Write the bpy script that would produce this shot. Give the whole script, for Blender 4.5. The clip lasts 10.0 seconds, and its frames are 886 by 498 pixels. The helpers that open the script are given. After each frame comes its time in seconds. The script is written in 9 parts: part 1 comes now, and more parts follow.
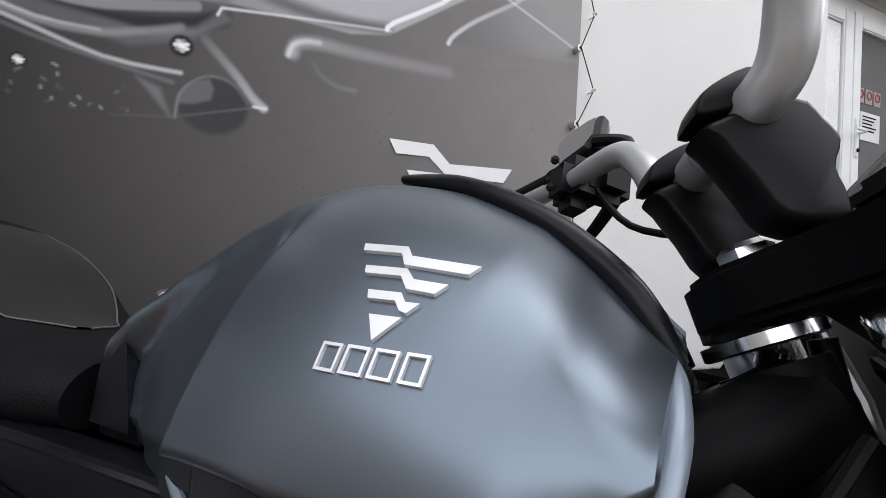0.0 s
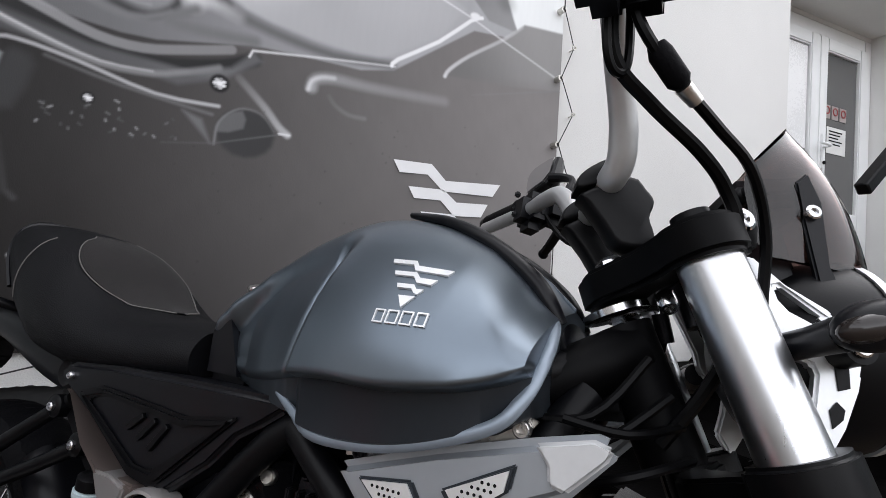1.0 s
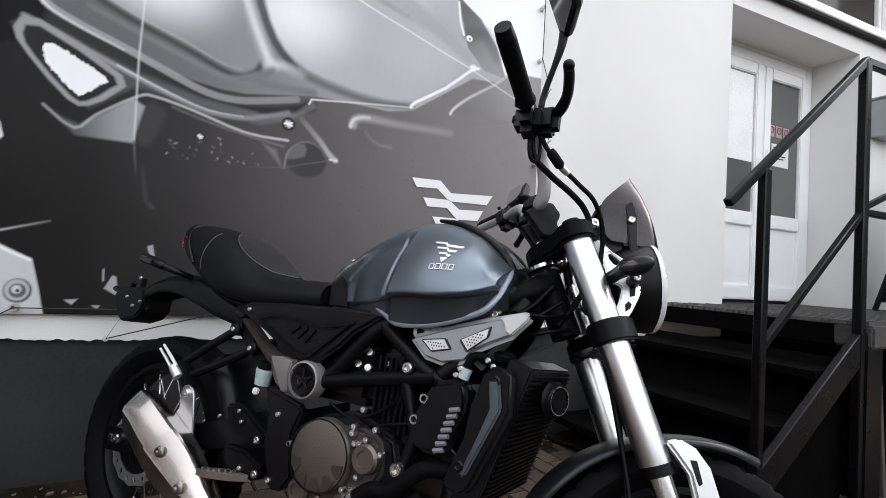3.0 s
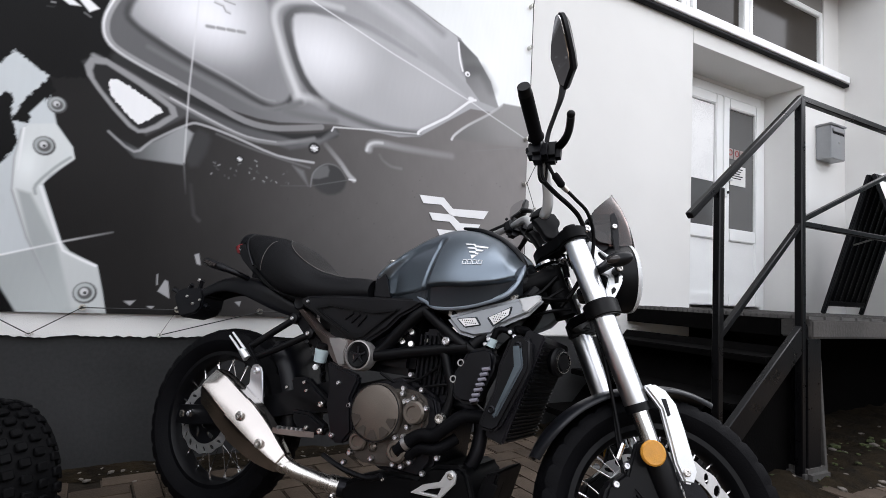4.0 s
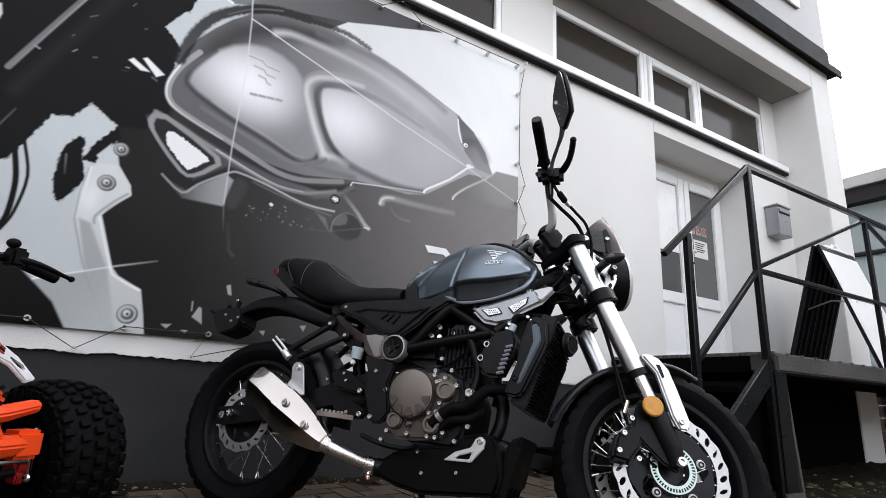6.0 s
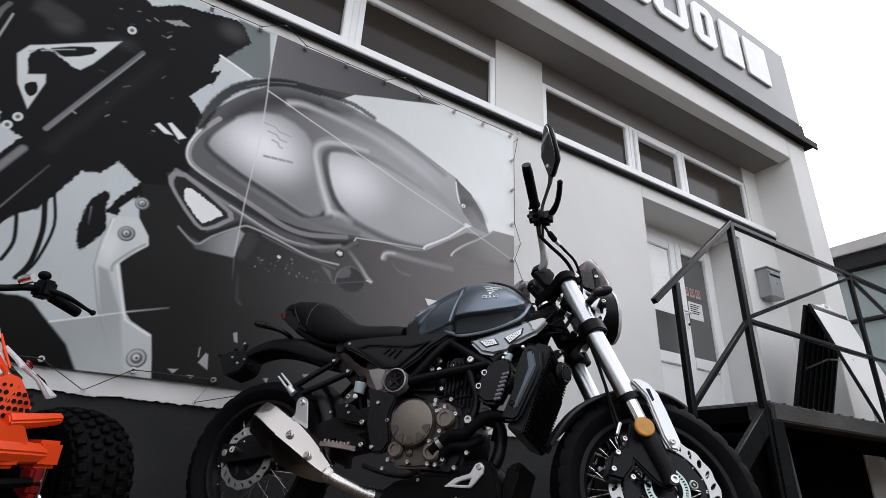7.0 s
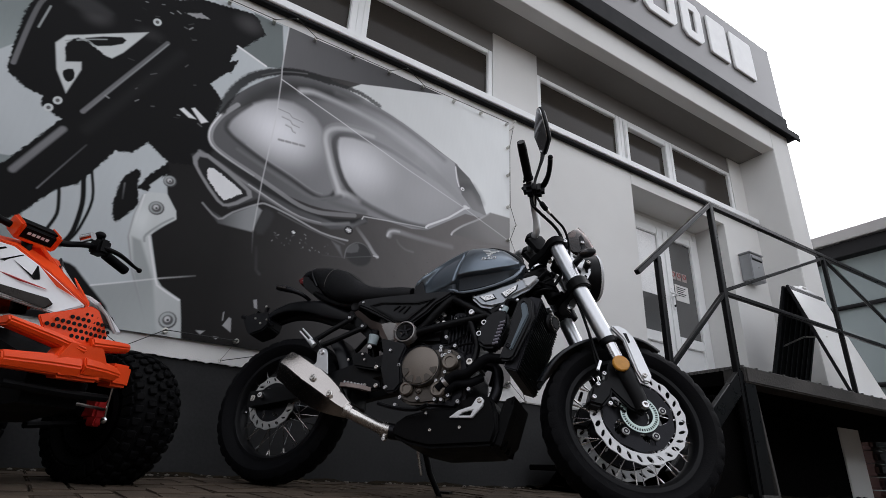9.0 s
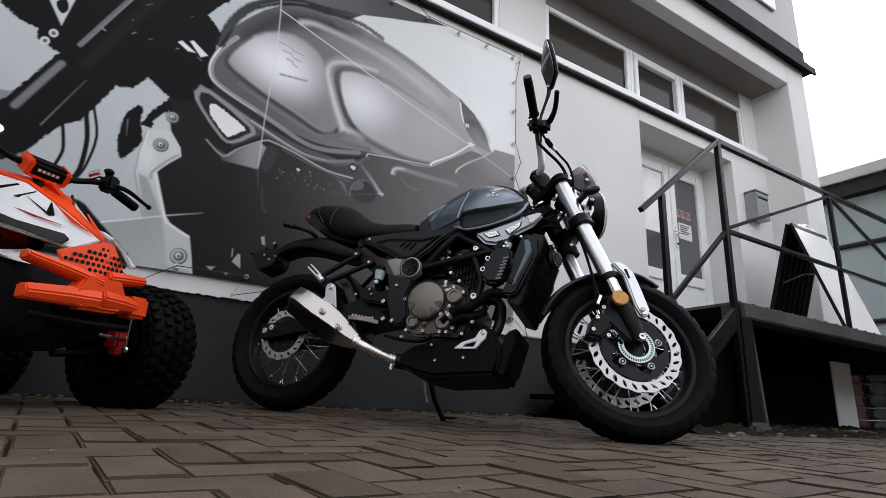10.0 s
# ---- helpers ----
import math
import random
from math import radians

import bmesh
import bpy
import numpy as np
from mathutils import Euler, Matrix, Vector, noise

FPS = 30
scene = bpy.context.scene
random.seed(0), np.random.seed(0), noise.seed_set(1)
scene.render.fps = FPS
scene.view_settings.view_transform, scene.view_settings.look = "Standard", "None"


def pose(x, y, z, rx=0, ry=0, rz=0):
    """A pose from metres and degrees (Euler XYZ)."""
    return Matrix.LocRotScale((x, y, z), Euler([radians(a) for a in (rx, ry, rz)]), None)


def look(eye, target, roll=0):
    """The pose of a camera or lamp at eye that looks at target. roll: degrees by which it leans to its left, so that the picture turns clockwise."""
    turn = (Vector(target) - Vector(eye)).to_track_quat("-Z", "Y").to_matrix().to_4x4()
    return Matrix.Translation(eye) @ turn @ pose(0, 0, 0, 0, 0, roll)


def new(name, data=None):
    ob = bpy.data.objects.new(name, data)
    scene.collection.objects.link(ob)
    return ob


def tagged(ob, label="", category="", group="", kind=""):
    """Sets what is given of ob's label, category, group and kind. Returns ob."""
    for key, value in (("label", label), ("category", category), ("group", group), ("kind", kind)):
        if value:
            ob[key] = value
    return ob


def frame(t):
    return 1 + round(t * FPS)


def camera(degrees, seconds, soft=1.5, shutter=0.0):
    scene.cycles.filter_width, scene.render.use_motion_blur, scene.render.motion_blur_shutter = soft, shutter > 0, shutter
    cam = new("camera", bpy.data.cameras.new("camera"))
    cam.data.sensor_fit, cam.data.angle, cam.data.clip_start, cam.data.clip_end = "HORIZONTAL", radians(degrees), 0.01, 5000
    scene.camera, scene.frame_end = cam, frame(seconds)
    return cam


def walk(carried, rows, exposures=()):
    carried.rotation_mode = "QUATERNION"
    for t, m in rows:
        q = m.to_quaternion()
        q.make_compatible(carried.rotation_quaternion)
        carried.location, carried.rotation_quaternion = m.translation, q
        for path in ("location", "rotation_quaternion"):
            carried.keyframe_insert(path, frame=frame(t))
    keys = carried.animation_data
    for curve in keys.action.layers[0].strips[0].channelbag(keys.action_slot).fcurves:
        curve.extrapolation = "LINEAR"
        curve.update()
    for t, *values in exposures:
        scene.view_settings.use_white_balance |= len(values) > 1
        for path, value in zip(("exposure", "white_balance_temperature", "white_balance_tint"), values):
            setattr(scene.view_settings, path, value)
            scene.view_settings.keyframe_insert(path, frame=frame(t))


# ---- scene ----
cam = camera(79.3, 10.0, soft=0.8)
PATH = [
    (0, (0.485, -0.033, 0.866), (1.336, 1.776, 0.926), 3.2),
    (0.2, (0.471, -0.063, 0.867), (1.341, 1.738, 0.918), 3.1),
    (0.5, (0.452, -0.116, 0.871), (1.308, 1.69, 0.934), 3.4),
    (1, (0.388, -0.251, 0.869), (1.244, 1.556, 0.939), 3.3),
    (1.5, (0.328, -0.387, 0.87), (1.185, 1.419, 0.945), 3.3),
    (2, (0.284, -0.496, 0.852), (1.142, 1.309, 0.923), 3.2),
    (2.5, (0.194, -0.635, 0.849), (1.055, 1.169, 0.921), 3.2),
    (3, (0.109, -0.755, 0.817), (0.973, 1.048, 0.897), 3.3),
    (3.2, (0.05, -0.795, 0.818), (0.919, 1.005, 0.893), 2.9),
    (4.3, (-0.205, -1.052, 0.731), (0.75, 0.695, 0.912), 3.1),
    (4.5, (-0.243, -1.092, 0.727), (0.716, 0.653, 0.914), 3.2),
    (5, (-0.335, -1.106, 0.651), (0.648, 0.622, 0.866), 3.2),
    (5.5, (-0.371, -1.096, 0.537), (0.623, 0.599, 0.91), 3.1),
    (7, (-0.419, -1.173, 0.271), (0.506, 0.414, 1.062), 2.8),
    (7.5, (-0.441, -1.21, 0.211), (0.451, 0.308, 1.158), 2.7),
    (8, (-0.476, -1.245, 0.145), (0.414, 0.257, 1.12), 2.6),
    (8.5, (-0.506, -1.278, 0.108), (0.396, 0.241, 1.045), 2.6),
    (9, (-0.531, -1.309, 0.078), (0.412, 0.273, 0.856), 2.7),
    (9.5, (-0.544, -1.329, 0.061), (0.429, 0.304, 0.684), 2.7),
    (10, (-0.545, -1.328, 0.064), (0.434, 0.323, 0.625), 2.8),
]
EXPOSURES = [(0, 2.65, 6470, 12), (1, 2.63, 6440, 12), (3, 2.78, 6390, 12), (4.5, 2.79, 6390, 12), (5.5, 2.78, 6380, 12), (7, 2.3, 6370, 12), (8, 2, 6370, 12), (9, 1.89, 6350, 12), (10, 2.27, 6350, 12)]
walk(cam, [(t, look(eye, target, roll)) for t, eye, target, roll in PATH], EXPOSURES)

# ---- world and light ----
world = bpy.data.worlds.new("sky")
scene.world = world
world.use_nodes = True
_wn = world.node_tree.nodes
_sky = _wn.new("ShaderNodeTexSky")
_sky.sky_type, _sky.sun_disc = "NISHITA", False
_sky.sun_elevation, _sky.sun_rotation = radians(42), radians(35)
_sky.air_density, _sky.dust_density, _sky.ozone_density = 1.0, 6.0, 1.0
_hsv = _wn.new("ShaderNodeHueSaturation")
_hsv.inputs["Saturation"].default_value = 0.13
world.node_tree.links.new(_sky.outputs[0], _hsv.inputs["Color"])
world.node_tree.links.new(_hsv.outputs[0], _wn["Background"].inputs["Color"])
_wn["Background"].inputs["Strength"].default_value = 0.15
sun = new("sun", bpy.data.lights.new("sun", "SUN"))
sun.data.energy, sun.data.angle, sun.data.color = 0.9, radians(25), (1.0, 0.97, 0.93)
sun.matrix_world = look((4, 6, 6.5), (0, 0, 0))


# ---- helpers for meshes and materials ----
def mat(name, col, rough=0.5, metal=0.0, var=0.12, scale=9.0, bump=0.0, bscale=120.0, spec=0.5, coat=0.0, rvar=0.1, col2=None, stretch=(1, 1, 1)):
    """A surface with colour variation at two scales, uneven gloss and fine relief."""
    m = bpy.data.materials.new(name)
    m.use_nodes = True
    nt = m.node_tree
    bsdf = nt.nodes["Principled BSDF"]
    tc = nt.nodes.new("ShaderNodeTexCoord")
    mp = nt.nodes.new("ShaderNodeMapping")
    mp.inputs["Scale"].default_value = stretch
    nt.links.new(tc.outputs["Object"], mp.inputs["Vector"])
    big = nt.nodes.new("ShaderNodeTexNoise")
    big.inputs["Scale"].default_value, big.inputs["Detail"].default_value = scale, 5
    fine = nt.nodes.new("ShaderNodeTexNoise")
    fine.inputs["Scale"].default_value, fine.inputs["Detail"].default_value = bscale, 3
    nt.links.new(mp.outputs[0], big.inputs["Vector"])
    nt.links.new(mp.outputs[0], fine.inputs["Vector"])
    add = nt.nodes.new("ShaderNodeMath")
    add.operation = "MULTIPLY_ADD"
    add.inputs[1].default_value = 0.4
    nt.links.new(fine.outputs["Fac"], add.inputs[0])
    nt.links.new(big.outputs["Fac"], add.inputs[2])
    ramp = nt.nodes.new("ShaderNodeMapRange")
    ramp.inputs["From Min"].default_value, ramp.inputs["From Max"].default_value = 0.45, 0.95
    nt.links.new(add.outputs[0], ramp.inputs["Value"])
    mix = nt.nodes.new("ShaderNodeMix")
    mix.data_type = "RGBA"
    mix.inputs["A"].default_value = (*[c * (1 - var) for c in col], 1)
    mix.inputs["B"].default_value = (*(col2 or [min(1, c * (1 + var)) for c in col]), 1)
    nt.links.new(ramp.outputs[0], mix.inputs["Factor"])
    nt.links.new(mix.outputs["Result"], bsdf.inputs["Base Color"])
    rr = nt.nodes.new("ShaderNodeMapRange")
    rr.inputs["To Min"].default_value, rr.inputs["To Max"].default_value = max(0.02, rough - rvar / 2), min(1, rough + rvar / 2)
    nt.links.new(ramp.outputs[0], rr.inputs["Value"])
    nt.links.new(rr.outputs[0], bsdf.inputs["Roughness"])
    bsdf.inputs["Metallic"].default_value = metal
    bsdf.inputs["Specular IOR Level"].default_value = spec
    bsdf.inputs["Coat Weight"].default_value = coat
    if bump:
        b = nt.nodes.new("ShaderNodeBump")
        b.inputs["Strength"].default_value, b.inputs["Distance"].default_value = 1.0, bump
        nt.links.new(fine.outputs["Fac"], b.inputs["Height"])
        nt.links.new(b.outputs[0], bsdf.inputs["Normal"])
    return m


def glass(name, col, rough=0.03, trans=1.0, ior=1.45):
    m = mat(name, col, rough, var=0.05, rvar=0.02)
    m.node_tree.nodes["Principled BSDF"].inputs["Transmission Weight"].default_value = trans
    m.node_tree.nodes["Principled BSDF"].inputs["IOR"].default_value = ior
    return m


def finish(bm, m=None):
    if m is not None:
        bmesh.ops.transform(bm, matrix=m, verts=bm.verts)
    return bm


def mesh_of(name, bm, material, angle=38, flat=False):
    bmesh.ops.recalc_face_normals(bm, faces=bm.faces)
    me = bpy.data.meshes.new(name)
    bm.to_mesh(me)
    bm.free()
    me.materials.append(material)
    if not flat:
        me.shade_smooth()
        me.set_sharp_from_angle(angle=radians(angle))
    return me


def part(name, bm, material, parent, label="", angle=38):
    """One mesh object under a thing or a part."""
    ob = new(name, mesh_of(name, bm, material, angle))
    ob.parent = parent
    return tagged(ob, label)


def thing(name, label, category, m=None, group="", kind=""):
    ob = new(name)
    ob.empty_display_size = 0.1
    if m is not None:
        ob.matrix_world = m
    return tagged(ob, label, category, group, kind)


def solid(name, bm, material, label, category, group="", kind="", angle=38):
    return tagged(new(name, mesh_of(name, bm, material, angle)), label, category, group, kind)


def box(x0, x1, y0, y1, z0, z1, bev=0.0, bm=None, seg=2):
    """A block, with rounded edges if bev."""
    own = bmesh.new()
    bmesh.ops.create_cube(own, size=1.0)
    for v in own.verts:
        v.co = Vector((x0 + (v.co.x + 0.5) * (x1 - x0), y0 + (v.co.y + 0.5) * (y1 - y0), z0 + (v.co.z + 0.5) * (z1 - z0)))
    if bev:
        bmesh.ops.bevel(own, geom=own.edges[:], offset=bev, segments=seg, affect="EDGES", clamp_overlap=True)
    return join(bm, own)


def join(bm, own):
    if bm is None:
        return own
    me = bpy.data.meshes.new("tmp")
    own.to_mesh(me)
    own.free()
    bm.from_mesh(me)
    bpy.data.meshes.remove(me)
    return bm


def spline(pts, n=6, closed=False):
    """A smooth line through points."""
    P = [Vector(p) for p in pts]
    out, N = [], len(P)
    for i in range(N if closed else N - 1):
        a, b, c, d = (P[(i + k) % N] if closed else P[min(max(i + k, 0), N - 1)] for k in (-1, 0, 1, 2))
        for j in range(n):
            t = j / n
            out.append(0.5 * (2 * b + (c - a) * t + (2 * a - 5 * b + 4 * c - d) * t * t + (3 * b - a - 3 * c + d) * t ** 3))
    if not closed:
        out.append(P[-1])
    return out


def sweep(pts, rings, bm=None, closed=False):
    """Skins rings of equal length into a closed form."""
    own = bmesh.new()
    vs = [[own.verts.new(p) for p in ring] for ring in rings]
    n = len(vs[0])
    for a, b in zip(vs, vs[1:] + ([vs[0]] if closed else [])):
        for i in range(n):
            own.faces.new((a[i], a[(i + 1) % n], b[(i + 1) % n], b[i]))
    if not closed:
        own.faces.new(vs[0][::-1])
        own.faces.new(vs[-1])
    return join(bm, own)


def tube(pts, r, n=10, bm=None, smooth=0, flat=1.0, closed=False):
    """A pipe along points; r a radius or one per point; flat squashes it sideways."""
    P = [Vector(p) for p in pts]
    R = list(r) if isinstance(r, (list, tuple)) else [r] * len(P)
    if smooth:
        Q = spline(P, smooth, closed)
        if closed:
            R = [R[0]] * len(Q)
        else:
            R = [R[min(i // smooth, len(R) - 1)] * (1 - (i % smooth) / smooth) + R[min(i // smooth + 1, len(R) - 1)] * ((i % smooth) / smooth) for i in range(len(Q))]
        P = Q
    rings, up = [], None
    N = len(P)
    for i, p in enumerate(P):
        t = (P[(i + 1) % N] - P[i - 1] if closed else P[min(i + 1, N - 1)] - P[max(i - 1, 0)]).normalized()
        if up is None:
            up = t.orthogonal().normalized() if abs(t.z) > 0.9 else Vector((0, 0, 1)).cross(t).normalized()
        up = (up - t * up.dot(t)).normalized()
        side = t.cross(up)
        rings.append([p + R[i] * (math.cos(a) * up * flat + math.sin(a) * side) for a in (2 * math.pi * k / n for k in range(n))])
    return sweep(None, rings, bm, closed)


def lathe(profile, p, axis, n=32, bm=None):
    """Turns (height, radius) pairs about an axis through p."""
    a = Vector(axis).normalized()
    u = a.orthogonal().normalized()
    w = a.cross(u)
    rings = [[Vector(p) + a * h + max(r, 1e-4) * (math.cos(t) * u + math.sin(t) * w) for t in (2 * math.pi * k / n for k in range(n))] for h, r in profile]
    return sweep(None, rings, bm)


def hoop(profile, p, axis, n=64, bm=None):
    """A ring whose cross-section is the closed outline of (height, radius) pairs."""
    a = Vector(axis).normalized()
    u = a.orthogonal().normalized()
    w = a.cross(u)
    rings = [[Vector(p) + a * h + r * (math.cos(t) * u + math.sin(t) * w) for h, r in profile] for t in (2 * math.pi * k / n for k in range(n))]
    return sweep(None, rings, bm, closed=True)


def disc(p, axis, r, h, bev=0.002, n=28, bm=None):
    return lathe([(0, r - bev), (bev, r), (h - bev, r), (h, r - bev)], p, axis, n, bm)


def ring(p, axis, r0, r1, h, n=40, bm=None):
    """A flat ring from radius r0 to r1, h thick."""
    a = Vector(axis).normalized()
    u = a.orthogonal().normalized()
    w = a.cross(u)
    rings = []
    for k in range(n):
        t = 2 * math.pi * k / n
        e = math.cos(t) * u + math.sin(t) * w
        rings.append([Vector(p) + e * r0, Vector(p) + e * r1, Vector(p) + e * r1 + a * h, Vector(p) + e * r0 + a * h])
    return sweep(None, rings, bm, closed=True)


def plate(outline, y0, y1, bev=0.0, bm=None, smooth=0, seg=2, plane="xz", hole=None):
    """An outline in a plane, given thickness from y0 to y1 across it, with rounded edges if bev."""
    pts = [Vector((a, b, 0)) for a, b in outline]
    if smooth:
        pts = spline(pts, smooth, True)
    own = bmesh.new()

    def place(p, h):
        return {"xz": (p.x, h, p.y), "xy": (p.x, p.y, h), "yz": (h, p.x, p.y)}[plane]

    a = [own.verts.new(place(p, y0)) for p in pts]
    f = own.faces.new(a)
    own.normal_update()
    if hole:
        hp = [Vector((q[0], q[1], 0)) for q in hole]
        own.faces.remove(f)
        h = [own.verts.new(place(p, y0)) for p in hp]
        es = [own.edges.get((a[i], a[(i + 1) % len(a)])) for i in range(len(a))] + [own.edges.new((h[i], h[(i + 1) % len(h)])) for i in range(len(h))]
        faces = [g for g in bmesh.ops.triangle_fill(own, edges=es, use_beauty=True)["geom"] if isinstance(g, bmesh.types.BMFace)]
    else:
        faces = [f]
    got = bmesh.ops.extrude_face_region(own, geom=faces)
    shift = Vector(place(Vector((0, 0, 0)), y1)) - Vector(place(Vector((0, 0, 0)), y0))
    bmesh.ops.translate(own, vec=shift, verts=[g for g in got["geom"] if isinstance(g, bmesh.types.BMVert)])
    bmesh.ops.recalc_face_normals(own, faces=own.faces)
    if bev:
        es = [e for e in own.edges if len(e.link_faces) == 2 and e.calc_face_angle(0) > 0.6]
        bmesh.ops.bevel(own, geom=es, offset=bev, segments=seg, affect="EDGES", clamp_overlap=True)
    return join(bm, own)


def ball(p, r, bm=None, scale=(1, 1, 1), u=16, v=10):
    own = bmesh.new()
    bmesh.ops.create_uvsphere(own, u_segments=u, v_segments=v, radius=r)
    bmesh.ops.transform(own, matrix=Matrix.Translation(p) @ Matrix.Diagonal((*scale, 1)), verts=own.verts)
    return join(bm, own)


def bolt(p, axis, r, h, bm=None):
    """A hexagon socket head."""
    bm = lathe([(0, r), (h * 0.75, r), (h, r * 0.8), (h, r * 0.5), (h * 0.5, r * 0.45)], p, axis, 12, bm)
    return bm


# ---- materials ----
M_STUCCO = mat("pale_stucco", (0.72, 0.715, 0.70), 0.9, var=0.05, scale=1.3, bump=0.0012, bscale=260)
# Darker grey than the walls: eaves underside, window heads, wall behind the door
M_SOFFIT = mat("soffit_grey", (0.20, 0.19, 0.18), 0.9, var=0.06, scale=1.5, bump=0.001, bscale=200)
M_PLINTH = mat("charcoal_plinth_render", (0.029, 0.0293, 0.030), 0.9, var=0.3, scale=2.2, bump=0.0009, bscale=70, spec=0.25)
M_PVC = mat("white_window_plastic", (0.84, 0.85, 0.85), 0.35, var=0.04, scale=3)
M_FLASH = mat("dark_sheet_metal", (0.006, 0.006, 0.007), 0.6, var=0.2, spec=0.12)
M_GLASS = mat("dark_window_glass", (0.034, 0.029, 0.024), 0.10, var=0.25, scale=0.7, rvar=0.03, spec=0.16)
M_STEEL_BLACK = mat("black_painted_steel", (0.0035, 0.0035, 0.0042), 0.30, var=0.3, scale=14, bump=0.0003, spec=0.22)
M_CONC = mat("weathered_concrete", (0.052, 0.049, 0.046), 0.9, var=0.4, scale=3.5, bump=0.003, bscale=70)
M_SOIL = mat("dark_soil", (0.010, 0.008, 0.006), 0.97, var=0.5, scale=9, bump=0.012, bscale=45, col2=(0.022, 0.016, 0.009), spec=0.08)
M_GRATE = mat("galvanised_grating", (0.16, 0.155, 0.15), 0.5, 0.8, var=0.2, scale=10)
# Near-black base that holds the shade under the landing and behind the steps
M_TREAD_SHADE = mat("near_black_tread_shade", (0.0022, 0.002, 0.002), 0.9, var=0.4, scale=12, bump=0.002, bscale=90, spec=0.04)
M_BLACK = mat("satin_black_plastic", (0.0040, 0.0042, 0.0058), 0.34, var=0.25, scale=20, bump=0.00008, bscale=600, spec=0.22)


# ---- ground ----
def ground_z(x, y):
    return 0.027 * (min(max(y, -4.0), 1.5) - 0.2) - 0.006


def build_ground():
    bm = bmesh.new()
    xs = [-400, -40, -8, -4, -2, 0, 2, 4, 6, 10, 40, 400]
    ys = [-400, -40, -8, -4, -2, -1, 0, 1.0, 1.5, 3, 40, 400]
    grid = [[bm.verts.new((x, y, ground_z(x, y) - 0.03)) for x in xs] for y in ys]
    for j in range(len(ys) - 1):
        for i in range(len(xs) - 1):
            bm.faces.new((grid[j][i], grid[j][i + 1], grid[j + 1][i + 1], grid[j + 1][i]))
    solid("ground", bm, M_SOIL, "dark sandy earth under the paving", "ground", kind="structure")


build_ground()

# ---- the building ----
WALL_Y, REC_X0, REC_X1, REC_Z, REC_Y, DECK_Z = 1.40, 3.01, 4.38, 2.545, 1.72, 0.715
SILL_Z, WIN_Z, SOF_Z, FAS_Y, PIER_X0, PIER_X1 = 2.72, 3.30, 3.495, 1.06, 5.00, 5.365


def build_walls():
    bm = box(-6.0, REC_X0, WALL_Y, 2.3, 0.52, SILL_Z, 0.006)
    solid("wall_front", bm, M_STUCCO, "pale grey rendered front wall with a rough lower edge", "wall", kind="structure")
    bm = box(REC_X0, REC_X1, WALL_Y, 2.3, REC_Z, SILL_Z)
    solid("wall_lintel", bm, M_STUCCO, "pale grey rendered lintel above the door recess", "wall", kind="structure")
    bm = box(REC_X1, PIER_X0, WALL_Y, 2.3, 0.0, SILL_Z)
    solid("wall_beside_door", bm, M_STUCCO, "pale grey rendered wall beside the door recess", "wall", kind="structure")
    bm = box(PIER_X0, PIER_X1, FAS_Y, 4.5, 0.0, SOF_Z + 0.287, 0.006)
    solid("wall_pier", bm, M_STUCCO, "pale grey rendered end pier carrying the eaves", "wall", kind="structure")
    bm = box(-6.0, 1.68 + 1.33, WALL_Y + 0.014, 2.3, -0.2, 0.52)
    solid("wall_plinth", bm, M_PLINTH, "charcoal rendered wall plinth with stains and cracks", "wall", kind="structure")
    bm = box(1.50, 1.97, WALL_Y + 0.045, 2.3, SILL_Z, SOF_Z)
    box(4.76, PIER_X0, WALL_Y + 0.045, 2.3, SILL_Z, SOF_Z, 0, bm)
    solid("wall_between_windows", bm, M_STUCCO, "pale grey rendered wall between the high windows", "wall", kind="structure")
    # Near-black backing closes the space behind the opaque panes
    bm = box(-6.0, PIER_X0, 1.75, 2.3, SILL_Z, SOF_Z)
    solid("wall_behind_windows", bm, M_FLASH, "near-black backing behind the high windows", "wall", kind="structure")
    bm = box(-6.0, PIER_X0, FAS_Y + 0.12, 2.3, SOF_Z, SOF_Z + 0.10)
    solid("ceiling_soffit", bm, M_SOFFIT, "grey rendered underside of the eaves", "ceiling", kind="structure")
    bm = box(-6.0, PIER_X0, FAS_Y, FAS_Y + 0.12, SOF_Z, SOF_Z + 0.29, 0.004)
    solid("trim_fascia", bm, M_STUCCO, "pale grey rendered beam along the eaves", "fascia", kind="structure")
    bm = box(-6.0, PIER_X1 + 0.125, FAS_Y - 0.07, 2.4, SOF_Z + 0.29, SOF_Z + 0.325)
    box(-6.0, PIER_X1 + 0.125, FAS_Y - 0.085, FAS_Y - 0.065, SOF_Z + 0.245, SOF_Z + 0.33, 0.003, bm)
    box(-6.0, PIER_X1 + 0.03, FAS_Y - 0.03, FAS_Y - 0.012, SOF_Z + 0.327, SOF_Z + 0.54, 0.002, bm)
    solid("trim_eaves", bm, M_FLASH, "dark sheet-metal drip edge along the eaves", "trim", kind="structure")
    bm = box(-6.0, 5.6, 2.3, 5.5, -0.2, SOF_Z + 1.5)
    solid("wall_core", bm, M_STUCCO, "grey rendered body of the building behind", "wall", kind="structure")
    # sill under the windows
    bm = box(-6.0, PIER_X0 - 0.02, WALL_Y - 0.055, WALL_Y + 0.10, SILL_Z - 0.034, SILL_Z + 0.028, 0.005)
    solid("trim_sill", bm, M_PVC, "white window sill running along the wall", "sill", kind="structure")
    bm = box(-6.0, PIER_X0 - 0.02, WALL_Y - 0.046, WALL_Y - 0.003, SILL_Z - 0.060, SILL_Z - 0.036, 0.004)
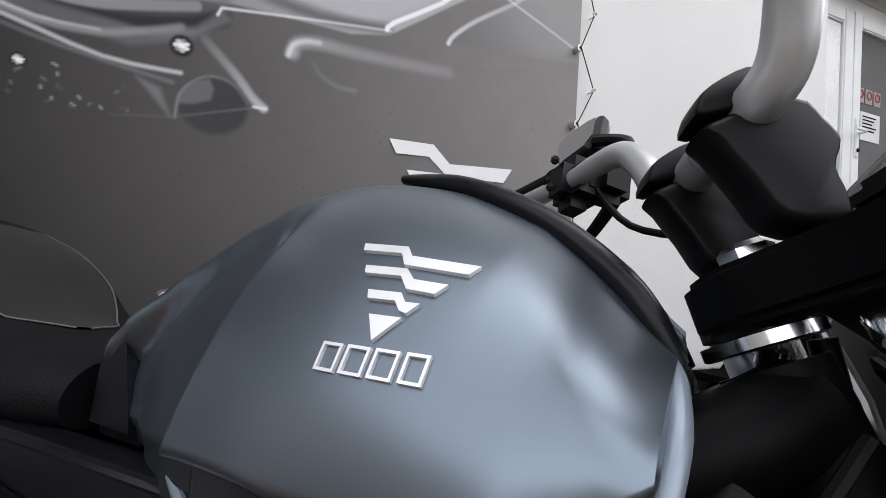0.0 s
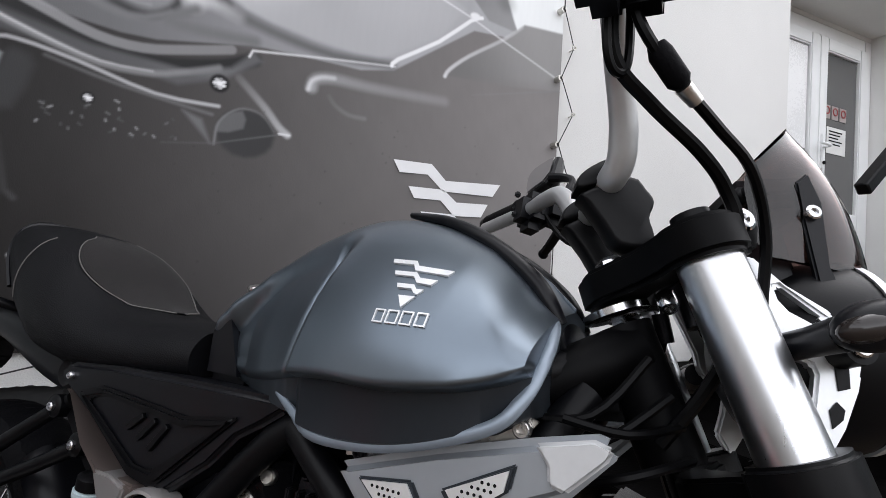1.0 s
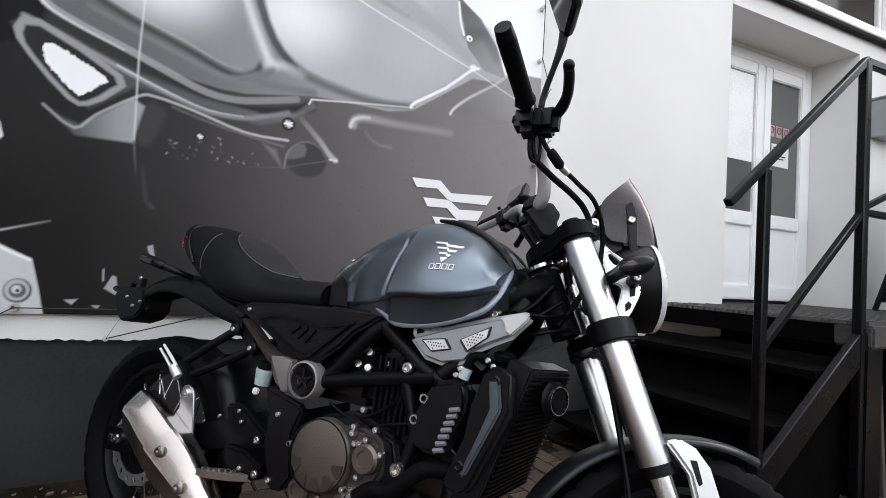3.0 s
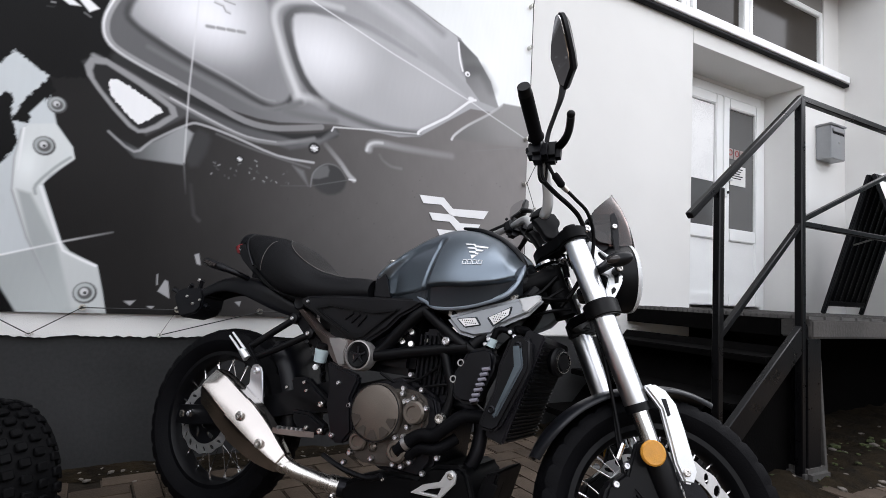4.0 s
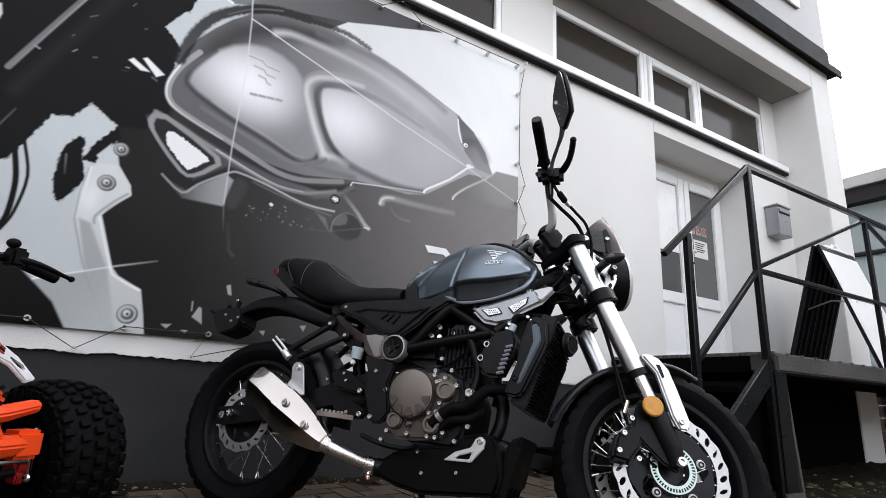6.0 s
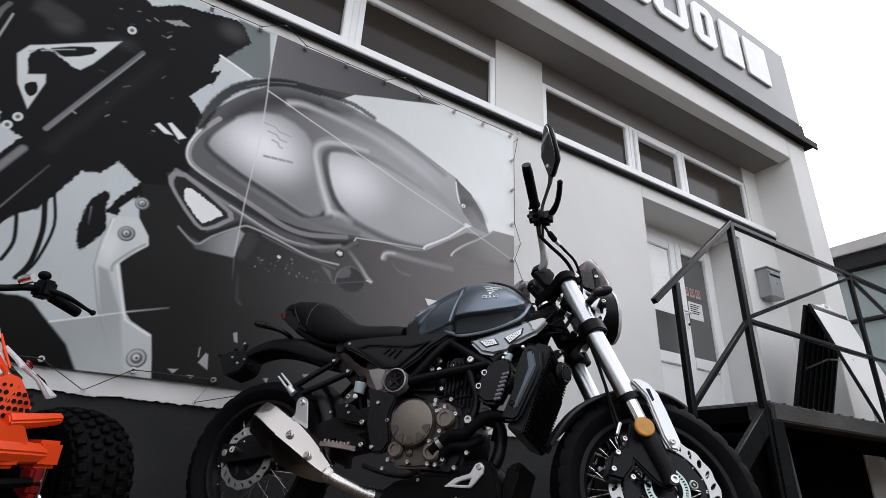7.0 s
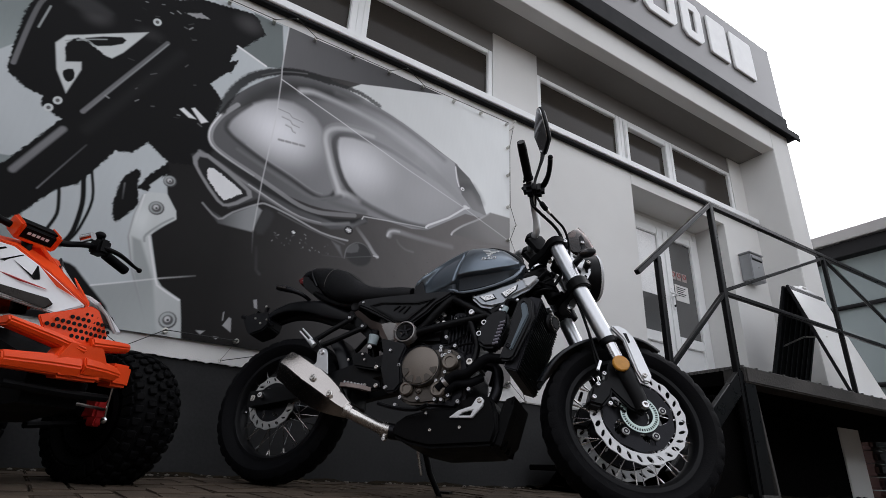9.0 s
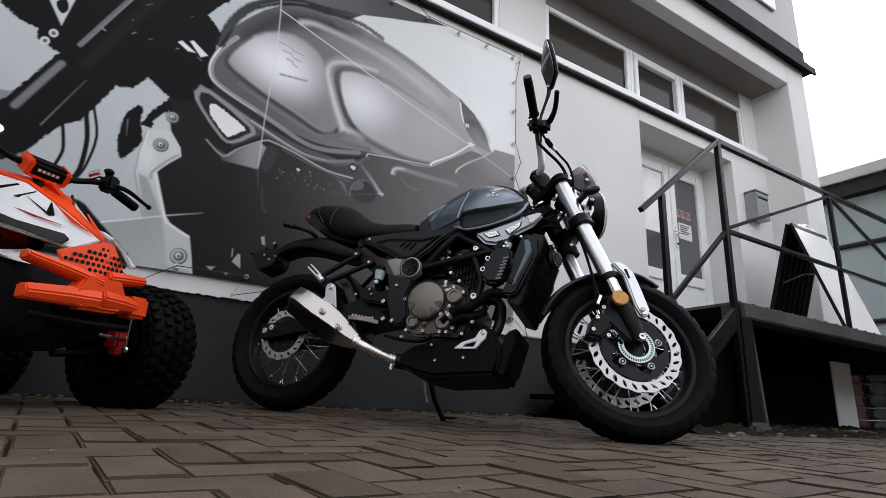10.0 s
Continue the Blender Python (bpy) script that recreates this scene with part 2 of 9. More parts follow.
    solid("trim_sill_flashing", bm, M_FLASH, "dark flashing under the window sill", "trim", kind="structure")


build_walls()
# Two unseen blockers, added to dim low sky light and darken side reflections
solid("wall_sky_block", box(-40, 40, -9.6, -9.2, -0.3, 3.5), mat("dark_sky_block", (0.07, 0.068, 0.065), 0.9, var=0.2, scale=0.6), "unseen dark wall added to cut low sky light and reflections", "wall", kind="structure")
solid("wall_left_block", box(-9.4, -9.0, -9.2, 2.0, -0.3, 5.6), mat("dark_left_block", (0.08, 0.078, 0.075), 0.9, var=0.2, scale=0.6), "unseen dark wall added to darken light from the left", "wall", kind="structure")


def window(name, x0, x1, y, z0, z1, sash, label):
    w = thing(name, label, "window", kind="structure")
    f = 0.045
    for nm, b in (("window_frame_left", (x0, x0 + f, z0, z1)), ("window_frame_right", (x1 - f, x1, z0, z1)),
                  ("window_frame_top", (x0 + f, x1 - f, z1 - f, z1)), ("window_frame_bottom", (x0 + f, x1 - f, z0, z0 + f * 0.7))):
        part("window_frame", box(b[0], b[1], y, y + 0.07, b[2], b[3], 0.005), M_PVC, w)
    a0, a1, c0, c1 = x0 + f, x1 - f, z0 + f * 0.7, z1 - f
    if sash:
        s = 0.05
        own = None
        for b in ((a0, a0 + s, c0, c1), (a1 - s, a1, c0, c1), (a0 + s, a1 - s, c1 - s, c1), (a0 + s, a1 - s, c0, c0 + s)):
            own = box(b[0], b[1], y - 0.018, y + 0.05, b[2], b[3], 0.006, own)
        part("sash", own, M_PVC, w, "white opening sash")
        a0, a1, c0, c1 = a0 + s, a1 - s, c0 + s, c1 - s
    part("pane", box(a0, a1, y + 0.028, y + 0.04, c0, c1), M_GLASS, w, "dark reflecting pane")
    return w


WY = WALL_Y + 0.05
for k, (x0, x1, sash) in enumerate(((-3.7, -2.10, False), (-2.10, -0.40, False), (-0.40, 0.37, True), (0.37, 1.50, False),
                                    (1.97, 2.99, False), (2.99, 3.725, True), (3.725, 4.76, False))):
    window("window_%d" % (k + 1), x0, x1, WY, SILL_Z + 0.03, WIN_Z, sash,
           "white plastic high window with an opening sash" if sash else "white plastic fixed high window with dark glass")
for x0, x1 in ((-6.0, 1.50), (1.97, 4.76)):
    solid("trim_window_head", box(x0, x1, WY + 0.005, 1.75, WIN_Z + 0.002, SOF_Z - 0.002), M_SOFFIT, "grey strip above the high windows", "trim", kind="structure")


# ---- door in its recess ----
def build_door():
    x0, x1, z0, z1, y = REC_X0 + 0.004, REC_X1 - 0.004, DECK_Z, REC_Z - 0.03, REC_Y
    fr = thing("door_1", "white plastic double door with glass panes, closed", "door", kind="structure")
    for b in ((x0, x0 + 0.07, z0, z1), (x1 - 0.07, x1, z0, z1), (x0 + 0.07, x1 - 0.07, z1 - 0.08, z1)):
        part("door_frame", box(b[0], b[1], y, y + 0.09, b[2], b[3], 0.006), M_PVC, fr)
    mid = 3.785
    for a, b in ((x0 + 0.07, mid), (mid, x1 - 0.07)):
        leaf = None
        s = 0.085
        zt, zm, zb = z1 - 0.085, z0 + 0.54, z0 + 0.02
        for q in ((a + 0.003, a + s, zb, zt), (b - s, b - 0.003, zb, zt), (a + s, b - s, zt - s, zt), (a + s, b - s, zm, zm + 0.10), (a + s, b - s, zb, zb + 0.10)):
            leaf = box(q[0], q[1], y - 0.02, y + 0.05, q[2], q[3], 0.007, leaf)
        lf = part("door_leaf", leaf, M_PVC, fr)
        part("pane", box(a + s, b - s, y + 0.005, y + 0.017, zm + 0.10, zt - s), M_DOORGLASS, lf, "reflecting door pane")
        part("panel", box(a + s, b - s, y + 0.0, y + 0.03, zb + 0.10, zm), M_PVC, lf, "white lower door panel")
        if a < 3.3:
            # White sheet set before the left pane paints its bright sky reflection
            part("pane_reflection", box(a + s + 0.006, b - s - 0.006, y + 0.001, y + 0.004, zm + 0.46, zt - s - 0.004), M_PANE_REFLECTION, lf, "white sheet painting the sky's reflection on the pane")
    h = tube([(mid + 0.045, y - 0.02, 1.74), (mid + 0.045, y - 0.07, 1.74), (mid - 0.06, y - 0.075, 1.742)], 0.009, 8, smooth=4)
    box(mid + 0.03, mid + 0.06, y - 0.03, y - 0.018, 1.60, 1.82, 0.004, h)
    part("door_handle", h, M_PVC, fr, "white lever handle")
    disc((mid + 0.045, y - 0.03, 1.64), (0, -1, 0), 0.011, 0.012, bm=(k := bmesh.new()))
    part("lock", k, M_FLASH, fr, "dark lock cylinder")
    solid("trim_door_head", box(REC_X0, REC_X1, y + 0.005, y + 0.09, z1 + 0.002, REC_Z), M_STUCCO, "pale grey strip above the door", "trim", kind="structure")
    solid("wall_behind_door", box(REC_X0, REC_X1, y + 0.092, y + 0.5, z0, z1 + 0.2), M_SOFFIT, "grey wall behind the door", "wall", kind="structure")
    for i, (zz, hh, n) in enumerate(((1.935, 0.085, 3), (1.72, 0.165, 1))):
        for j in range(n):
            nx = mid + (0.085 if n > 1 else 0.125) + j * 0.085
            nb = box(nx, nx + (0.07 if n > 1 else 0.20), y + 0.0, y + 0.003, zz, zz + hh, 0.0)
            nt = solid("notice", nb, M_PAPER_RED if n > 1 else M_PAPER, "small red and white prohibition sticker on the door glass" if n > 1 else "printed paper notice on the door glass", "notice")
            if n > 1:
                part("symbol", ring((nx + 0.035, y - 0.002, zz + 0.05), (0, -1, 0), 0.018, 0.026, 0.002, 16), M_RED, nt, "red ring symbol")
            else:
                for q in range(5):
                    part("text_line", box(nx + 0.02, nx + 0.16 - 0.02 * (q % 3), y - 0.0015, y - 0.0004, zz + 0.135 - q * 0.02, zz + 0.143 - q * 0.02), M_FLASH, nt)


M_DOORGLASS = mat("door_glass", (0.10, 0.10, 0.10), 0.05, var=0.2, scale=0.8, rvar=0.02, spec=0.9)
M_PANE_REFLECTION = mat("white_reflection", (0.82, 0.82, 0.82), 0.25, var=0.04, scale=1.5)
M_PAPER = mat("white_paper", (0.72, 0.72, 0.70), 0.7, var=0.05)
M_PAPER_RED = mat("sticker_white", (0.36, 0.31, 0.30), 0.5, var=0.05)
M_RED = mat("red_print", (0.28, 0.03, 0.03), 0.5, var=0.1)
build_door()


# ---- landing, steps and railing ----
def bar(p, q, w, bm=None, t=None):
    """A square steel tube from p to q."""
    p, q = Vector(p), Vector(q)
    a = (q - p).normalized()
    u = Vector((0, 1, 0)) if abs(a.y) < 0.9 else Vector((0, 0, 1))
    u = (u - a * u.dot(a)).normalized()
    v = a.cross(u)
    t = t or w
    r = [[c + u * sx * w / 2 + v * sz * t / 2 for sx, sz in ((-1, -1), (1, -1), (1, 1), (-1, 1))] for c in (p, q)]
    own = sweep(None, r)
    bmesh.ops.bevel(own, geom=own.edges[:], offset=min(w, t) * 0.12, segments=1, affect="EDGES")
    return join(bm, own)


def build_landing():
    x0, x1, y0 = 2.43, 7.2, 0.345
    bm = box(x0, x1, y0, y0 + 0.14, DECK_Z - 0.10, DECK_Z - 0.015, 0.008)
    solid("landing_edge", bm, M_CONC, "weathered grey edge beam of the landing", "landing", kind="structure")
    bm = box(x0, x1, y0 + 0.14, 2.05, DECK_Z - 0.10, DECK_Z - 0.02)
    solid("landing_slab", bm, M_TREAD_SHADE, "concrete landing slab, near-black to hold its shade", "landing", kind="structure")
    bm = None
    for k in range(34):
        x = x0 + 0.01 + k * 0.14
        bm = box(x, x + 0.012, y0 + 0.02, 1.70, DECK_Z - 0.018, DECK_Z, 0, bm)
    for k in range(60):
        y = y0 + 0.03 + k * 0.032
        bm = box(x0, x1, y, y + 0.006, DECK_Z - 0.016, DECK_Z - 0.003, 0, bm)
    solid("grating", bm, M_GRATE, "steel mesh grating lying on the landing", "grating", kind="structure")
    # supporting posts; the wall beneath is near-black to hold its shade
    for x, w in ((2.41, 0.11), (4.7, 0.10)):
        bm = box(x, x + w, y0 + 0.01, y0 + 0.10, -0.06, DECK_Z - 0.10, 0.004)
        solid("landing_post", bm, M_STEEL_BLACK, "black steel post under the landing", "post", group="posts under the landing", kind="structure")
    solid("leaning_lath", bar((2.585, y0 + 0.03, -0.03), (2.558, y0 + 0.05, DECK_Z - 0.103), 0.022), M_CONC, "thin weathered lath leaning under the landing", "lath")
    solid("wall_under_landing", box(3.01, 5.015, 1.07, 1.5, -0.2, DECK_Z - 0.10), M_TREAD_SHADE, "wall under the landing, near-black to hold its shade", "wall", kind="structure")


build_landing()


def build_railing():
    rl = thing("railing", "black painted square-tube steel railing of the landing and steps", "railing")
    y = 0.378
    top, low = 1.705, 1.128
    posts = (2.395, 3.77, 5.145, 6.52)
    part("post", bar((posts[0], y, 0.02), (posts[0], y, top), 0.034), M_STEEL_BLACK, rl)
    for x in posts[1:]:
        part("post", bar((x, y, DECK_Z - 0.02), (x, y, top), 0.027), M_STEEL_BLACK, rl)
    part("top_rail", bar((posts[0], y, top), (7.2, y, top), 0.030), M_STEEL_BLACK, rl)
    part("middle_rail", bar((posts[0] + 0.02, y, low), (7.2, y, low), 0.025), M_STEEL_BLACK, rl)
    for a, b, z0, z1 in ((0, 1, low + 0.02, top - 0.02), (1, 2, top - 0.02, low + 0.02), (2, 3, low + 0.02, top - 0.02)):
        part("brace", bar((posts[a] + 0.02, y, z0), (posts[b] - 0.01, y, z1), 0.021), M_STEEL_BLACK, rl)
    part("hand_rail", bar((1.641, y, 1.081), (2.405, y, top + 0.01), 0.028), M_STEEL_BLACK, rl, "sloping handrail with a worn edge")
    part("post", bar((1.82, y, 0.0), (1.82, y, 1.215), 0.032), M_STEEL_BLACK, rl)
    part("lower_rail", bar((1.825, y, 0.62), (2.395, y, low), 0.025), M_STEEL_BLACK, rl)
    part("stringer", bar((1.74, y, 0.10), (2.44, y, DECK_Z - 0.06), 0.03, t=0.10), M_STEEL_BLACK, rl, "black steel stair stringer")
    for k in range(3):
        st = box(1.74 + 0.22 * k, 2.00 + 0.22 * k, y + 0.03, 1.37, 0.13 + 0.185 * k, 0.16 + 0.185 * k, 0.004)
        solid("step", st, M_TREAD_SHADE, "dark steel stair tread", "step", group="steps to the landing", kind="structure")

    # Wedge added to fill the dark behind the treads
    solid("stair_backing", plate([(1.80, -0.05), (2.425, DECK_Z - 0.15), (2.425, -0.05)], 0.43, 1.398), M_TREAD_SHADE, "near-black wedge added where it is dark behind the steps", "steps", kind="structure")


build_railing()

# ---- the motorcycle ----
# its own axes: x forward from the rear axle, y to its left, z up from the ground; it leans on its side stand
M_PAINT = mat("blue_grey_satin_paint", (0.164, 0.195, 0.229), 0.33, 0.9, var=0.03, scale=6, spec=0.5, rvar=0.02)
M_SHADE_AND_FRAME = mat("skirt_shade_and_frame_paint", (0.036, 0.043, 0.052), 0.36, 0.5, var=0.08, scale=6)
M_RIDGE = mat("black_with_blue_sheen", (0.09, 0.113, 0.132), 0.38, 0.6, var=0.15, scale=8)
M_RIM_STRIP = mat("light_blue_grey_paint", (0.26, 0.305, 0.36), 0.40, 0.5, var=0.06)
M_SEAT = mat("black_seat_vinyl", (0.0034, 0.0035, 0.0044), 0.50, var=0.15, scale=12, bump=0.0006, bscale=700, spec=0.15)
M_SEAT_PANEL = mat("grey_brown_seat_suede", (0.013, 0.0117, 0.0116), 0.75, var=0.12, scale=14, bump=0.0008, bscale=600, spec=0.15)
M_SEAT_PANEL.node_tree.nodes["Principled BSDF"].inputs["Sheen Weight"].default_value = 0.05
M_THREAD = mat("grey_thread", (0.099, 0.095, 0.090), 0.8, var=0.1)
M_RUBBER = mat("tyre_rubber", (0.0026, 0.0026, 0.0034), 0.62, var=0.3, scale=10, bump=0.0008, bscale=220, spec=0.08)
M_CHROME = mat("polished_steel", (0.72, 0.72, 0.73), 0.16, 1.0, var=0.05, scale=12, rvar=0.08)
M_ALU = mat("silver_anodised_aluminium", (0.62, 0.63, 0.65), 0.30, 1.0, var=0.05, scale=10, stretch=(1, 1, 0.15), bscale=300)
M_SILVER = mat("silver_paint", (0.37, 0.395, 0.425), 0.34, 0.5, var=0.05)
M_NOSE = mat("light_silver_paint", (0.62, 0.63, 0.64), 0.40, 0.25, var=0.06)
M_WHITE_ALU = mat("bright_cast_aluminium", (0.68, 0.69, 0.70), 0.36, 0.7, var=0.06)
M_STEEL = mat("brushed_stainless", (0.60, 0.58, 0.555), 0.28, 1.0, var=0.2, scale=5, bump=0.0003, bscale=260)
M_BRONZE = mat("bronze_grey_engine_cover", (0.17, 0.148, 0.128), 0.38, 0.8, var=0.12, scale=12, bump=0.0005, bscale=350)
M_CASE = mat("dark_engine_casting", (0.012, 0.012, 0.0145), 0.32, 0.6, var=0.3, scale=15, bump=0.0006, bscale=260, spec=0.30)
M_FRAME = mat("satin_black_frame", (0.0022, 0.0023, 0.0031), 0.42, 0.0, var=0.2, scale=12, bump=0.00006, bscale=500, spec=0.17)
M_CLAMP = mat("satin_black_alloy", (0.0045, 0.0045, 0.0052), 0.40, 0.0, var=0.2, scale=14, bump=0.00006, bscale=400, spec=0.16)
M_BADGE = mat("bright_badge_metal", (0.80, 0.81, 0.82), 0.34, 0.4, var=0.04, scale=20)
M_BAR = mat("silver_bar_finish", (0.55, 0.555, 0.56), 0.36, 0.55, var=0.05, scale=12)
M_ARM = mat("grey_brown_cast_arm", (0.185, 0.150, 0.138), 0.40, 0.6, var=0.1, scale=10)
M_FACET = mat("pale_ring_and_lit_facet", (0.34, 0.325, 0.32), 0.38, 0.6, var=0.08, scale=10)
M_CABLE = mat("black_cable", (0.0016, 0.0016, 0.002), 0.42, var=0.2, spec=0.11)
M_AMBER = mat("amber_reflector", (0.55, 0.25, 0.03), 0.22, var=0.12, scale=60, bump=0.0008, bscale=900)
M_LENS = mat("dark_lamp_lens", (0.02, 0.016, 0.015), 0.12, var=0.2)
M_TAIL = mat("red_lamp_lens", (0.16, 0.012, 0.015), 0.18, var=0.2)
M_HEAD = mat("headlight_rim_white", (0.66, 0.67, 0.68), 0.25, var=0.05)
M_SCREEN = glass("tinted_flyscreen", (0.14, 0.085, 0.075), 0.04)
M_PERF = mat("perforated_sheet", (0.85, 0.85, 0.85), 0.4, 0.6, var=0.08)
M_MIRROR = mat("mirror_glass", (0.75, 0.76, 0.78), 0.03, 1.0, var=0.02, rvar=0.02)
M_DISC = mat("ground_steel_disc", (0.46, 0.46, 0.46), 0.38, 0.85, var=0.15, scale=30, bump=0.0001, bscale=700)
M_BOLT = mat("plain_steel_bolt", (0.66, 0.66, 0.68), 0.30, 1.0, var=0.2, scale=40)
M_POCKET = mat("dark_bronze_casting", (0.085, 0.075, 0.066), 0.42, 0.7, var=0.2, scale=14, bump=0.0005, bscale=300)
M_CAN = mat("satin_can_steel", (0.47, 0.440, 0.415), 0.20, 1.0, var=0.12, scale=3, bump=0.00004, bscale=300, rvar=0.08)
M_GUARD = mat("satin_black_mudguard", (0.010, 0.011, 0.014), 0.34, var=0.15, scale=8, spec=0.35)
M_PAN = mat("dull_black_pan", (0.0016, 0.0016, 0.002), 0.5, var=0.3, scale=14, spec=0.09)
M_RIB = mat("violet_grey_plastic", (0.17, 0.165, 0.20), 0.4, var=0.1)
M_ABS = mat("pale_zinc", (0.42, 0.50, 0.47), 0.35, 0.9, var=0.1)
M_FLUID = mat("pale_reservoir_plastic", (0.45, 0.55, 0.58), 0.4, var=0.1)

BIKE = Matrix.Translation((0.0515, 0.9077, 0.0188)) @ pose(0, 0, 0, 0, 0, -52.43) @ pose(0, 0, 0, 0, 1.0, 0) @ pose(0, 0, 0, -9.0, 0, 0)
bike = thing("motorcycle", "blue-grey roadster motorcycle with spoked wheels leaning on its side stand", "motorcycle", BIKE)
HEAD = Vector((0.998, 0, 0.89))
STEER = Matrix.Translation(HEAD) @ Matrix.Rotation(radians(25), 4, Vector((-math.sin(radians(25)), 0, math.cos(radians(25))))) @ Matrix.Translation(-HEAD)


def bp(name, bm, material, parent=None, label="", steer=False, angle=38):
    """A part of the motorcycle; steer: it turns with the front fork."""
    if steer:
        finish(bm, STEER)
    return part(name, bm, material, parent or bike, label, angle)


def skin(stations, along=5, across=4, bm=None):
    """A smooth closed form through cross-sections, each a half outline (x, y, z) from top to bottom, mirrored in y."""
    S = [spline(st, across) for st in stations]
    cols = [spline([s[k] for s in S], along) for k in range(len(S[0]))]
    rings = []
    for i in range(len(cols[0])):
        half = [c[i] for c in cols]
        rings.append(half + [Vector((p.x, -p.y, p.z)) for p in half[::-1]])
    return sweep(None, [[p for k, p in enumerate(r)] for r in rings], bm)


def tilted(edge, back, side, bev):
    """A casting whose outer face runs through (x, y, z) points, each at its own height y, flat at the back; side: -1 right, 1 left."""
    own = bmesh.new()
    a = [own.verts.new((x, side * y, z)) for x, y, z in edge]
    b = [own.verts.new((x, side * back, z)) for x, y, z in edge]
    n = len(a)
    own.faces.new(a)
    own.faces.new(b[::-1])
    for i in range(n):
        own.faces.new((a[i], b[i], b[(i + 1) % n], a[(i + 1) % n]))
    bmesh.ops.triangulate(own, faces=[f for f in own.faces if len(f.verts) > 4][:1])
    bmesh.ops.recalc_face_normals(own, faces=own.faces)
    bmesh.ops.bevel(own, geom=[e for e in own.edges if len(e.link_faces) == 2 and e.calc_face_angle(0) > 0.6], offset=bev, segments=2, affect="EDGES", clamp_overlap=True)
    return own


def pillow(outline, y0, y1, soft=0.16):
    """An outline in x and z given thickness in y, with full rounded edges."""
    pts = spline([Vector((a, 0, b)) for a, b in outline], 3, True)
    c = sum(pts, Vector()) / len(pts)
    rings = []
    for v in (-1, -0.94, -0.82, -0.62, 0, 0.62, 0.82, 0.94, 1):
        k = 1 - soft * (1 - (1 - abs(v) ** 3.5) ** 0.5)
        rings.append([Vector((c.x + (p.x - c.x) * k, (y0 + y1) / 2 + (y1 - y0) / 2 * v, c.z + (p.z - c.z) * k)) for p in pts])
    own = sweep(None, rings)
    bmesh.ops.recalc_face_normals(own, faces=own.faces)
    return own


# tank: its half width over length and height, with a knee recess, a front recess and a sharp lower crease
def along(x, table):
    """Smooth reading of a table of (x, value)."""
    if x <= table[0][0]:
        return table[0][1]
    for k, ((a, u), (c, v)) in enumerate(zip(table, table[1:])):
        if x <= c:
            t = (x - a) / (c - a)
            ua = table[k - 1][1] if k else u
            vc = table[k + 2][1] if k + 2 < len(table) else v
            return 0.5 * (2 * u + (v - ua) * t + (2 * ua - 5 * u + 4 * v - vc) * t * t + (3 * u - ua - 3 * v + vc) * t ** 3)
    return table[-1][1]


def smooth_step(a, c, x):
    t = min(max((x - a) / (c - a), 0), 1)
    return t * t * (3 - 2 * t)


TANK_TOP = ((0.520, 0.752), (0.530, 0.776), (0.545, 0.797), (0.57, 0.822), (0.615, 0.858), (0.68, 0.897), (0.76, 0.925), (0.84, 0.920), (0.905, 0.897), (0.95, 0.868), (0.985, 0.838), (1.0, 0.815))
TANK_WIDE = ((0.520, 0.060), (0.530, 0.092), (0.55, 0.113), (0.58, 0.128), (0.64, 0.143), (0.70, 0.153), (0.77, 0.168), (0.83, 0.177), (0.89, 0.179), (0.930, 0.176), (0.960, 0.171), (0.982, 0.165))


TANK_CREASE = ((0.520, 0.730), (0.60, 0.722), (0.68, 0.728), (0.75, 0.742), (0.80, 0.747), (0.86, 0.748), (0.925, 0.757), (0.96, 0.768), (1.0, 0.788))
TANK_FOOT = ((0.520, 0.712), (0.60, 0.700), (0.70, 0.694), (0.78, 0.684), (0.866, 0.692), (0.95, 0.718), (1.0, 0.748))
KNEE_TOP = ((0.520, 0.742), (0.56, 0.778), (0.61, 0.824), (0.66, 0.858), (0.72, 0.876), (0.80, 0.876))


def tank_half(x, z, top, wide, zc):
    u = min(max((z - zc) / (top - zc), 0), 1)
    y = wide * (1 - u ** 2.05) ** (1 / 2.15) * (1 + 0.05 * (1 - u) ** 1.6 * (1 - smooth_step(0.92, 0.975, x)))
    # recessed knee pad behind a broad rolled edge
    edge = 0.749 + 0.16 * (z - 0.745)
    sunk = smooth_step(-0.020, 0.030, along(x, KNEE_TOP) - z)
    y -= (0.026 * smooth_step(-0.008, 0.015, edge - x) - 0.005 * smooth_step(0.018, 0.028, edge - x)) * sunk
    # the pad turns away rearwards and downwards
    back = min(max(edge - x - 0.01, 0), 0.13)
    y -= sunk * back * (0.04 + 1.9 * min(max(0.865 - z, 0), 0.13))
    # beyond a rounded ridge the front corner falls away
    edge = 0.968 - 0.72 * (z - 0.794)
    d = x - edge
    fold = 0 if d < -0.014 else (d + 0.014) ** 2 / 0.056 if d < 0.014 else d
    y -= 1.5 * fold * (1 - smooth_step(0.825, 0.915, z))
    return max(y, 0.0)


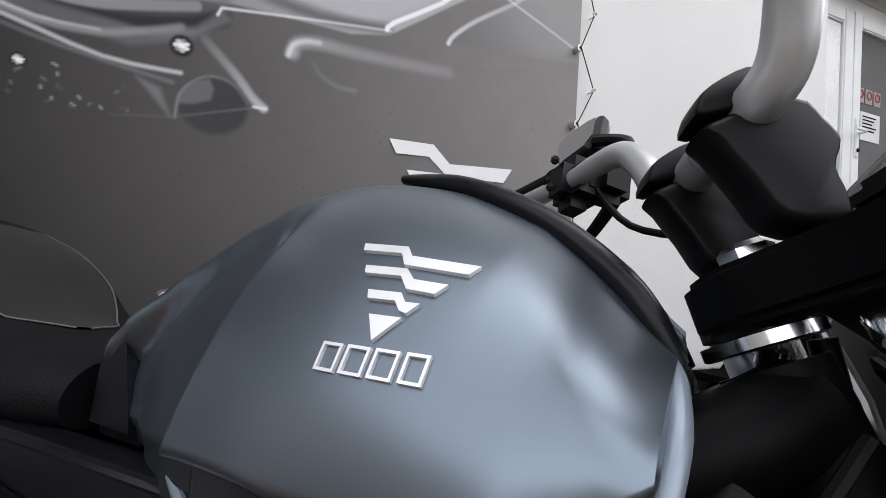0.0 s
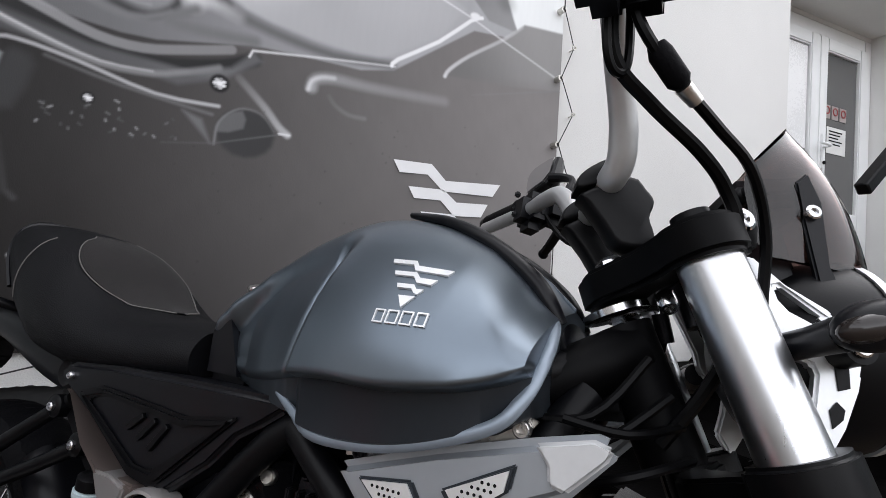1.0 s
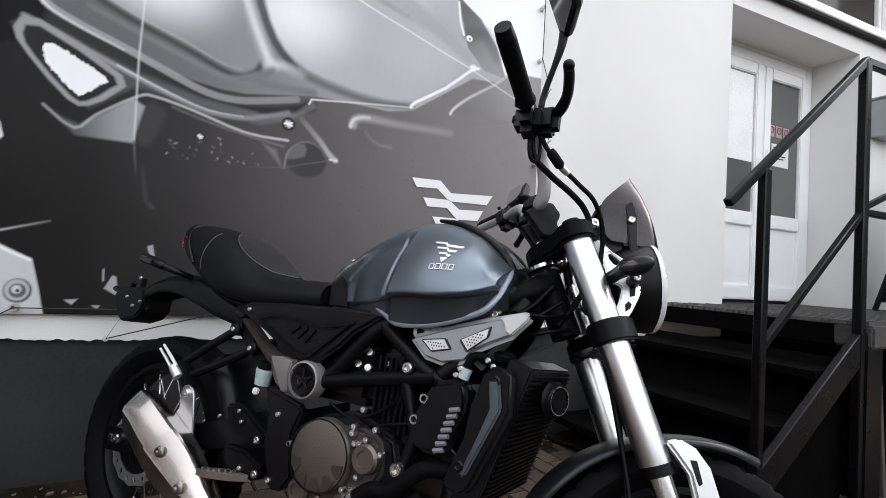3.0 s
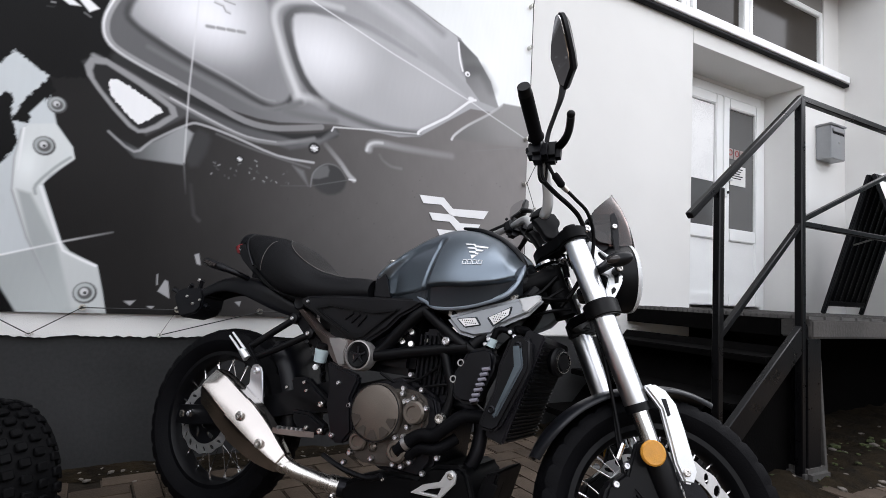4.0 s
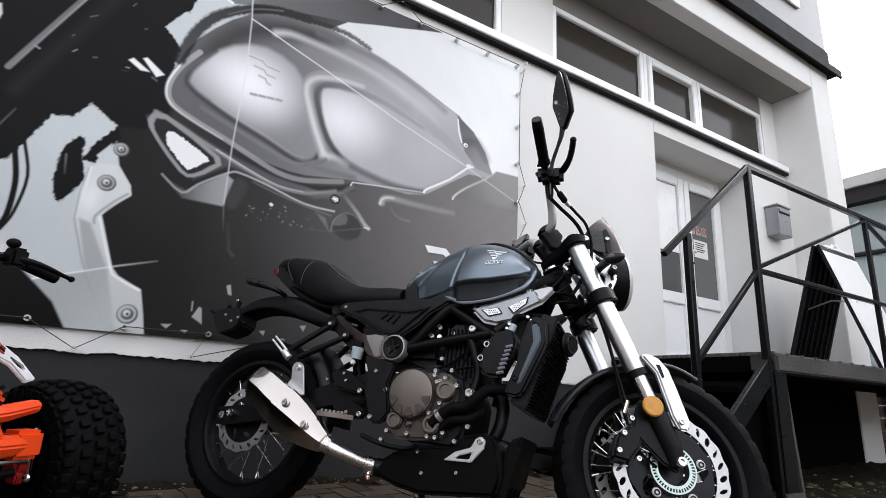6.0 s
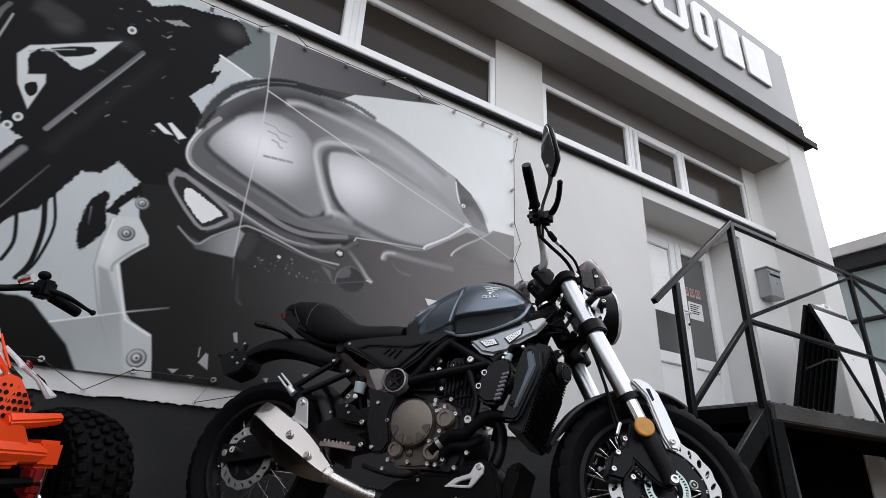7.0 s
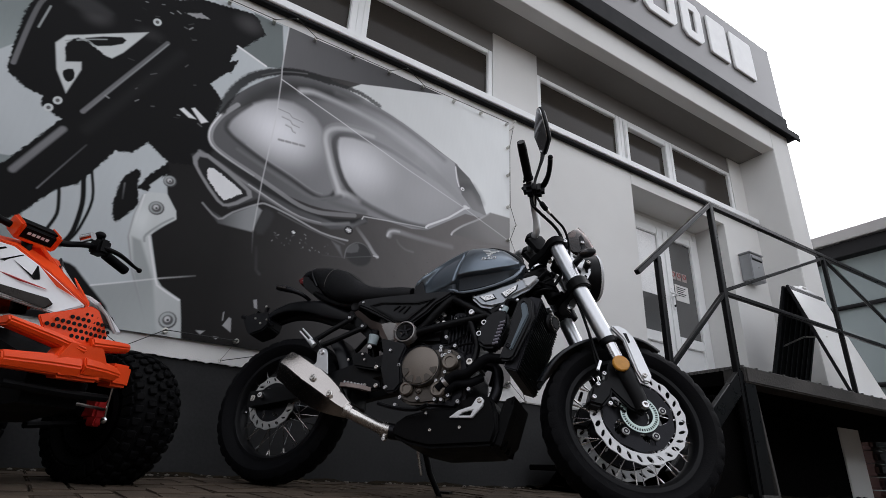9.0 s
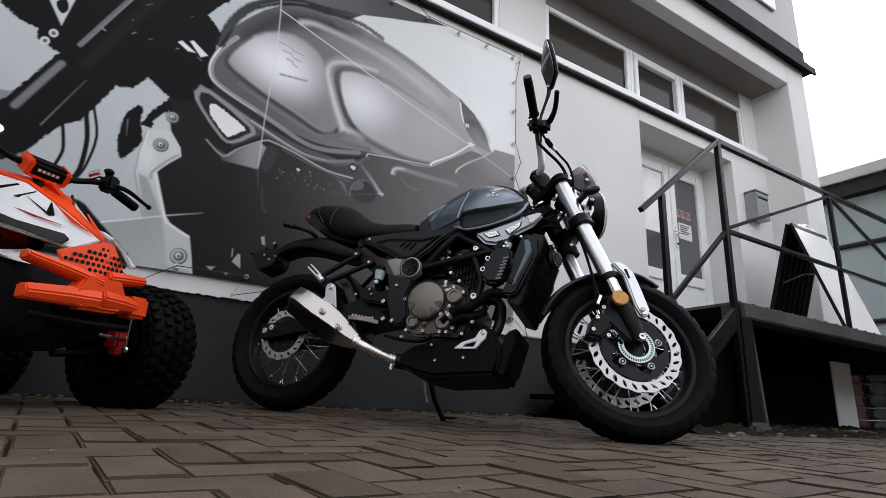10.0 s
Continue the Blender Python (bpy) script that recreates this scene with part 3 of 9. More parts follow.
def build_tank():
    """The painted shell down to its crease, and the skirt below it, darkened in colour for its dark reflection."""
    shell, skirt = [], []
    n = 132
    for i in range(n + 1):
        x0 = 0.520 + (0.980 - 0.520) * i / n
        top, wide = along(x0, TANK_TOP), along(x0, TANK_WIDE)
        zc, bot = along(x0, TANK_CREASE), along(x0, TANK_FOOT)
        half = []
        for k in range(65):
            z = zc + (top - zc) * math.cos(math.pi / 2 * k / 64)
            half.append((tank_half(x0, z, top, wide, zc), z))
        w = half[-1][0]
        cut = 0.006 + 0.016 * smooth_step(0.70, 0.76, x0)
        half += [(w - 0.0015, zc - 0.0025), (w - cut * 0.5, zc - 0.0055), (w - cut * 0.95, zc - 0.008)]
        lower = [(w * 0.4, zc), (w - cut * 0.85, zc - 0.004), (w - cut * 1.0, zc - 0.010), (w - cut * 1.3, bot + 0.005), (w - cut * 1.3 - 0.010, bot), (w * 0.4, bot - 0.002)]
        rear = 1 - smooth_step(0.56, 0.68, x0)
        for rows, sec in ((shell, half), (skirt, lower)):
            pts = [(x0 + rear * 0.15 * max(0, 0.795 - z), max(y, 0.002), z) for y, z in sec]
            rows.append([Vector((x, -y, z)) for x, y, z in pts] + [Vector((x, y, z)) for x, y, z in pts[::-1]])
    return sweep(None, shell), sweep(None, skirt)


_shell, _skirt = build_tank()
tank = bp("tank", _shell, M_PAINT, label="blue-grey satin fuel tank with creased sides", angle=45)
# Same paint as the shell; the dark ground it mirrors is put into its colour
bp("tank_skirt", _skirt, M_SHADE_AND_FRAME, tank, "tank skirt, darkened in colour for the ground it reflects", angle=45)

from mathutils.bvhtree import BVHTree  # noqa: E402

_tv = [v.co.copy() for v in tank.data.vertices]
TANK_TREE = BVHTree.FromPolygons(_tv, [list(p.vertices) for p in tank.data.polygons])


def on_tree(tree, x, z, lift=0.0, y0=-0.4):
    """The place on the right-hand surface at x, z."""
    hit, nor, _, _ = tree.ray_cast(Vector((x, y0, z)), Vector((0, 1, 0)))
    if hit is None:
        hit, nor, _, _ = tree.find_nearest(Vector((x, -0.14, z)))
    n = nor if nor.y < 0 else -nor
    return hit + n * lift


def badge(outline, tree, thick, smooth=0):
    """A thin raised shape lying on a curved surface."""
    pts = [Vector((a, b, 0)) for a, b in outline]
    if smooth:
        pts = spline(pts, smooth, True)
    own = bmesh.new()
    a = [own.verts.new(on_tree(tree, p.x, p.y, -0.001)) for p in pts]
    f = own.faces.new(a)
    b = [own.verts.new(on_tree(tree, p.x, p.y, thick)) for p in pts]
    own.faces.new(b)
    for i in range(len(a)):
        j = (i + 1) % len(a)
        own.faces.new((a[i], a[j], b[j], b[i]))
    return own


for o in ([(0.835, 0.851), (0.859, 0.851), (0.864, 0.846), (0.898, 0.844), (0.895, 0.839), (0.863, 0.841), (0.858, 0.847), (0.837, 0.847)],
          [(0.844, 0.839), (0.866, 0.839), (0.872, 0.834), (0.889, 0.833), (0.885, 0.828), (0.871, 0.829), (0.865, 0.835), (0.846, 0.835)],
          [(0.853, 0.827), (0.870, 0.827), (0.874, 0.823), (0.881, 0.823), (0.877, 0.818), (0.873, 0.819), (0.869, 0.823), (0.855, 0.823)],
          [(0.860, 0.816), (0.876, 0.816), (0.867, 0.805)]):
    bp("badge", badge([(x + 0.001, z + 0.0065) for x, z in o], TANK_TREE, 0.0022), M_BADGE, tank, "bright raised stripe badge")
for x, w in ((0.8450, 0.0105), (0.8580, 0.0115), (0.8720, 0.0115), (0.8865, 0.0105)):
    own, z, t = None, 0.7965 + 0.02 * (x - 0.845), 0.0013
    for a0, a1, c0, c1 in ((0, w, 0, t), (0, w, 0.0120 - t, 0.0120), (0, t, t, 0.0120 - t), (w - t, w, t, 0.0120 - t)):
        own = join(own, badge([(x + a0, z + c0), (x + a1, z + c0), (x + a1, z + c1), (x + a0, z + c1)], TANK_TREE, 0.002))
    bp("lettering", own, M_BADGE, tank, "bright raised plain block")
# bright strip along the lower edge of the tank, and the black front trim
for sy in (-1, 1):
    strip = [(0.705, sy * 0.122, 0.712), (0.735, sy * 0.130, 0.699), (0.779, sy * 0.143, 0.684), (0.866, sy * 0.152, 0.694), (0.950, sy * 0.150, 0.724), (0.976, sy * 0.140, 0.752),
             (0.984, sy * 0.114, 0.786), (0.981, sy * 0.084, 0.811), (0.977, sy * 0.068, 0.822)]
    bp("tank_strip", tube(strip, [0.003, 0.005, 0.0058, 0.006, 0.006, 0.0065, 0.0062, 0.006, 0.004], 10, smooth=5, flat=0.8), M_RIM_STRIP, label="light blue-grey edge strip")
    trim = [(0.775, sy * 0.020, 0.934), (0.833, sy * 0.044, 0.922), (0.876, sy * 0.054, 0.907), (0.914, sy * 0.060, 0.888), (0.949, sy * 0.061, 0.861), (0.965, sy * 0.060, 0.842), (0.980, sy * 0.058, 0.820)]
    bp("tank_trim", tube(trim, [0.004, 0.007, 0.008, 0.008, 0.009, 0.009, 0.006], 16, smooth=4, flat=1.3), M_BLACK, label="black plastic trim over the tank's front")
bp("filler_cover", skin([[(x, -0.004, z), (x, -w * 0.6, z - 0.003), (x + 0.002, -w, z - 0.020), (x + 0.002, -w * 0.9, z - 0.050)] for x, z, w in ((0.79, 0.930, 0.026), (0.86, 0.916, 0.048), (0.915, 0.893, 0.058), (0.955, 0.858, 0.058), (0.984, 0.820, 0.054))], 3, 3), M_BLACK, label="black plastic cover ahead of the filler")
bp("tank_filler", plate([(0.536, 0.700), (0.532, 0.762), (0.548, 0.788), (0.575, 0.79), (0.60, 0.73), (0.612, 0.700)], -0.078, 0.078, bev=0.010), M_BLACK, label="black cover between seat and tank")
lock = disc((0.575, -0.05, 0.815), (0, -0.3, 1), 0.012, 0.01)
bp("seat_lock", lock, M_STEEL)

# seat
SEAT = []
for x, zt, zb, w in ((0.000, 0.868, 0.850, 0.045), (0.012, 0.884, 0.835, 0.076), (0.05, 0.894, 0.812, 0.100), (0.11, 0.889, 0.758, 0.116), (0.16, 0.880, 0.722, 0.124), (0.21, 0.861, 0.698, 0.130),
                     (0.25, 0.836, 0.689, 0.132), (0.295, 0.801, 0.684, 0.132), (0.345, 0.776, 0.683, 0.127), (0.41, 0.766, 0.686, 0.118), (0.48, 0.768, 0.692, 0.108), (0.530, 0.764, 0.699, 0.096)):
    h = zt - zb
    SEAT.append([(x, -0.004, zt), (x, -w * 0.45, zt - 0.004), (x, -w * 0.78, zt - h * 0.16), (x, -w * 0.96, zt - h * 0.42), (x, -w, zt - h * 0.7), (x, -w * 0.9, zb + h * 0.05), (x, -w * 0.6, zb)])
seat = bp("seat", skin(SEAT, 4, 3), M_SEAT, label="black vinyl seat with a stitched grey panel", angle=60)
_sv = [v.co.copy() for v in seat.data.vertices]
SEAT_TREE = BVHTree.FromPolygons(_sv, [list(p.vertices) for p in seat.data.polygons])


def round_seat(x, ang, lift):
    """A place on the seat at x, at an angle from straight up about a line inside it."""
    z0 = along(x, ((0.0, 0.82), (0.10, 0.80), (0.22, 0.775), (0.30, 0.755), (0.40, 0.742), (0.55, 0.735)))
    d = Vector((0, -math.sin(ang), math.cos(ang)))
    hit, nor, _, _ = SEAT_TREE.ray_cast(Vector((x, 0, z0)) + d * 0.4, -d)
    return hit + d * lift


def seat_panel():
    own = bmesh.new()
    edge, grid = [], []
    for i in range(19):
        x = 0.170 + 0.205 * i / 18
        wide = radians(66) * max(0.12, 1 - (1 - i / 18) ** 3.2) ** 0.55 * (1 if i < 16 else 0.86 if i == 16 else 0.6 if i == 17 else 0.25)
        grid.append([own.verts.new(round_seat(x, wide * (j / 10 - 1), 0.0028)) for j in range(21)])
        edge.append((x, wide))
    for a, b in zip(grid, grid[1:]):
        for j in range(20):
            own.faces.new((a[j], a[j + 1], b[j + 1], b[j]))
    return own, edge


_pan, _edge = seat_panel()
bp("seat_panel", _pan, M_SEAT_PANEL, seat, "grey-brown suede panel", angle=80)
for sy in (-1, 1):
    bp("stitching", tube([round_seat(x, -sy * (w + 0.02), 0.0022) for x, w in _edge], 0.0011, 5, smooth=2), M_THREAD, seat)
bp("seam", tube([on_tree(SEAT_TREE, x, z, 0.0008) for x, z in ((0.137, 0.760), (0.138, 0.780), (0.140, 0.802), (0.143, 0.822), (0.147, 0.840), (0.152, 0.853), (0.158, 0.862))], 0.0011, 5, smooth=2), M_THREAD, seat)
bp("seat_strap", tube([(0.090, -0.104, 0.775), (0.048, -0.098, 0.835), (0.030, -0.070, 0.882), (0.026, 0, 0.893), (0.030, 0.070, 0.882), (0.048, 0.098, 0.835), (0.090, 0.104, 0.775)], 0.0045, 6, smooth=4), M_BLACK)

# side panel with its recess and louvres, cast arm and pivot cover (right and left)
for sy in (-1, 1):
    def yy(a, b):
        return (sy * a, sy * b) if sy > 0 else (-a, -b)
    side = bp("side_panel", plate([(0.318, 0.680), (0.343, 0.690), (0.44, 0.698), (0.545, 0.702), (0.715, 0.706), (0.722, 0.694), (0.690, 0.672), (0.660, 0.654), (0.627, 0.618), (0.570, 0.576), (0.545, 0.569), (0.505, 0.574), (0.405, 0.628), (0.351, 0.652), (0.325, 0.662)], *yy(0.080, 0.124), bev=0.007, seg=3), M_BLACK, label="black plastic side panel")
    bp("inner_rim", plate([(0.376, 0.658), (0.425, 0.672), (0.582, 0.664), (0.664, 0.678), (0.560, 0.585), (0.535, 0.579), (0.505, 0.583)], *yy(0.122, 0.131), bev=0.004, hole=[(0.400, 0.652), (0.437, 0.661), (0.583, 0.651), (0.632, 0.660), (0.545, 0.596), (0.512, 0.597)]), M_FRAME, side)
    for k in range(3):
        a = 0.489 + 0.022 * k
        bp("louvre", bar((a, sy * 0.126, 0.633 - 0.008 * k), (a + 0.024, sy * 0.126, 0.652 - 0.002 * k), 0.006, t=0.007), M_FRAME, side)
    arm_edge = [(0.290, 0.100, 0.655), (0.322, 0.108, 0.650), (0.396, 0.124, 0.597), (0.449, 0.132, 0.577), (0.530, 0.136, 0.577), (0.560, 0.136, 0.500), (0.512, 0.134, 0.497), (0.462, 0.112, 0.512), (0.416, 0.094, 0.548), (0.356, 0.088, 0.594), (0.305, 0.090, 0.634)]
    arm = bp("cast_arm", tilted(arm_edge, 0.070, sy, 0.004), M_ARM, label="grey-brown cast frame arm")
    # Paler copy of the arm's metal, painting how this facet catches the light
    bp("arm_web", tilted([(0.446, 0.131, 0.575), (0.486, 0.136, 0.579), (0.518, 0.1375, 0.572), (0.511, 0.1375, 0.540), (0.516, 0.1370, 0.506), (0.494, 0.130, 0.502)], 0.090, sy, 0.003), M_FACET, arm, "arm facet, its lit look put in as a paler colour")
    bp("subframe_plate", plate([(0.262, 0.665), (0.310, 0.652), (0.352, 0.600), (0.420, 0.545), (0.440, 0.505), (0.395, 0.520), (0.330, 0.570), (0.268, 0.625)], *yy(0.050, 0.086), bev=0.006), M_FRAME)
    bp("pivot_ring", lathe([(0, 0.042), (0.028, 0.042), (0.033, 0.040), (0.034, 0.0365), (0.026, 0.035)], (0.556, sy * 0.105, 0.538), (0, sy, 0), 36), M_FACET, arm, "silver ring")
    bp("pivot_cap", lathe([(0, 0.035), (0.028, 0.035), (0.032, 0.030), (0.028, 0.012), (0.024, 0.002)], (0.556, sy * 0.105, 0.538), (0, sy, 0), 32), M_FRAME, arm, "black pivot cap")
    for k in range(5):
        t = 2 * math.pi * k / 5 + 0.4
        bp("cap_rib", bar((0.556, sy * 0.136, 0.538), (0.556 + 0.024 * math.cos(t), sy * 0.136, 0.538 + 0.024 * math.sin(t)), 0.004, t=0.006), M_CASE, arm)
    bp("arm_cap", lathe([(0, 0.022), (0.02, 0.022), (0.024, 0.018), (0.021, 0.01), (0.021, 0.002)], (0.302, sy * 0.082, 0.669), (0, sy, 0), 24), M_FRAME, arm)
    for x, z in ((0.350, 0.673),):
        bp("screw", bolt((x, sy * 0.124, z), (0, sy, 0), 0.005, 0.006), M_BOLT, side)
    # frame tubes
    for nm, pts, r in (("frame_tube", [(0.575, 0.095, 0.535), (0.617, 0.105, 0.566), (0.682, 0.108, 0.640), (0.745, 0.10, 0.69), (0.95, 0.07, 0.765), (1.0, 0.03, 0.79)], 0.017),
                       ("frame_tube", [(0.585, 0.110, 0.540), (0.73, 0.120, 0.568), (0.870, 0.126, 0.593)], 0.015),
                       ("frame_tube", [(0.725, 0.105, 0.678), (0.795, 0.118, 0.634), (0.850, 0.124, 0.600), (0.90, 0.118, 0.580)], 0.0155),
                       ("frame_tube", [(0.803, 0.122, 0.575), (0.820, 0.120, 0.53), (0.838, 0.120, 0.477), (0.826, 0.125, 0.415)], 0.0125),
                       ("frame_tube", [(0.880, 0.122, 0.598), (0.96, 0.10, 0.68), (1.01, 0.05, 0.76)], 0.018),
                       ("subframe_tube", [(0.300, 0.085, 0.632), (0.265, 0.095, 0.604), (0.21, 0.112, 0.558), (0.156, 0.122, 0.515)], 0.0105),
                       ("subframe_tube", [(0.365, 0.085, 0.590), (0.330, 0.098, 0.566), (0.25, 0.115, 0.520), (0.175, 0.125, 0.484)], 0.0105),
                       ("subframe_tube", [(0.56, 0.09, 0.56), (0.42, 0.085, 0.655), (0.20, 0.075, 0.70), (0.05, 0.05, 0.77)], 0.012)):
        bp(nm, tube([(x, sy * y, z) for x, y, z in pts], r, 12, smooth=4), M_FRAME)
    for x, z in ((0.285, 0.620), (0.352, 0.581)):
        bp("tube_end", lathe([(0, 0.016), (0.028, 0.016), (0.031, 0.012), (0.031, 0.005)], (x, sy * 0.072, z), (0, sy, 0), 18), M_FRAME)
        bp("tube_bolt", bolt((x, sy * 0.102, z), (0, sy, 0), 0.0065, 0.006), M_BOLT)

# rear mudguard, lamp, plate holder
TAILG = [[(x, -0.004, z), (x, -w * 0.6, z - 0.006), (x, -w, z - 0.022), (x, -w * 0.98, z - d), (x, -w * 0.85, z - d * 0.9), (x, -w * 0.7, z - 0.030), (x, -0.004, z - 0.022)] for x, z, w, d in
         ((0.25, 0.688, 0.060, 0.060), (0.16, 0.722, 0.062, 0.075), (0.08, 0.742, 0.062, 0.072), (0.0, 0.750, 0.058, 0.062), (-0.08, 0.744, 0.052, 0.054), (-0.15, 0.720, 0.046, 0.050), (-0.20, 0.688, 0.040, 0.046), (-0.232, 0.664, 0.034, 0.040))]
bp("tail_cover", plate([(-0.040, 0.862), (0.008, 0.856), (0.050, 0.806), (0.100, 0.756), (0.205, 0.694), (0.262, 0.668), (0.256, 0.648), (0.145, 0.700), (0.055, 0.752), (-0.012, 0.800), (-0.034, 0.826)], -0.058, 0.058, bev=0.007), M_BLACK, label="black tail cover under the seat")
bp("seat_hump", skin([[(x, -0.003, z), (x, -w * 0.7, z - 0.004), (x, -w, z - 0.022), (x, -w * 0.9, z - h), (x, -0.003, z - h)] for x, z, w, h in ((-0.056, 0.876, 0.030, 0.022), (-0.040, 0.892, 0.048, 0.036), (-0.012, 0.900, 0.056, 0.044), (0.020, 0.898, 0.060, 0.040))], 3, 3), M_BLACK, label="black end of the seat hump", angle=60)
bp("rear_mudguard", skin(TAILG, 4, 3), M_BLACK, label="black plastic rear mudguard", angle=60)
bp("plate_holder", plate([(-0.300, 0.655), (-0.292, 0.676), (-0.262, 0.688), (-0.180, 0.694), (-0.158, 0.668), (-0.160, 0.628), (-0.180, 0.606), (-0.240, 0.586), (-0.262, 0.600)], -0.050, 0.050, bev=0.005), M_BLACK, label="black plate holder")
for x0, z0, x1, z1, r in ((-0.285, 0.668, -0.325, 0.682, 0.009), (-0.255, 0.686, -0.240, 0.706, 0.008), (-0.205, 0.690, -0.196, 0.722, 0.008), (-0.165, 0.640, -0.142, 0.630, 0.008)):
    bp("holder_lug", tube([(x0, -0.030, z0), (x1, -0.034, z1)], r, 8), M_BLACK)
for x, z in ((-0.232, 0.661), (-0.198, 0.637), (-0.168, 0.652)):
    bp("plate_bolt", bolt((x, -0.050, z), (0, -1, 0), 0.005, 0.006), M_STEEL)
bp("plate_bolt", disc((-0.200, -0.042, 0.722), (0, -1, 0), 0.006, 0.006), M_STEEL)
bp("tail_lamp", skin([[(x, -0.004, z), (x, -w, z - 0.004), (x, -w, z - h), (x, -0.004, z - h - 0.004)] for x, z, w, h in ((-0.028, 0.862, 0.052, 0.040), (-0.046, 0.858, 0.050, 0.032), (-0.062, 0.855, 0.042, 0.014))], 3, 3), M_TAIL, label="red tail lamp")
for sy in (-1, 1):
    bp("lamp_bolt", bolt((-0.026, sy * 0.052, 0.838), (0, sy, 0), 0.006, 0.006), M_CHROME)
    bp("indicator_stem", tube([(0.030, sy * 0.050, 0.738), (0.012, sy * 0.090, 0.748), (-0.030, sy * 0.108, 0.760)], [0.008, 0.009, 0.011], 10, smooth=3), M_BLACK)
    ind = bp("rear_indicator", tube([(-0.020, sy * 0.107, 0.756), (-0.034, sy * 0.110, 0.761), (-0.070, sy * 0.113, 0.769), (-0.102, sy * 0.115, 0.776), (-0.110, sy * 0.115, 0.778)], [0.010, 0.0125, 0.014, 0.0135, 0.008], 14, smooth=3), M_BLACK, label="slim black indicator")
    bp("lens", tube([(-0.050, sy * 0.122, 0.764), (-0.098, sy * 0.125, 0.775)], 0.008, 10), M_LENS, ind)



# wheels
def tyre(c, r, half, rim, n=160, groove=0.006):
    """A treaded tyre about the y axis through c."""
    prof = [(-half * 0.62, rim), (-half * 0.86, rim + (r - rim) * 0.18), (-half, rim + (r - rim) * 0.45), (-half * 0.95, rim + (r - rim) * 0.66), (-half * 0.80, r - (r - rim) * 0.15), (-half * 0.5, r - (r - rim) * 0.04), (-half * 0.17, r),
            (half * 0.17, r), (half * 0.5, r - (r - rim) * 0.04), (half * 0.80, r - (r - rim) * 0.15), (half * 0.95, rim + (r - rim) * 0.66), (half, rim + (r - rim) * 0.45), (half * 0.86, rim + (r - rim) * 0.18), (half * 0.62, rim)]
    rings = []
    for k in range(n):
        t = 2 * math.pi * k / n
        ringp = []
        for i, (y, q) in enumerate(prof):
            sh = abs(y) / half
            cut = groove if 3 <= i <= 10 and (k + int(sh * 3) + (2 if y > 0 else 0)) % 5 == 0 else groove * 0.8 if i in (5, 8) and k % 5 < 3 else 0
            ringp.append(Vector((c[0] + (q - cut) * math.sin(t), c[1] + y, c[2] + (q - cut) * math.cos(t))))
        rings.append(ringp)
    return sweep(None, rings, closed=True)


def rotor(c, r1, r0, y, th, waves=18, holes=24):
    """A wavy brake disc with slots, about the y axis."""
    own = bmesh.new()

    def loop(pts):
        vs = [own.verts.new((c[0] + a, c[1] + y, c[2] + b)) for a, b in pts]
        return [own.edges.new((vs[i], vs[(i + 1) % len(vs)])) for i in range(len(vs))]

    es = loop([((r1 - 0.004 * (0.5 + 0.5 * math.cos(waves * t))) * math.cos(t), (r1 - 0.004 * (0.5 + 0.5 * math.cos(waves * t))) * math.sin(t)) for t in (2 * math.pi * k / 108 for k in range(108))])
    es += loop([(r0 * math.cos(t), r0 * math.sin(t)) for t in (2 * math.pi * k / 48 for k in range(48))])
    rm, w = (r0 + r1) / 2, (r1 - r0) * 0.36
    for h in range(holes):
        t0 = 2 * math.pi * h / holes
        q = []
        for k in range(8):
            a = 2 * math.pi * k / 8
            u, v = w * math.cos(a), w * (0.40 if h % 3 else 0.55) * math.sin(a)
            ca, sa = math.cos(0.7), math.sin(0.7)
            u, v = u * ca - v * sa, u * sa + v * ca
            q.append(((rm + u) * math.cos(t0) - v * math.sin(t0), (rm + u) * math.sin(t0) + v * math.cos(t0)))
        es += loop(q)
    fs = [g for g in bmesh.ops.triangle_fill(own, edges=es, use_beauty=True)["geom"] if isinstance(g, bmesh.types.BMFace)]
    got = bmesh.ops.extrude_face_region(own, geom=fs)
    bmesh.ops.translate(own, vec=(0, th, 0), verts=[g for g in got["geom"] if isinstance(g, bmesh.types.BMVert)])
    return own


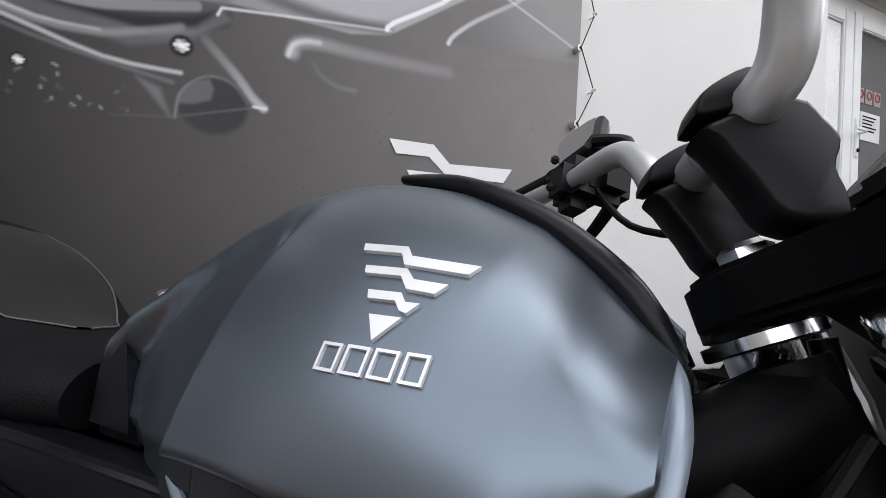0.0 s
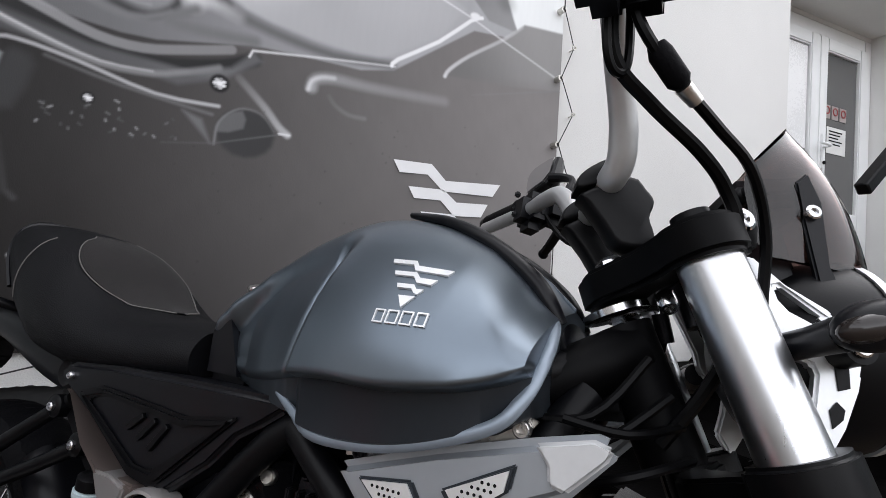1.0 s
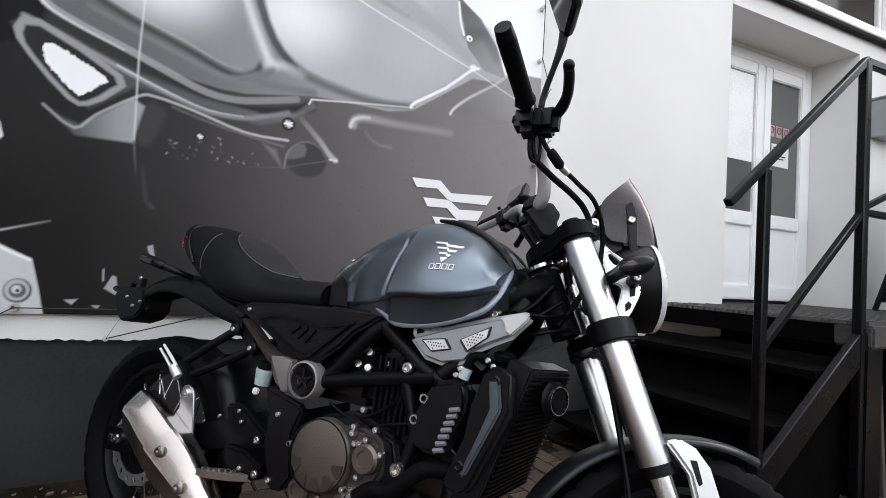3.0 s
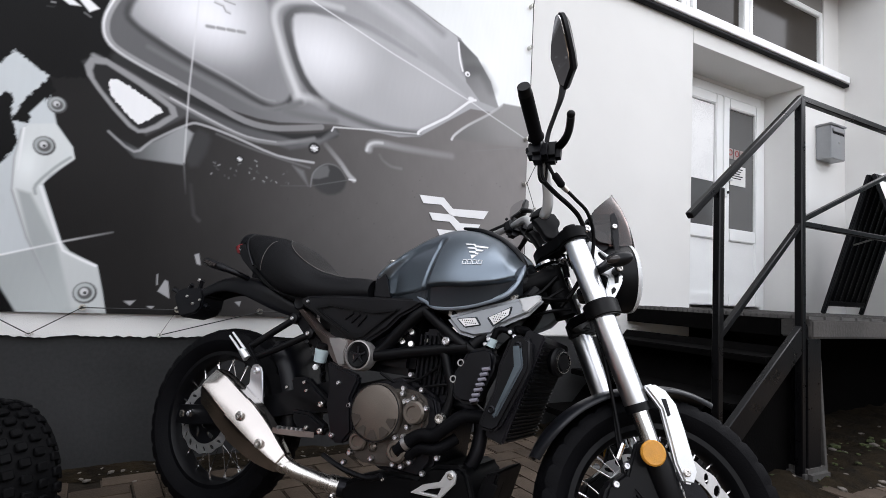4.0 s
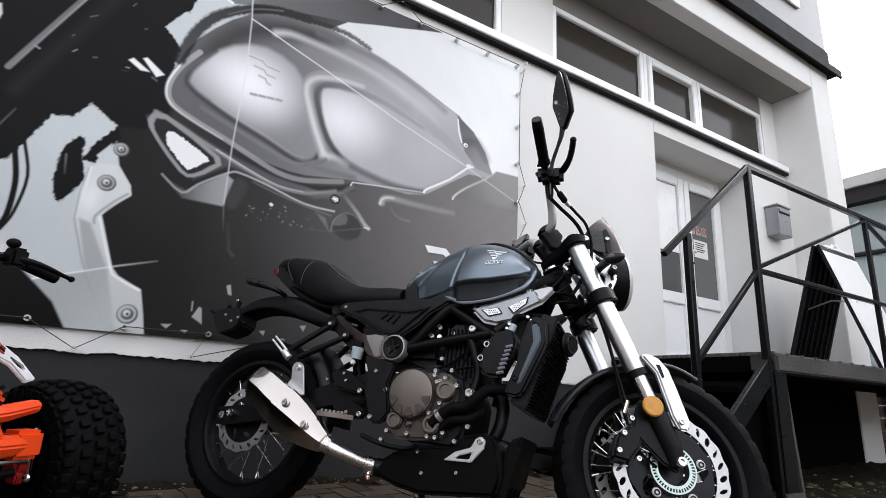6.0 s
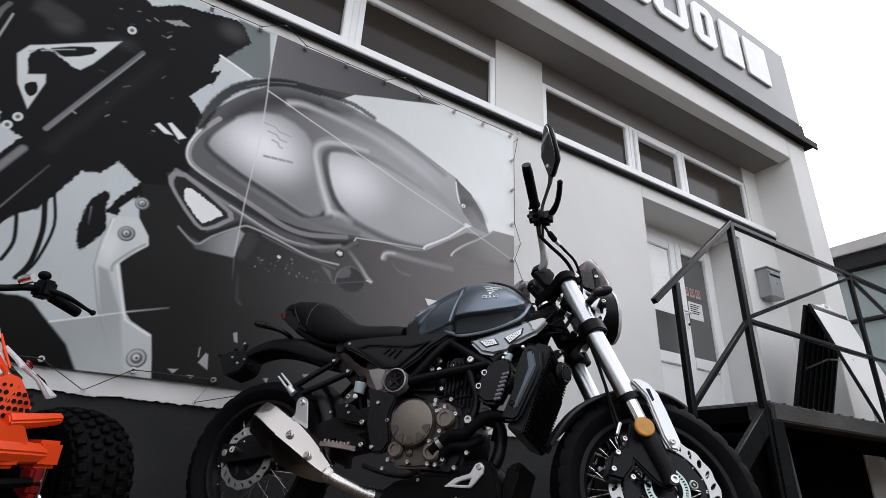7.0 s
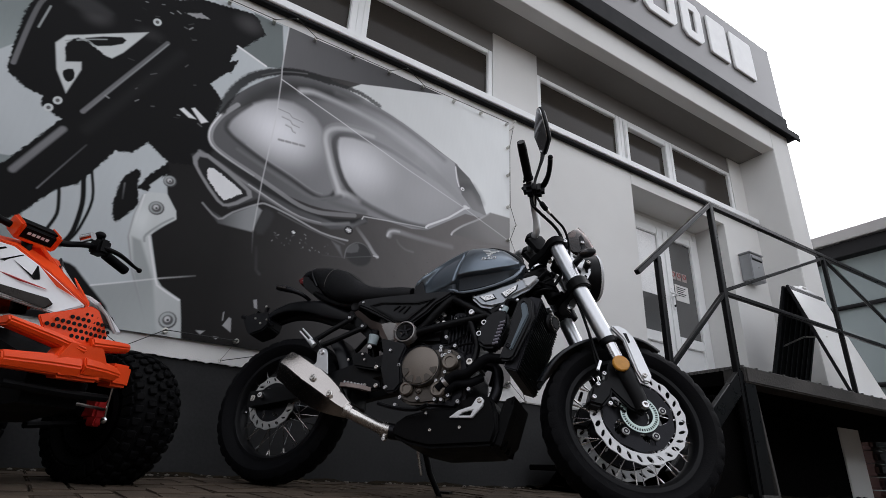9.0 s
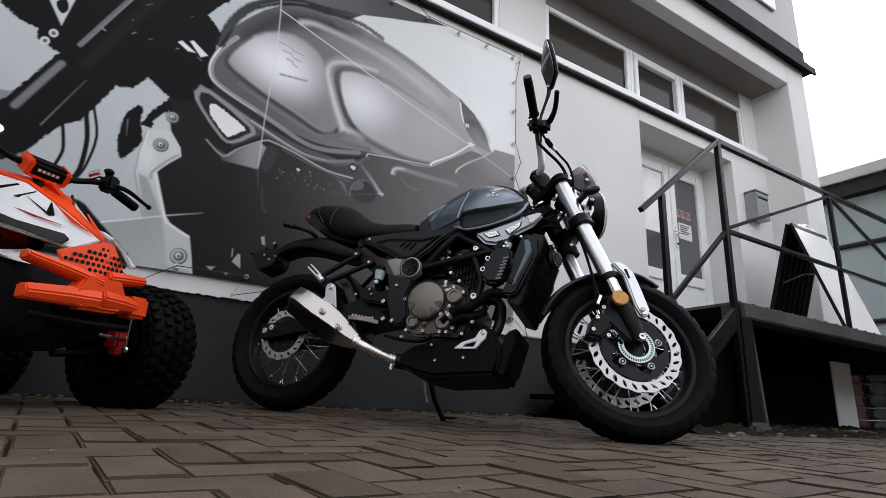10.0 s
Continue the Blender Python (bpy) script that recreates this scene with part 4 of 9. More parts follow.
def wheel(name, c, r, half, rimr, steer, label, nspoke=36):
    w = bp(name, hoop([(-half * 0.62, rimr + 0.008), (-half * 0.62, rimr - 0.012), (-half * 0.45, rimr - 0.022), (-half * 0.25, rimr - 0.026), (0, rimr - 0.028), (half * 0.25, rimr - 0.026), (half * 0.45, rimr - 0.022), (half * 0.62, rimr - 0.012), (half * 0.62, rimr + 0.008), (half * 0.5, rimr - 0.004), (0, rimr - 0.012), (-half * 0.5, rimr - 0.004)], c, (0, 1, 0), 72), M_FRAME, label=label, steer=steer)
    bp("tyre", tyre(c, r, half, rimr), M_RUBBER, w, "black block-treaded tyre", steer=steer, angle=30)
    bp("hub", lathe([(-0.065, 0.012), (-0.065, 0.034), (-0.05, 0.036), (-0.045, 0.026), (0.045, 0.026), (0.05, 0.036), (0.065, 0.034), (0.065, 0.012)], c, (0, 1, 0), 32), M_CASE, w, "dark hub", steer=steer)
    for k in range(nspoke):
        t = 2 * math.pi * k / nspoke
        s = 1 if k % 2 else -1
        d = 0.42 if (k // 2) % 2 else -0.42
        a = Vector((c[0] + 0.032 * math.sin(t + d * 2.2), c[1] + s * 0.046, c[2] + 0.032 * math.cos(t + d * 2.2)))
        b = Vector((c[0] + (rimr - 0.024) * math.sin(t), c[1] + s * 0.012, c[2] + (rimr - 0.024) * math.cos(t)))
        own = tube([a, b], 0.0016, 5)
        tube([b.lerp(a, 0.12), b], 0.0028, 6, own)
        bp("spoke", own, M_CHROME, w, steer=steer)
    return w


RW, FW = (0.005, 0.0, 0.284), (1.3235, 0.0, 0.2585)
rear = wheel("rear_wheel", RW, 0.2885, 0.060, 0.212, False, "black spoked rear wheel rim")
front = wheel("front_wheel", FW, 0.2835, 0.055, 0.213, True, "black spoked front wheel rim")
bp("brake_disc", rotor(RW, 0.106, 0.076, -0.080, 0.004, 14, 18), M_DISC, rear, "slotted steel rear brake disc")
bp("disc_carrier", rotor(RW, 0.078, 0.030, -0.078, 0.004, 6, 6), M_CASE, rear)
for sy in (-1, 1):
    fd = bp("brake_disc", rotor(FW, 0.150, 0.116, sy * 0.073, 0.0045, 18, 27), M_DISC, front, "slotted bright front brake disc", steer=True)
    bp("disc_carrier", rotor(FW, 0.112, 0.036, sy * 0.072, 0.004, 10, 5), M_CASE, front, steer=True)
    for k in range(5):
        t = 2 * math.pi * k / 5 + 0.3
        bp("disc_button", disc((FW[0] + 0.076 * math.cos(t), sy * 0.080, FW[2] + 0.076 * math.sin(t)), (0, sy, 0), 0.012, 0.006), M_DISC, front, steer=True)
        bp("button_rivet", ring((FW[0] + 0.076 * math.cos(t), sy * 0.0865, FW[2] + 0.076 * math.sin(t)), (0, sy, 0), 0.004, 0.0075, 0.002, 16), M_CASE, front, steer=True)
absr = ring((FW[0], -0.088, FW[2]), (0, 1, 0), 0.040, 0.047, 0.003, 60)
for k in range(44):
    t = 2 * math.pi * k / 44
    absr = bar((FW[0] + 0.046 * math.cos(t), -0.0865, FW[2] + 0.046 * math.sin(t)), (FW[0] + 0.056 * math.cos(t), -0.0865, FW[2] + 0.056 * math.sin(t)), 0.0028, absr, 0.0036)
ring((FW[0], -0.088, FW[2]), (0, 1, 0), 0.055, 0.059, 0.003, 60, absr)
bp("sensor_ring", absr, M_ABS, front, "slotted zinc sensor ring", steer=True)

# swingarm, hugger and shock
for sy in (-1, 1):
    bp("swingarm", sweep(None, [[Vector((x, sy * (0.095 + a), z + b)) for a, b in ((-0.018, -h), (0.018, -h), (0.018, h), (-0.018, h))] for x, z, h in ((0.52, 0.43, 0.045), (0.35, 0.385, 0.035), (0.15, 0.322, 0.028), (-0.02, 0.292, 0.03), (-0.085, 0.286, 0.028))]), M_FRAME, label="black box-section swingarm")
    bp("axle_nut", bolt((-0.020, sy * 0.113, 0.297), (0, sy, 0), 0.013, 0.02), M_CHROME)
    bp("chain_adjuster", box(-0.075, -0.055, sy * 0.105 - 0.012, sy * 0.105 + 0.012, 0.278, 0.300, 0.003), M_STEEL)
bp("hugger", skin([[(0.0 + 0.345 * math.sin(t), -0.004, 0.303 + 0.345 * math.cos(t)), (0.338 * math.sin(t), -0.07, 0.303 + 0.338 * math.cos(t)), (0.30 * math.sin(t), -0.085, 0.303 + 0.30 * math.cos(t)), (0.325 * math.sin(t), -0.06, 0.303 + 0.325 * math.cos(t)), (0.33 * math.sin(t), -0.004, 0.303 + 0.33 * math.cos(t))] for t in (0.75, 1.0, 1.3, 1.6)], 3, 3), M_BLACK, label="black hugger over the rear tyre")
sh = bp("shock_absorber", tube([(0.34, 0, 0.60), (0.40, 0, 0.38)], 0.022, 14), M_FRAME, label="black rear shock absorber")
hel = [(0.345 + 0.05 * t, 0.034 * math.cos(2 * math.pi * 7 * t), 0.58 - 0.18 * t + 0.034 * math.sin(2 * math.pi * 7 * t) * 0.2) for t in (k / 112 for k in range(113))]
bp("spring", tube(hel, 0.005, 6), M_CASE, sh)

# exhaust
MUF_LINE = ((0.094, 0.398, 0.046, 0.036), (0.102, 0.394, 0.056, 0.046), (0.20, 0.340, 0.064, 0.050), (0.28, 0.298, 0.060, 0.047), (0.345, 0.262, 0.046, 0.040), (0.395, 0.237, 0.028, 0.027), (0.418, 0.227, 0.021, 0.021))
MUF_SECTION = ((-0.75, -0.85), (0.20, -1.0), (0.36, -0.97), (0.66, -0.52), (0.96, -0.06), (0.985, 0.02), (0.96, 0.10), (0.72, 0.56), (0.46, 0.96), (0.32, 1.0), (-0.35, 0.98), (-0.9, 0.6), (-1.0, -0.2))


def muffler_ring(x, grow=0.0, lean=0.0):
    """The outline of the silencer at x along its axis; lean bows the ring along the axis."""
    z, h, w = (along(x, [(r[0], r[k]) for r in MUF_LINE]) for k in (1, 2, 3))
    out = []
    for a, b in MUF_SECTION:
        e = lean * (1 - abs(b) ** 2)
        out.append(Vector((x + 0.42 * (h + grow) * b - 0.907 * e, -0.172 - (w + grow) * a, z + 0.907 * (h + grow) * b + 0.42 * e)))
    return out


muf = bp("silencer", sweep(None, [muffler_ring(x) for x in (0.094, 0.098, 0.104, 0.14, 0.18, 0.22, 0.26, 0.30, 0.33, 0.36, 0.385, 0.405, 0.418)]), M_CAN, label="stubby brushed-steel silencer", angle=22)
_r0 = muffler_ring(0.094)
_c0 = sum(_r0, Vector()) / len(_r0)
bp("end_cap", sweep(None, [[_c0 + (p - _c0) * s + Vector((-d, 0, d * 0.45)) for p in _r0] for s, d in ((0.96, -0.002), (0.94, 0.006), (0.70, 0.008), (0.62, -0.004))]), M_CASE, muf, "dark end cap")
bp("heat_shield", sweep(None, [muffler_ring(x, g, q) for x, g, q in ((0.232, 0.0012, 0.022), (0.233, 0.0034, 0.022), (0.26, 0.0036, 0.016), (0.30, 0.0036, 0.006), (0.34, 0.0036, 0.0), (0.375, 0.0034, 0.0), (0.398, 0.0030, 0.0), (0.401, 0.001, 0.0))]), M_CAN, muf, "silver heat shield", angle=22)
for x, z in ((0.263, 0.335), (0.346, 0.277)):
    bp("shield_bolt", lathe([(0, 0.0125), (0.003, 0.0125), (0.004, 0.0095), (0.009, 0.0085), (0.009, 0.004), (0.005, 0.0035)], (x, -0.217, z), (0, -1, 0.1), 16), M_STEEL, muf)
bp("hanger", plate([(0.208, 0.455), (0.213, 0.470), (0.228, 0.475), (0.246, 0.468), (0.254, 0.455), (0.277, 0.369), (0.262, 0.326), (0.235, 0.315), (0.180, 0.345), (0.190, 0.386), (0.214, 0.418)], -0.152, -0.145, bev=0.002), M_ALU, muf, "silver hanger plate")
bp("hanger_bolt", bolt((0.231, -0.152, 0.456), (0, -1, 0), 0.010, 0.008), M_BOLT, muf)
bp("link_pipe", tube([(0.400, -0.172, 0.234), (0.435, -0.160, 0.219), (0.475, -0.130, 0.205), (0.524, -0.094, 0.191)], [0.020, 0.0195, 0.0195, 0.021], 18, smooth=5), M_STEEL, label="steel link pipe")
bp("pipe_joint", tube([(0.398, -0.173, 0.235), (0.416, -0.168, 0.227)], [0.0235, 0.0225], 18), M_STEEL)
bp("pipe_clamp", tube([(0.510, -0.104, 0.194), (0.538, -0.086, 0.189)], 0.0255, 18), M_STEEL)
bp("clamp_lug", tube([(0.524, -0.104, 0.172), (0.527, -0.107, 0.158)], 0.008, 8), M_STEEL)
bp("clamp_bolt", bolt((0.529, -0.104, 0.159), (0, -1, 0), 0.009, 0.010), M_CHROME)
bp("front_pipe", tube([(0.535, -0.088, 0.189), (0.60, -0.072, 0.186), (0.70, -0.06, 0.185)], 0.027, 16, smooth=4), M_CASE, label="dark exhaust pipe")
bp("header_pipe", tube([(0.80, -0.03, 0.45), (0.885, -0.04, 0.43), (0.90, -0.05, 0.36), (0.875, -0.055, 0.29), (0.80, -0.06, 0.22)], 0.019, 14, smooth=5), M_CASE, label="dark header pipe")
peg = bp("passenger_peg", tube([(0.184, -0.148, 0.486), (0.168, -0.149, 0.500), (0.158, -0.150, 0.508)], [0.012, 0.012, 0.010], 10), M_WHITE_ALU, label="folded silver passenger footrest")
for dx, dz in ((-0.004, -0.005), (0.006, 0.006)):
    bp("prong", tube([(0.164 + dx, -0.149, 0.504 + dz), (0.136 + dx, -0.152, 0.528 + dz), (0.110 + dx, -0.156, 0.550 + dz)], [0.0048, 0.0042, 0.0032], 8), M_WHITE_ALU, peg)
bp("peg_bracket", plate([(0.150, 0.520), (0.168, 0.528), (0.196, 0.500), (0.228, 0.470), (0.215, 0.450), (0.186, 0.466), (0.165, 0.488)], -0.142, -0.118, bev=0.005), M_FRAME, label="black footrest bracket")

# engine
eng = bp("crankcase", plate([(0.575, 0.330), (0.600, 0.285), (0.66, 0.262), (0.78, 0.258), (0.81, 0.30), (0.82, 0.40), (0.80, 0.46), (0.70, 0.50), (0.60, 0.47)], -0.125, 0.125, bev=0.012, seg=3), M_CASE, label="dark engine crankcase")
bp("case_cover", plate([(0.568, 0.364), (0.573, 0.300), (0.613, 0.271), (0.711, 0.277), (0.764, 0.297), (0.763, 0.350), (0.786, 0.395), (0.774, 0.452), (0.715, 0.470), (0.58, 0.440)], -0.134, -0.105, bev=0.008, smooth=2), M_POCKET, eng, "dark bronze engine side cover")
bp("clutch_cover", lathe([(0, 0.074), (0.020, 0.074), (0.027, 0.069), (0.030, 0.056), (0.032, 0.002)], (0.645, -0.127, 0.401), (0, -1, 0), 48), M_BRONZE, eng, "round bronze-grey clutch cover")
for t0, t1 in ((3.30, 3.85), (3.97, 4.42), (4.54, 5.02), (5.14, 5.62), (5.74, 6.2)):
    o = [(0.645 + r * math.cos(t), 0.401 + r * math.sin(t)) for r, t in ((0.065, t0), (0.067, (t0 + t1) / 2), (0.065, t1), (0.042, t1 - 0.12), (0.042, t0 + 0.12))]
    # Flat darker plates paint the shade of the cover's recessed pockets
    bp("pocket_shade", plate(o, -0.1592, -0.150, bev=0.0006), M_POCKET, eng, "flat dark plate painting a pocket's shade")
bp("cover_seam", ring((0.645, -0.1545, 0.401), (0, -1, 0), 0.0705, 0.0725, 0.003, 48), M_CASE, eng)
for x, z, r, h in ((0.752, 0.416, 0.030, 0.030), (0.720, 0.318, 0.028, 0.032), (0.600, 0.322, 0.026, 0.024), (0.645, 0.316, 0.011, 0.022)):
    bp("small_cover", lathe([(0, r), (h - 0.006, r), (h, r - 0.005), (h, r * 0.55), (h - 0.004, r * 0.5), (h - 0.004, 0.001)], (x, -0.125, z), (0, -1, 0), 28), M_BRONZE, eng, "round bronze-grey cover")
for x, z in ((0.713, 0.471), (0.712, 0.458), (0.721, 0.439), (0.732, 0.441), (0.764, 0.474), (0.746, 0.452), (0.783, 0.431), (0.708, 0.349), (0.730, 0.354), (0.737, 0.379), (0.711, 0.285), (0.757, 0.299), (0.735, 0.284), (0.647, 0.287), (0.582, 0.290), (0.558, 0.406), (0.728, 0.507), (0.828, 0.321), (0.794, 0.279), (0.568, 0.264), (0.518, 0.324)):
    bp("cover_bolt", bolt((x, -0.136, z), (0, -1, 0), 0.0072, 0.012), M_BOLT, eng)
cylb = bp("cylinder", plate([(0.715, 0.450), (0.712, 0.56), (0.72, 0.632), (0.800, 0.636), (0.822, 0.55), (0.822, 0.45), (0.80, 0.43)], -0.085, 0.085, bev=0.01), M_CASE, label="dark finned cylinder and head")
for k in range(8):
    x = 0.718 + k * 0.0135
    bp("fin", box(x, x + 0.005, -0.098, -0.080, 0.455 + 0.002 * k, 0.615, 0.0015), M_CASE, cylb)
for x, z in ((0.735, 0.60), (0.785, 0.60), (0.75, 0.575)):
    bp("head_bolt", bolt((x, -0.086, z), (0, -1, 0), 0.007, 0.008), M_STEEL, cylb)
bp("frame_bolt", bolt((0.825, -0.138, 0.413), (0, -1, 0), 0.014, 0.016), M_STEEL)
bp("frame_bolt", bolt((0.812, -0.136, 0.602), (0, -1, 0), 0.011, 0.010), M_BOLT)
bp("hose", tube([(0.720, -0.145, 0.318), (0.745, -0.150, 0.342), (0.778, -0.150, 0.366), (0.815, -0.148, 0.372), (0.848, -0.146, 0.400), (0.885, -0.14, 0.428), (0.94, -0.12, 0.43)], 0.0165, 12, smooth=5), M_RUBBER, label="thick black coolant hose")
bp("hose", tube([(0.748, -0.140, 0.310), (0.778, -0.142, 0.335), (0.822, -0.14, 0.340), (0.86, -0.11, 0.37)], 0.014, 12, smooth=5), M_RUBBER, label="black coolant hose")
bp("hose_clip", tube([(0.740, -0.149, 0.338), (0.750, -0.150, 0.346)], 0.0185, 12), M_BOLT)
# throttle body and wiring behind the frame
tb = bp("throttle_body", lathe([(0, 0.026), (0.05, 0.028), (0.06, 0.022)], (0.64, -0.055, 0.60), (0.5, -0.2, 0.1), 20), M_CASE, label="throttle body with bright fittings")
for x, y, z in ((0.662, -0.085, 0.588), (0.690, -0.088, 0.584), (0.668, -0.086, 0.614), (0.686, -0.084, 0.616)):
    bp("fitting", disc((x, y, z), (0.2, -1, 0.2), 0.009, 0.012), M_STEEL, tb)
bp("airbox", box(0.40, 0.70, -0.085, 0.085, 0.50, 0.69, 0.02), M_BLACK, label="black airbox under the seat")
for pts in ([(0.70, -0.11, 0.47), (0.74, -0.12, 0.475), (0.80, -0.12, 0.49), (0.86, -0.11, 0.50)], [(0.62, -0.11, 0.50), (0.68, -0.115, 0.48), (0.74, -0.11, 0.50), (0.80, -0.10, 0.55)], [(0.78, -0.12, 0.62), (0.80, -0.125, 0.56), (0.79, -0.12, 0.50)]):
    bp("cable", tube(pts, 0.004, 6, smooth=4), M_CABLE)

# rider footrest, heel plate, rear master cylinder
heel = bp("heel_plate", plate([(0.466, 0.512), (0.494, 0.504), (0.572, 0.486), (0.578, 0.474), (0.562, 0.425), (0.580, 0.340), (0.558, 0.308), (0.523, 0.306), (0.487, 0.395), (0.486, 0.455)], -0.148, -0.122, bev=0.006), M_BLACK, label="black heel plate")
for x, z in ((0.519, 0.459), (0.525, 0.324)):
    bp("plate_screw", bolt((x, -0.148, z), (0, -1, 0), 0.006, 0.007), M_BOLT, heel)
bp("bracket", plate([(0.352, 0.452), (0.405, 0.462), (0.452, 0.432), (0.492, 0.408), (0.488, 0.386), (0.440, 0.392), (0.375, 0.402)], -0.146, -0.116, bev=0.007), M_FRAME)
bp("bracket", plate([(0.375, 0.368), (0.440, 0.368), (0.498, 0.342), (0.496, 0.318), (0.440, 0.312), (0.395, 0.328)], -0.150, -0.118, bev=0.007), M_FRAME)
for x, z, r in ((0.474, 0.396, 0.008), (0.485, 0.328, 0.008), (0.408, 0.446, 0.005), (0.420, 0.425, 0.005), (0.352, 0.425, 0.005), (0.440, 0.330, 0.006)):
    bp("bracket_bolt", bolt((x, -0.149, z), (0, -1, 0), r, 0.007), M_STEEL)
pegm = sweep(None, [[Vector((x + dx, -0.150 - y, 0.314 + dz + 0.01 * y)) for dx, dz in ((-0.013, -0.006), (0.013, -0.006), (0.013, 0.008), (-0.013, 0.008))] for x, y in ((0.455, 0.0), (0.43, 0.03), (0.385, 0.055))])
fp = bp("footrest", pegm, M_ARM, label="serrated silver footrest")
for k in range(6):
    f = k / 5
    bp("tooth", box(0.436 - 0.05 * f, 0.442 - 0.05 * f, -0.174 - 0.034 * f, -0.160 - 0.034 * f, 0.320, 0.329, 0.001), M_ALU, fp)
bp("brake_pedal", tube([(0.50, -0.14, 0.27), (0.58, -0.155, 0.25), (0.66, -0.165, 0.245), (0.70, -0.175, 0.26)], 0.007, 8, smooth=4), M_FRAME, label="black brake pedal")
bp("reservoir", lathe([(0, 0.018), (0.026, 0.020), (0.030, 0.021), (0.036, 0.021), (0.038, 0.014)], (0.409, -0.100, 0.505), (0.15, -0.1, 1), 18), M_FLUID, label="pale brake fluid reservoir")
bp("reservoir_cap", lathe([(0, 0.019), (0.014, 0.019), (0.017, 0.014)], (0.415, -0.104, 0.543), (0.15, -0.1, 1), 18), M_FRAME)
bp("connector", box(0.402, 0.416, -0.122, -0.108, 0.482, 0.497, 0.003), M_PVC)

# radiator and its covers
rad = bp("radiator", finish(box(-0.024, 0.024, -0.15, 0.15, -0.135, 0.135, 0.004), Matrix.Translation((1.006, 0, 0.515)) @ Matrix.Rotation(radians(17), 4, "Y")), M_CASE, label="black radiator with fine fins")
for k in range(26):
    z = -0.125 + k * 0.0098
    bp("radiator_fin", finish(box(0.0245, 0.030, -0.140, 0.140, z, z + 0.0028), Matrix.Translation((1.006, 0, 0.515)) @ Matrix.Rotation(radians(17), 4, "Y")), M_FRAME, rad)
for sy in (-1, 1):
    cov = bp("radiator_cover", plate([(0.990, 0.628), (1.020, 0.636), (1.042, 0.624), (1.046, 0.560), (1.030, 0.520), (0.985, 0.415), (0.968, 0.405), (0.934, 0.410), (0.936, 0.43), (0.962, 0.500), (0.968, 0.56)], sy * 0.148, sy * 0.178, bev=0.008, seg=3), M_BLACK, label="black radiator side cover")
    # Blue-grey base colour paints the sheen on the black cover's facet
    bp("cover_ridge", plate([(1.000, 0.610), (1.020, 0.612), (1.030, 0.562), (1.012, 0.520), (0.978, 0.440), (0.966, 0.44), (0.995, 0.52), (1.008, 0.56)], sy * 0.177, sy * 0.186, bev=0.004), M_RIDGE, cov, "ridge with a bluish sheen put into its colour")
    for x, z in ((1.012, 0.608), (0.964, 0.456)):
        bp("cover_bolt", lathe([(0, 0.0095), (0.005, 0.0095), (0.007, 0.0065), (0.005, 0.0045), (0.005, 0.001)], (x, sy * 0.178, z), (0, sy, 0), 18), M_CASE, cov)
exp_ = bp("expansion_tank", plate([(0.882, 0.585), (0.930, 0.600), (0.950, 0.590), (0.958, 0.555), (0.915, 0.458), (0.870, 0.458), (0.848, 0.480), (0.852, 0.525)], -0.165, -0.105, bev=0.010, seg=3), M_BLACK, label="black coolant tank cover")
for k in range(7):
    z, x = 0.545 - k * 0.0125, 0.936 - k * 0.0036
    bp("rib", tube([(x - 0.008, -0.170, z - 0.002), (x + 0.011, -0.170, z + 0.003)], 0.0046, 8), M_RIB, exp_, "grey rib")
for x, z in ((0.867, 0.553), (0.852, 0.512)):
    bp("clip", ring((x, -0.156, z), (0, -1, 0), 0.006, 0.009, 0.004, 16), M_BOLT, exp_)
bp("filler_neck", tube([(0.930, -0.135, 0.600), (0.936, -0.135, 0.620)], 0.0115, 14), M_FLUID, label="white filler neck")
bp("neck_hose", tube([(0.936, -0.135, 0.622), (0.945, -0.135, 0.642), (0.965, -0.13, 0.645), (0.985, -0.125, 0.632)], 0.008, 10, smooth=4), M_RUBBER)
for x, z in ((0.925, 0.618), (0.918, 0.605), (0.978, 0.64), (0.99, 0.63)):
    bp("hose_clip", disc((x, -0.140, z), (0.2, -1, 0), 0.0055, 0.008), M_BOLT)
bp("radiator_cap", lathe([(0, 0.020), (0.010, 0.021), (0.014, 0.015)], (1.0, -0.115, 0.645), (0.1, -0.2, 1), 16), M_FRAME)
bp("horn", lathe([(0, 0.034), (0.012, 0.036), (0.017, 0.032), (0.019, 0.022), (0.026, 0.019), (0.026, 0.003)], (1.075, -0.05, 0.585), (0.9, -0.42, 0), 32), M_FRAME, label="round black horn")
bp("horn_ring", ring((1.093, -0.058, 0.585), (0.9, -0.42, 0), 0.025, 0.0265, 0.006, 36), M_STEEL)
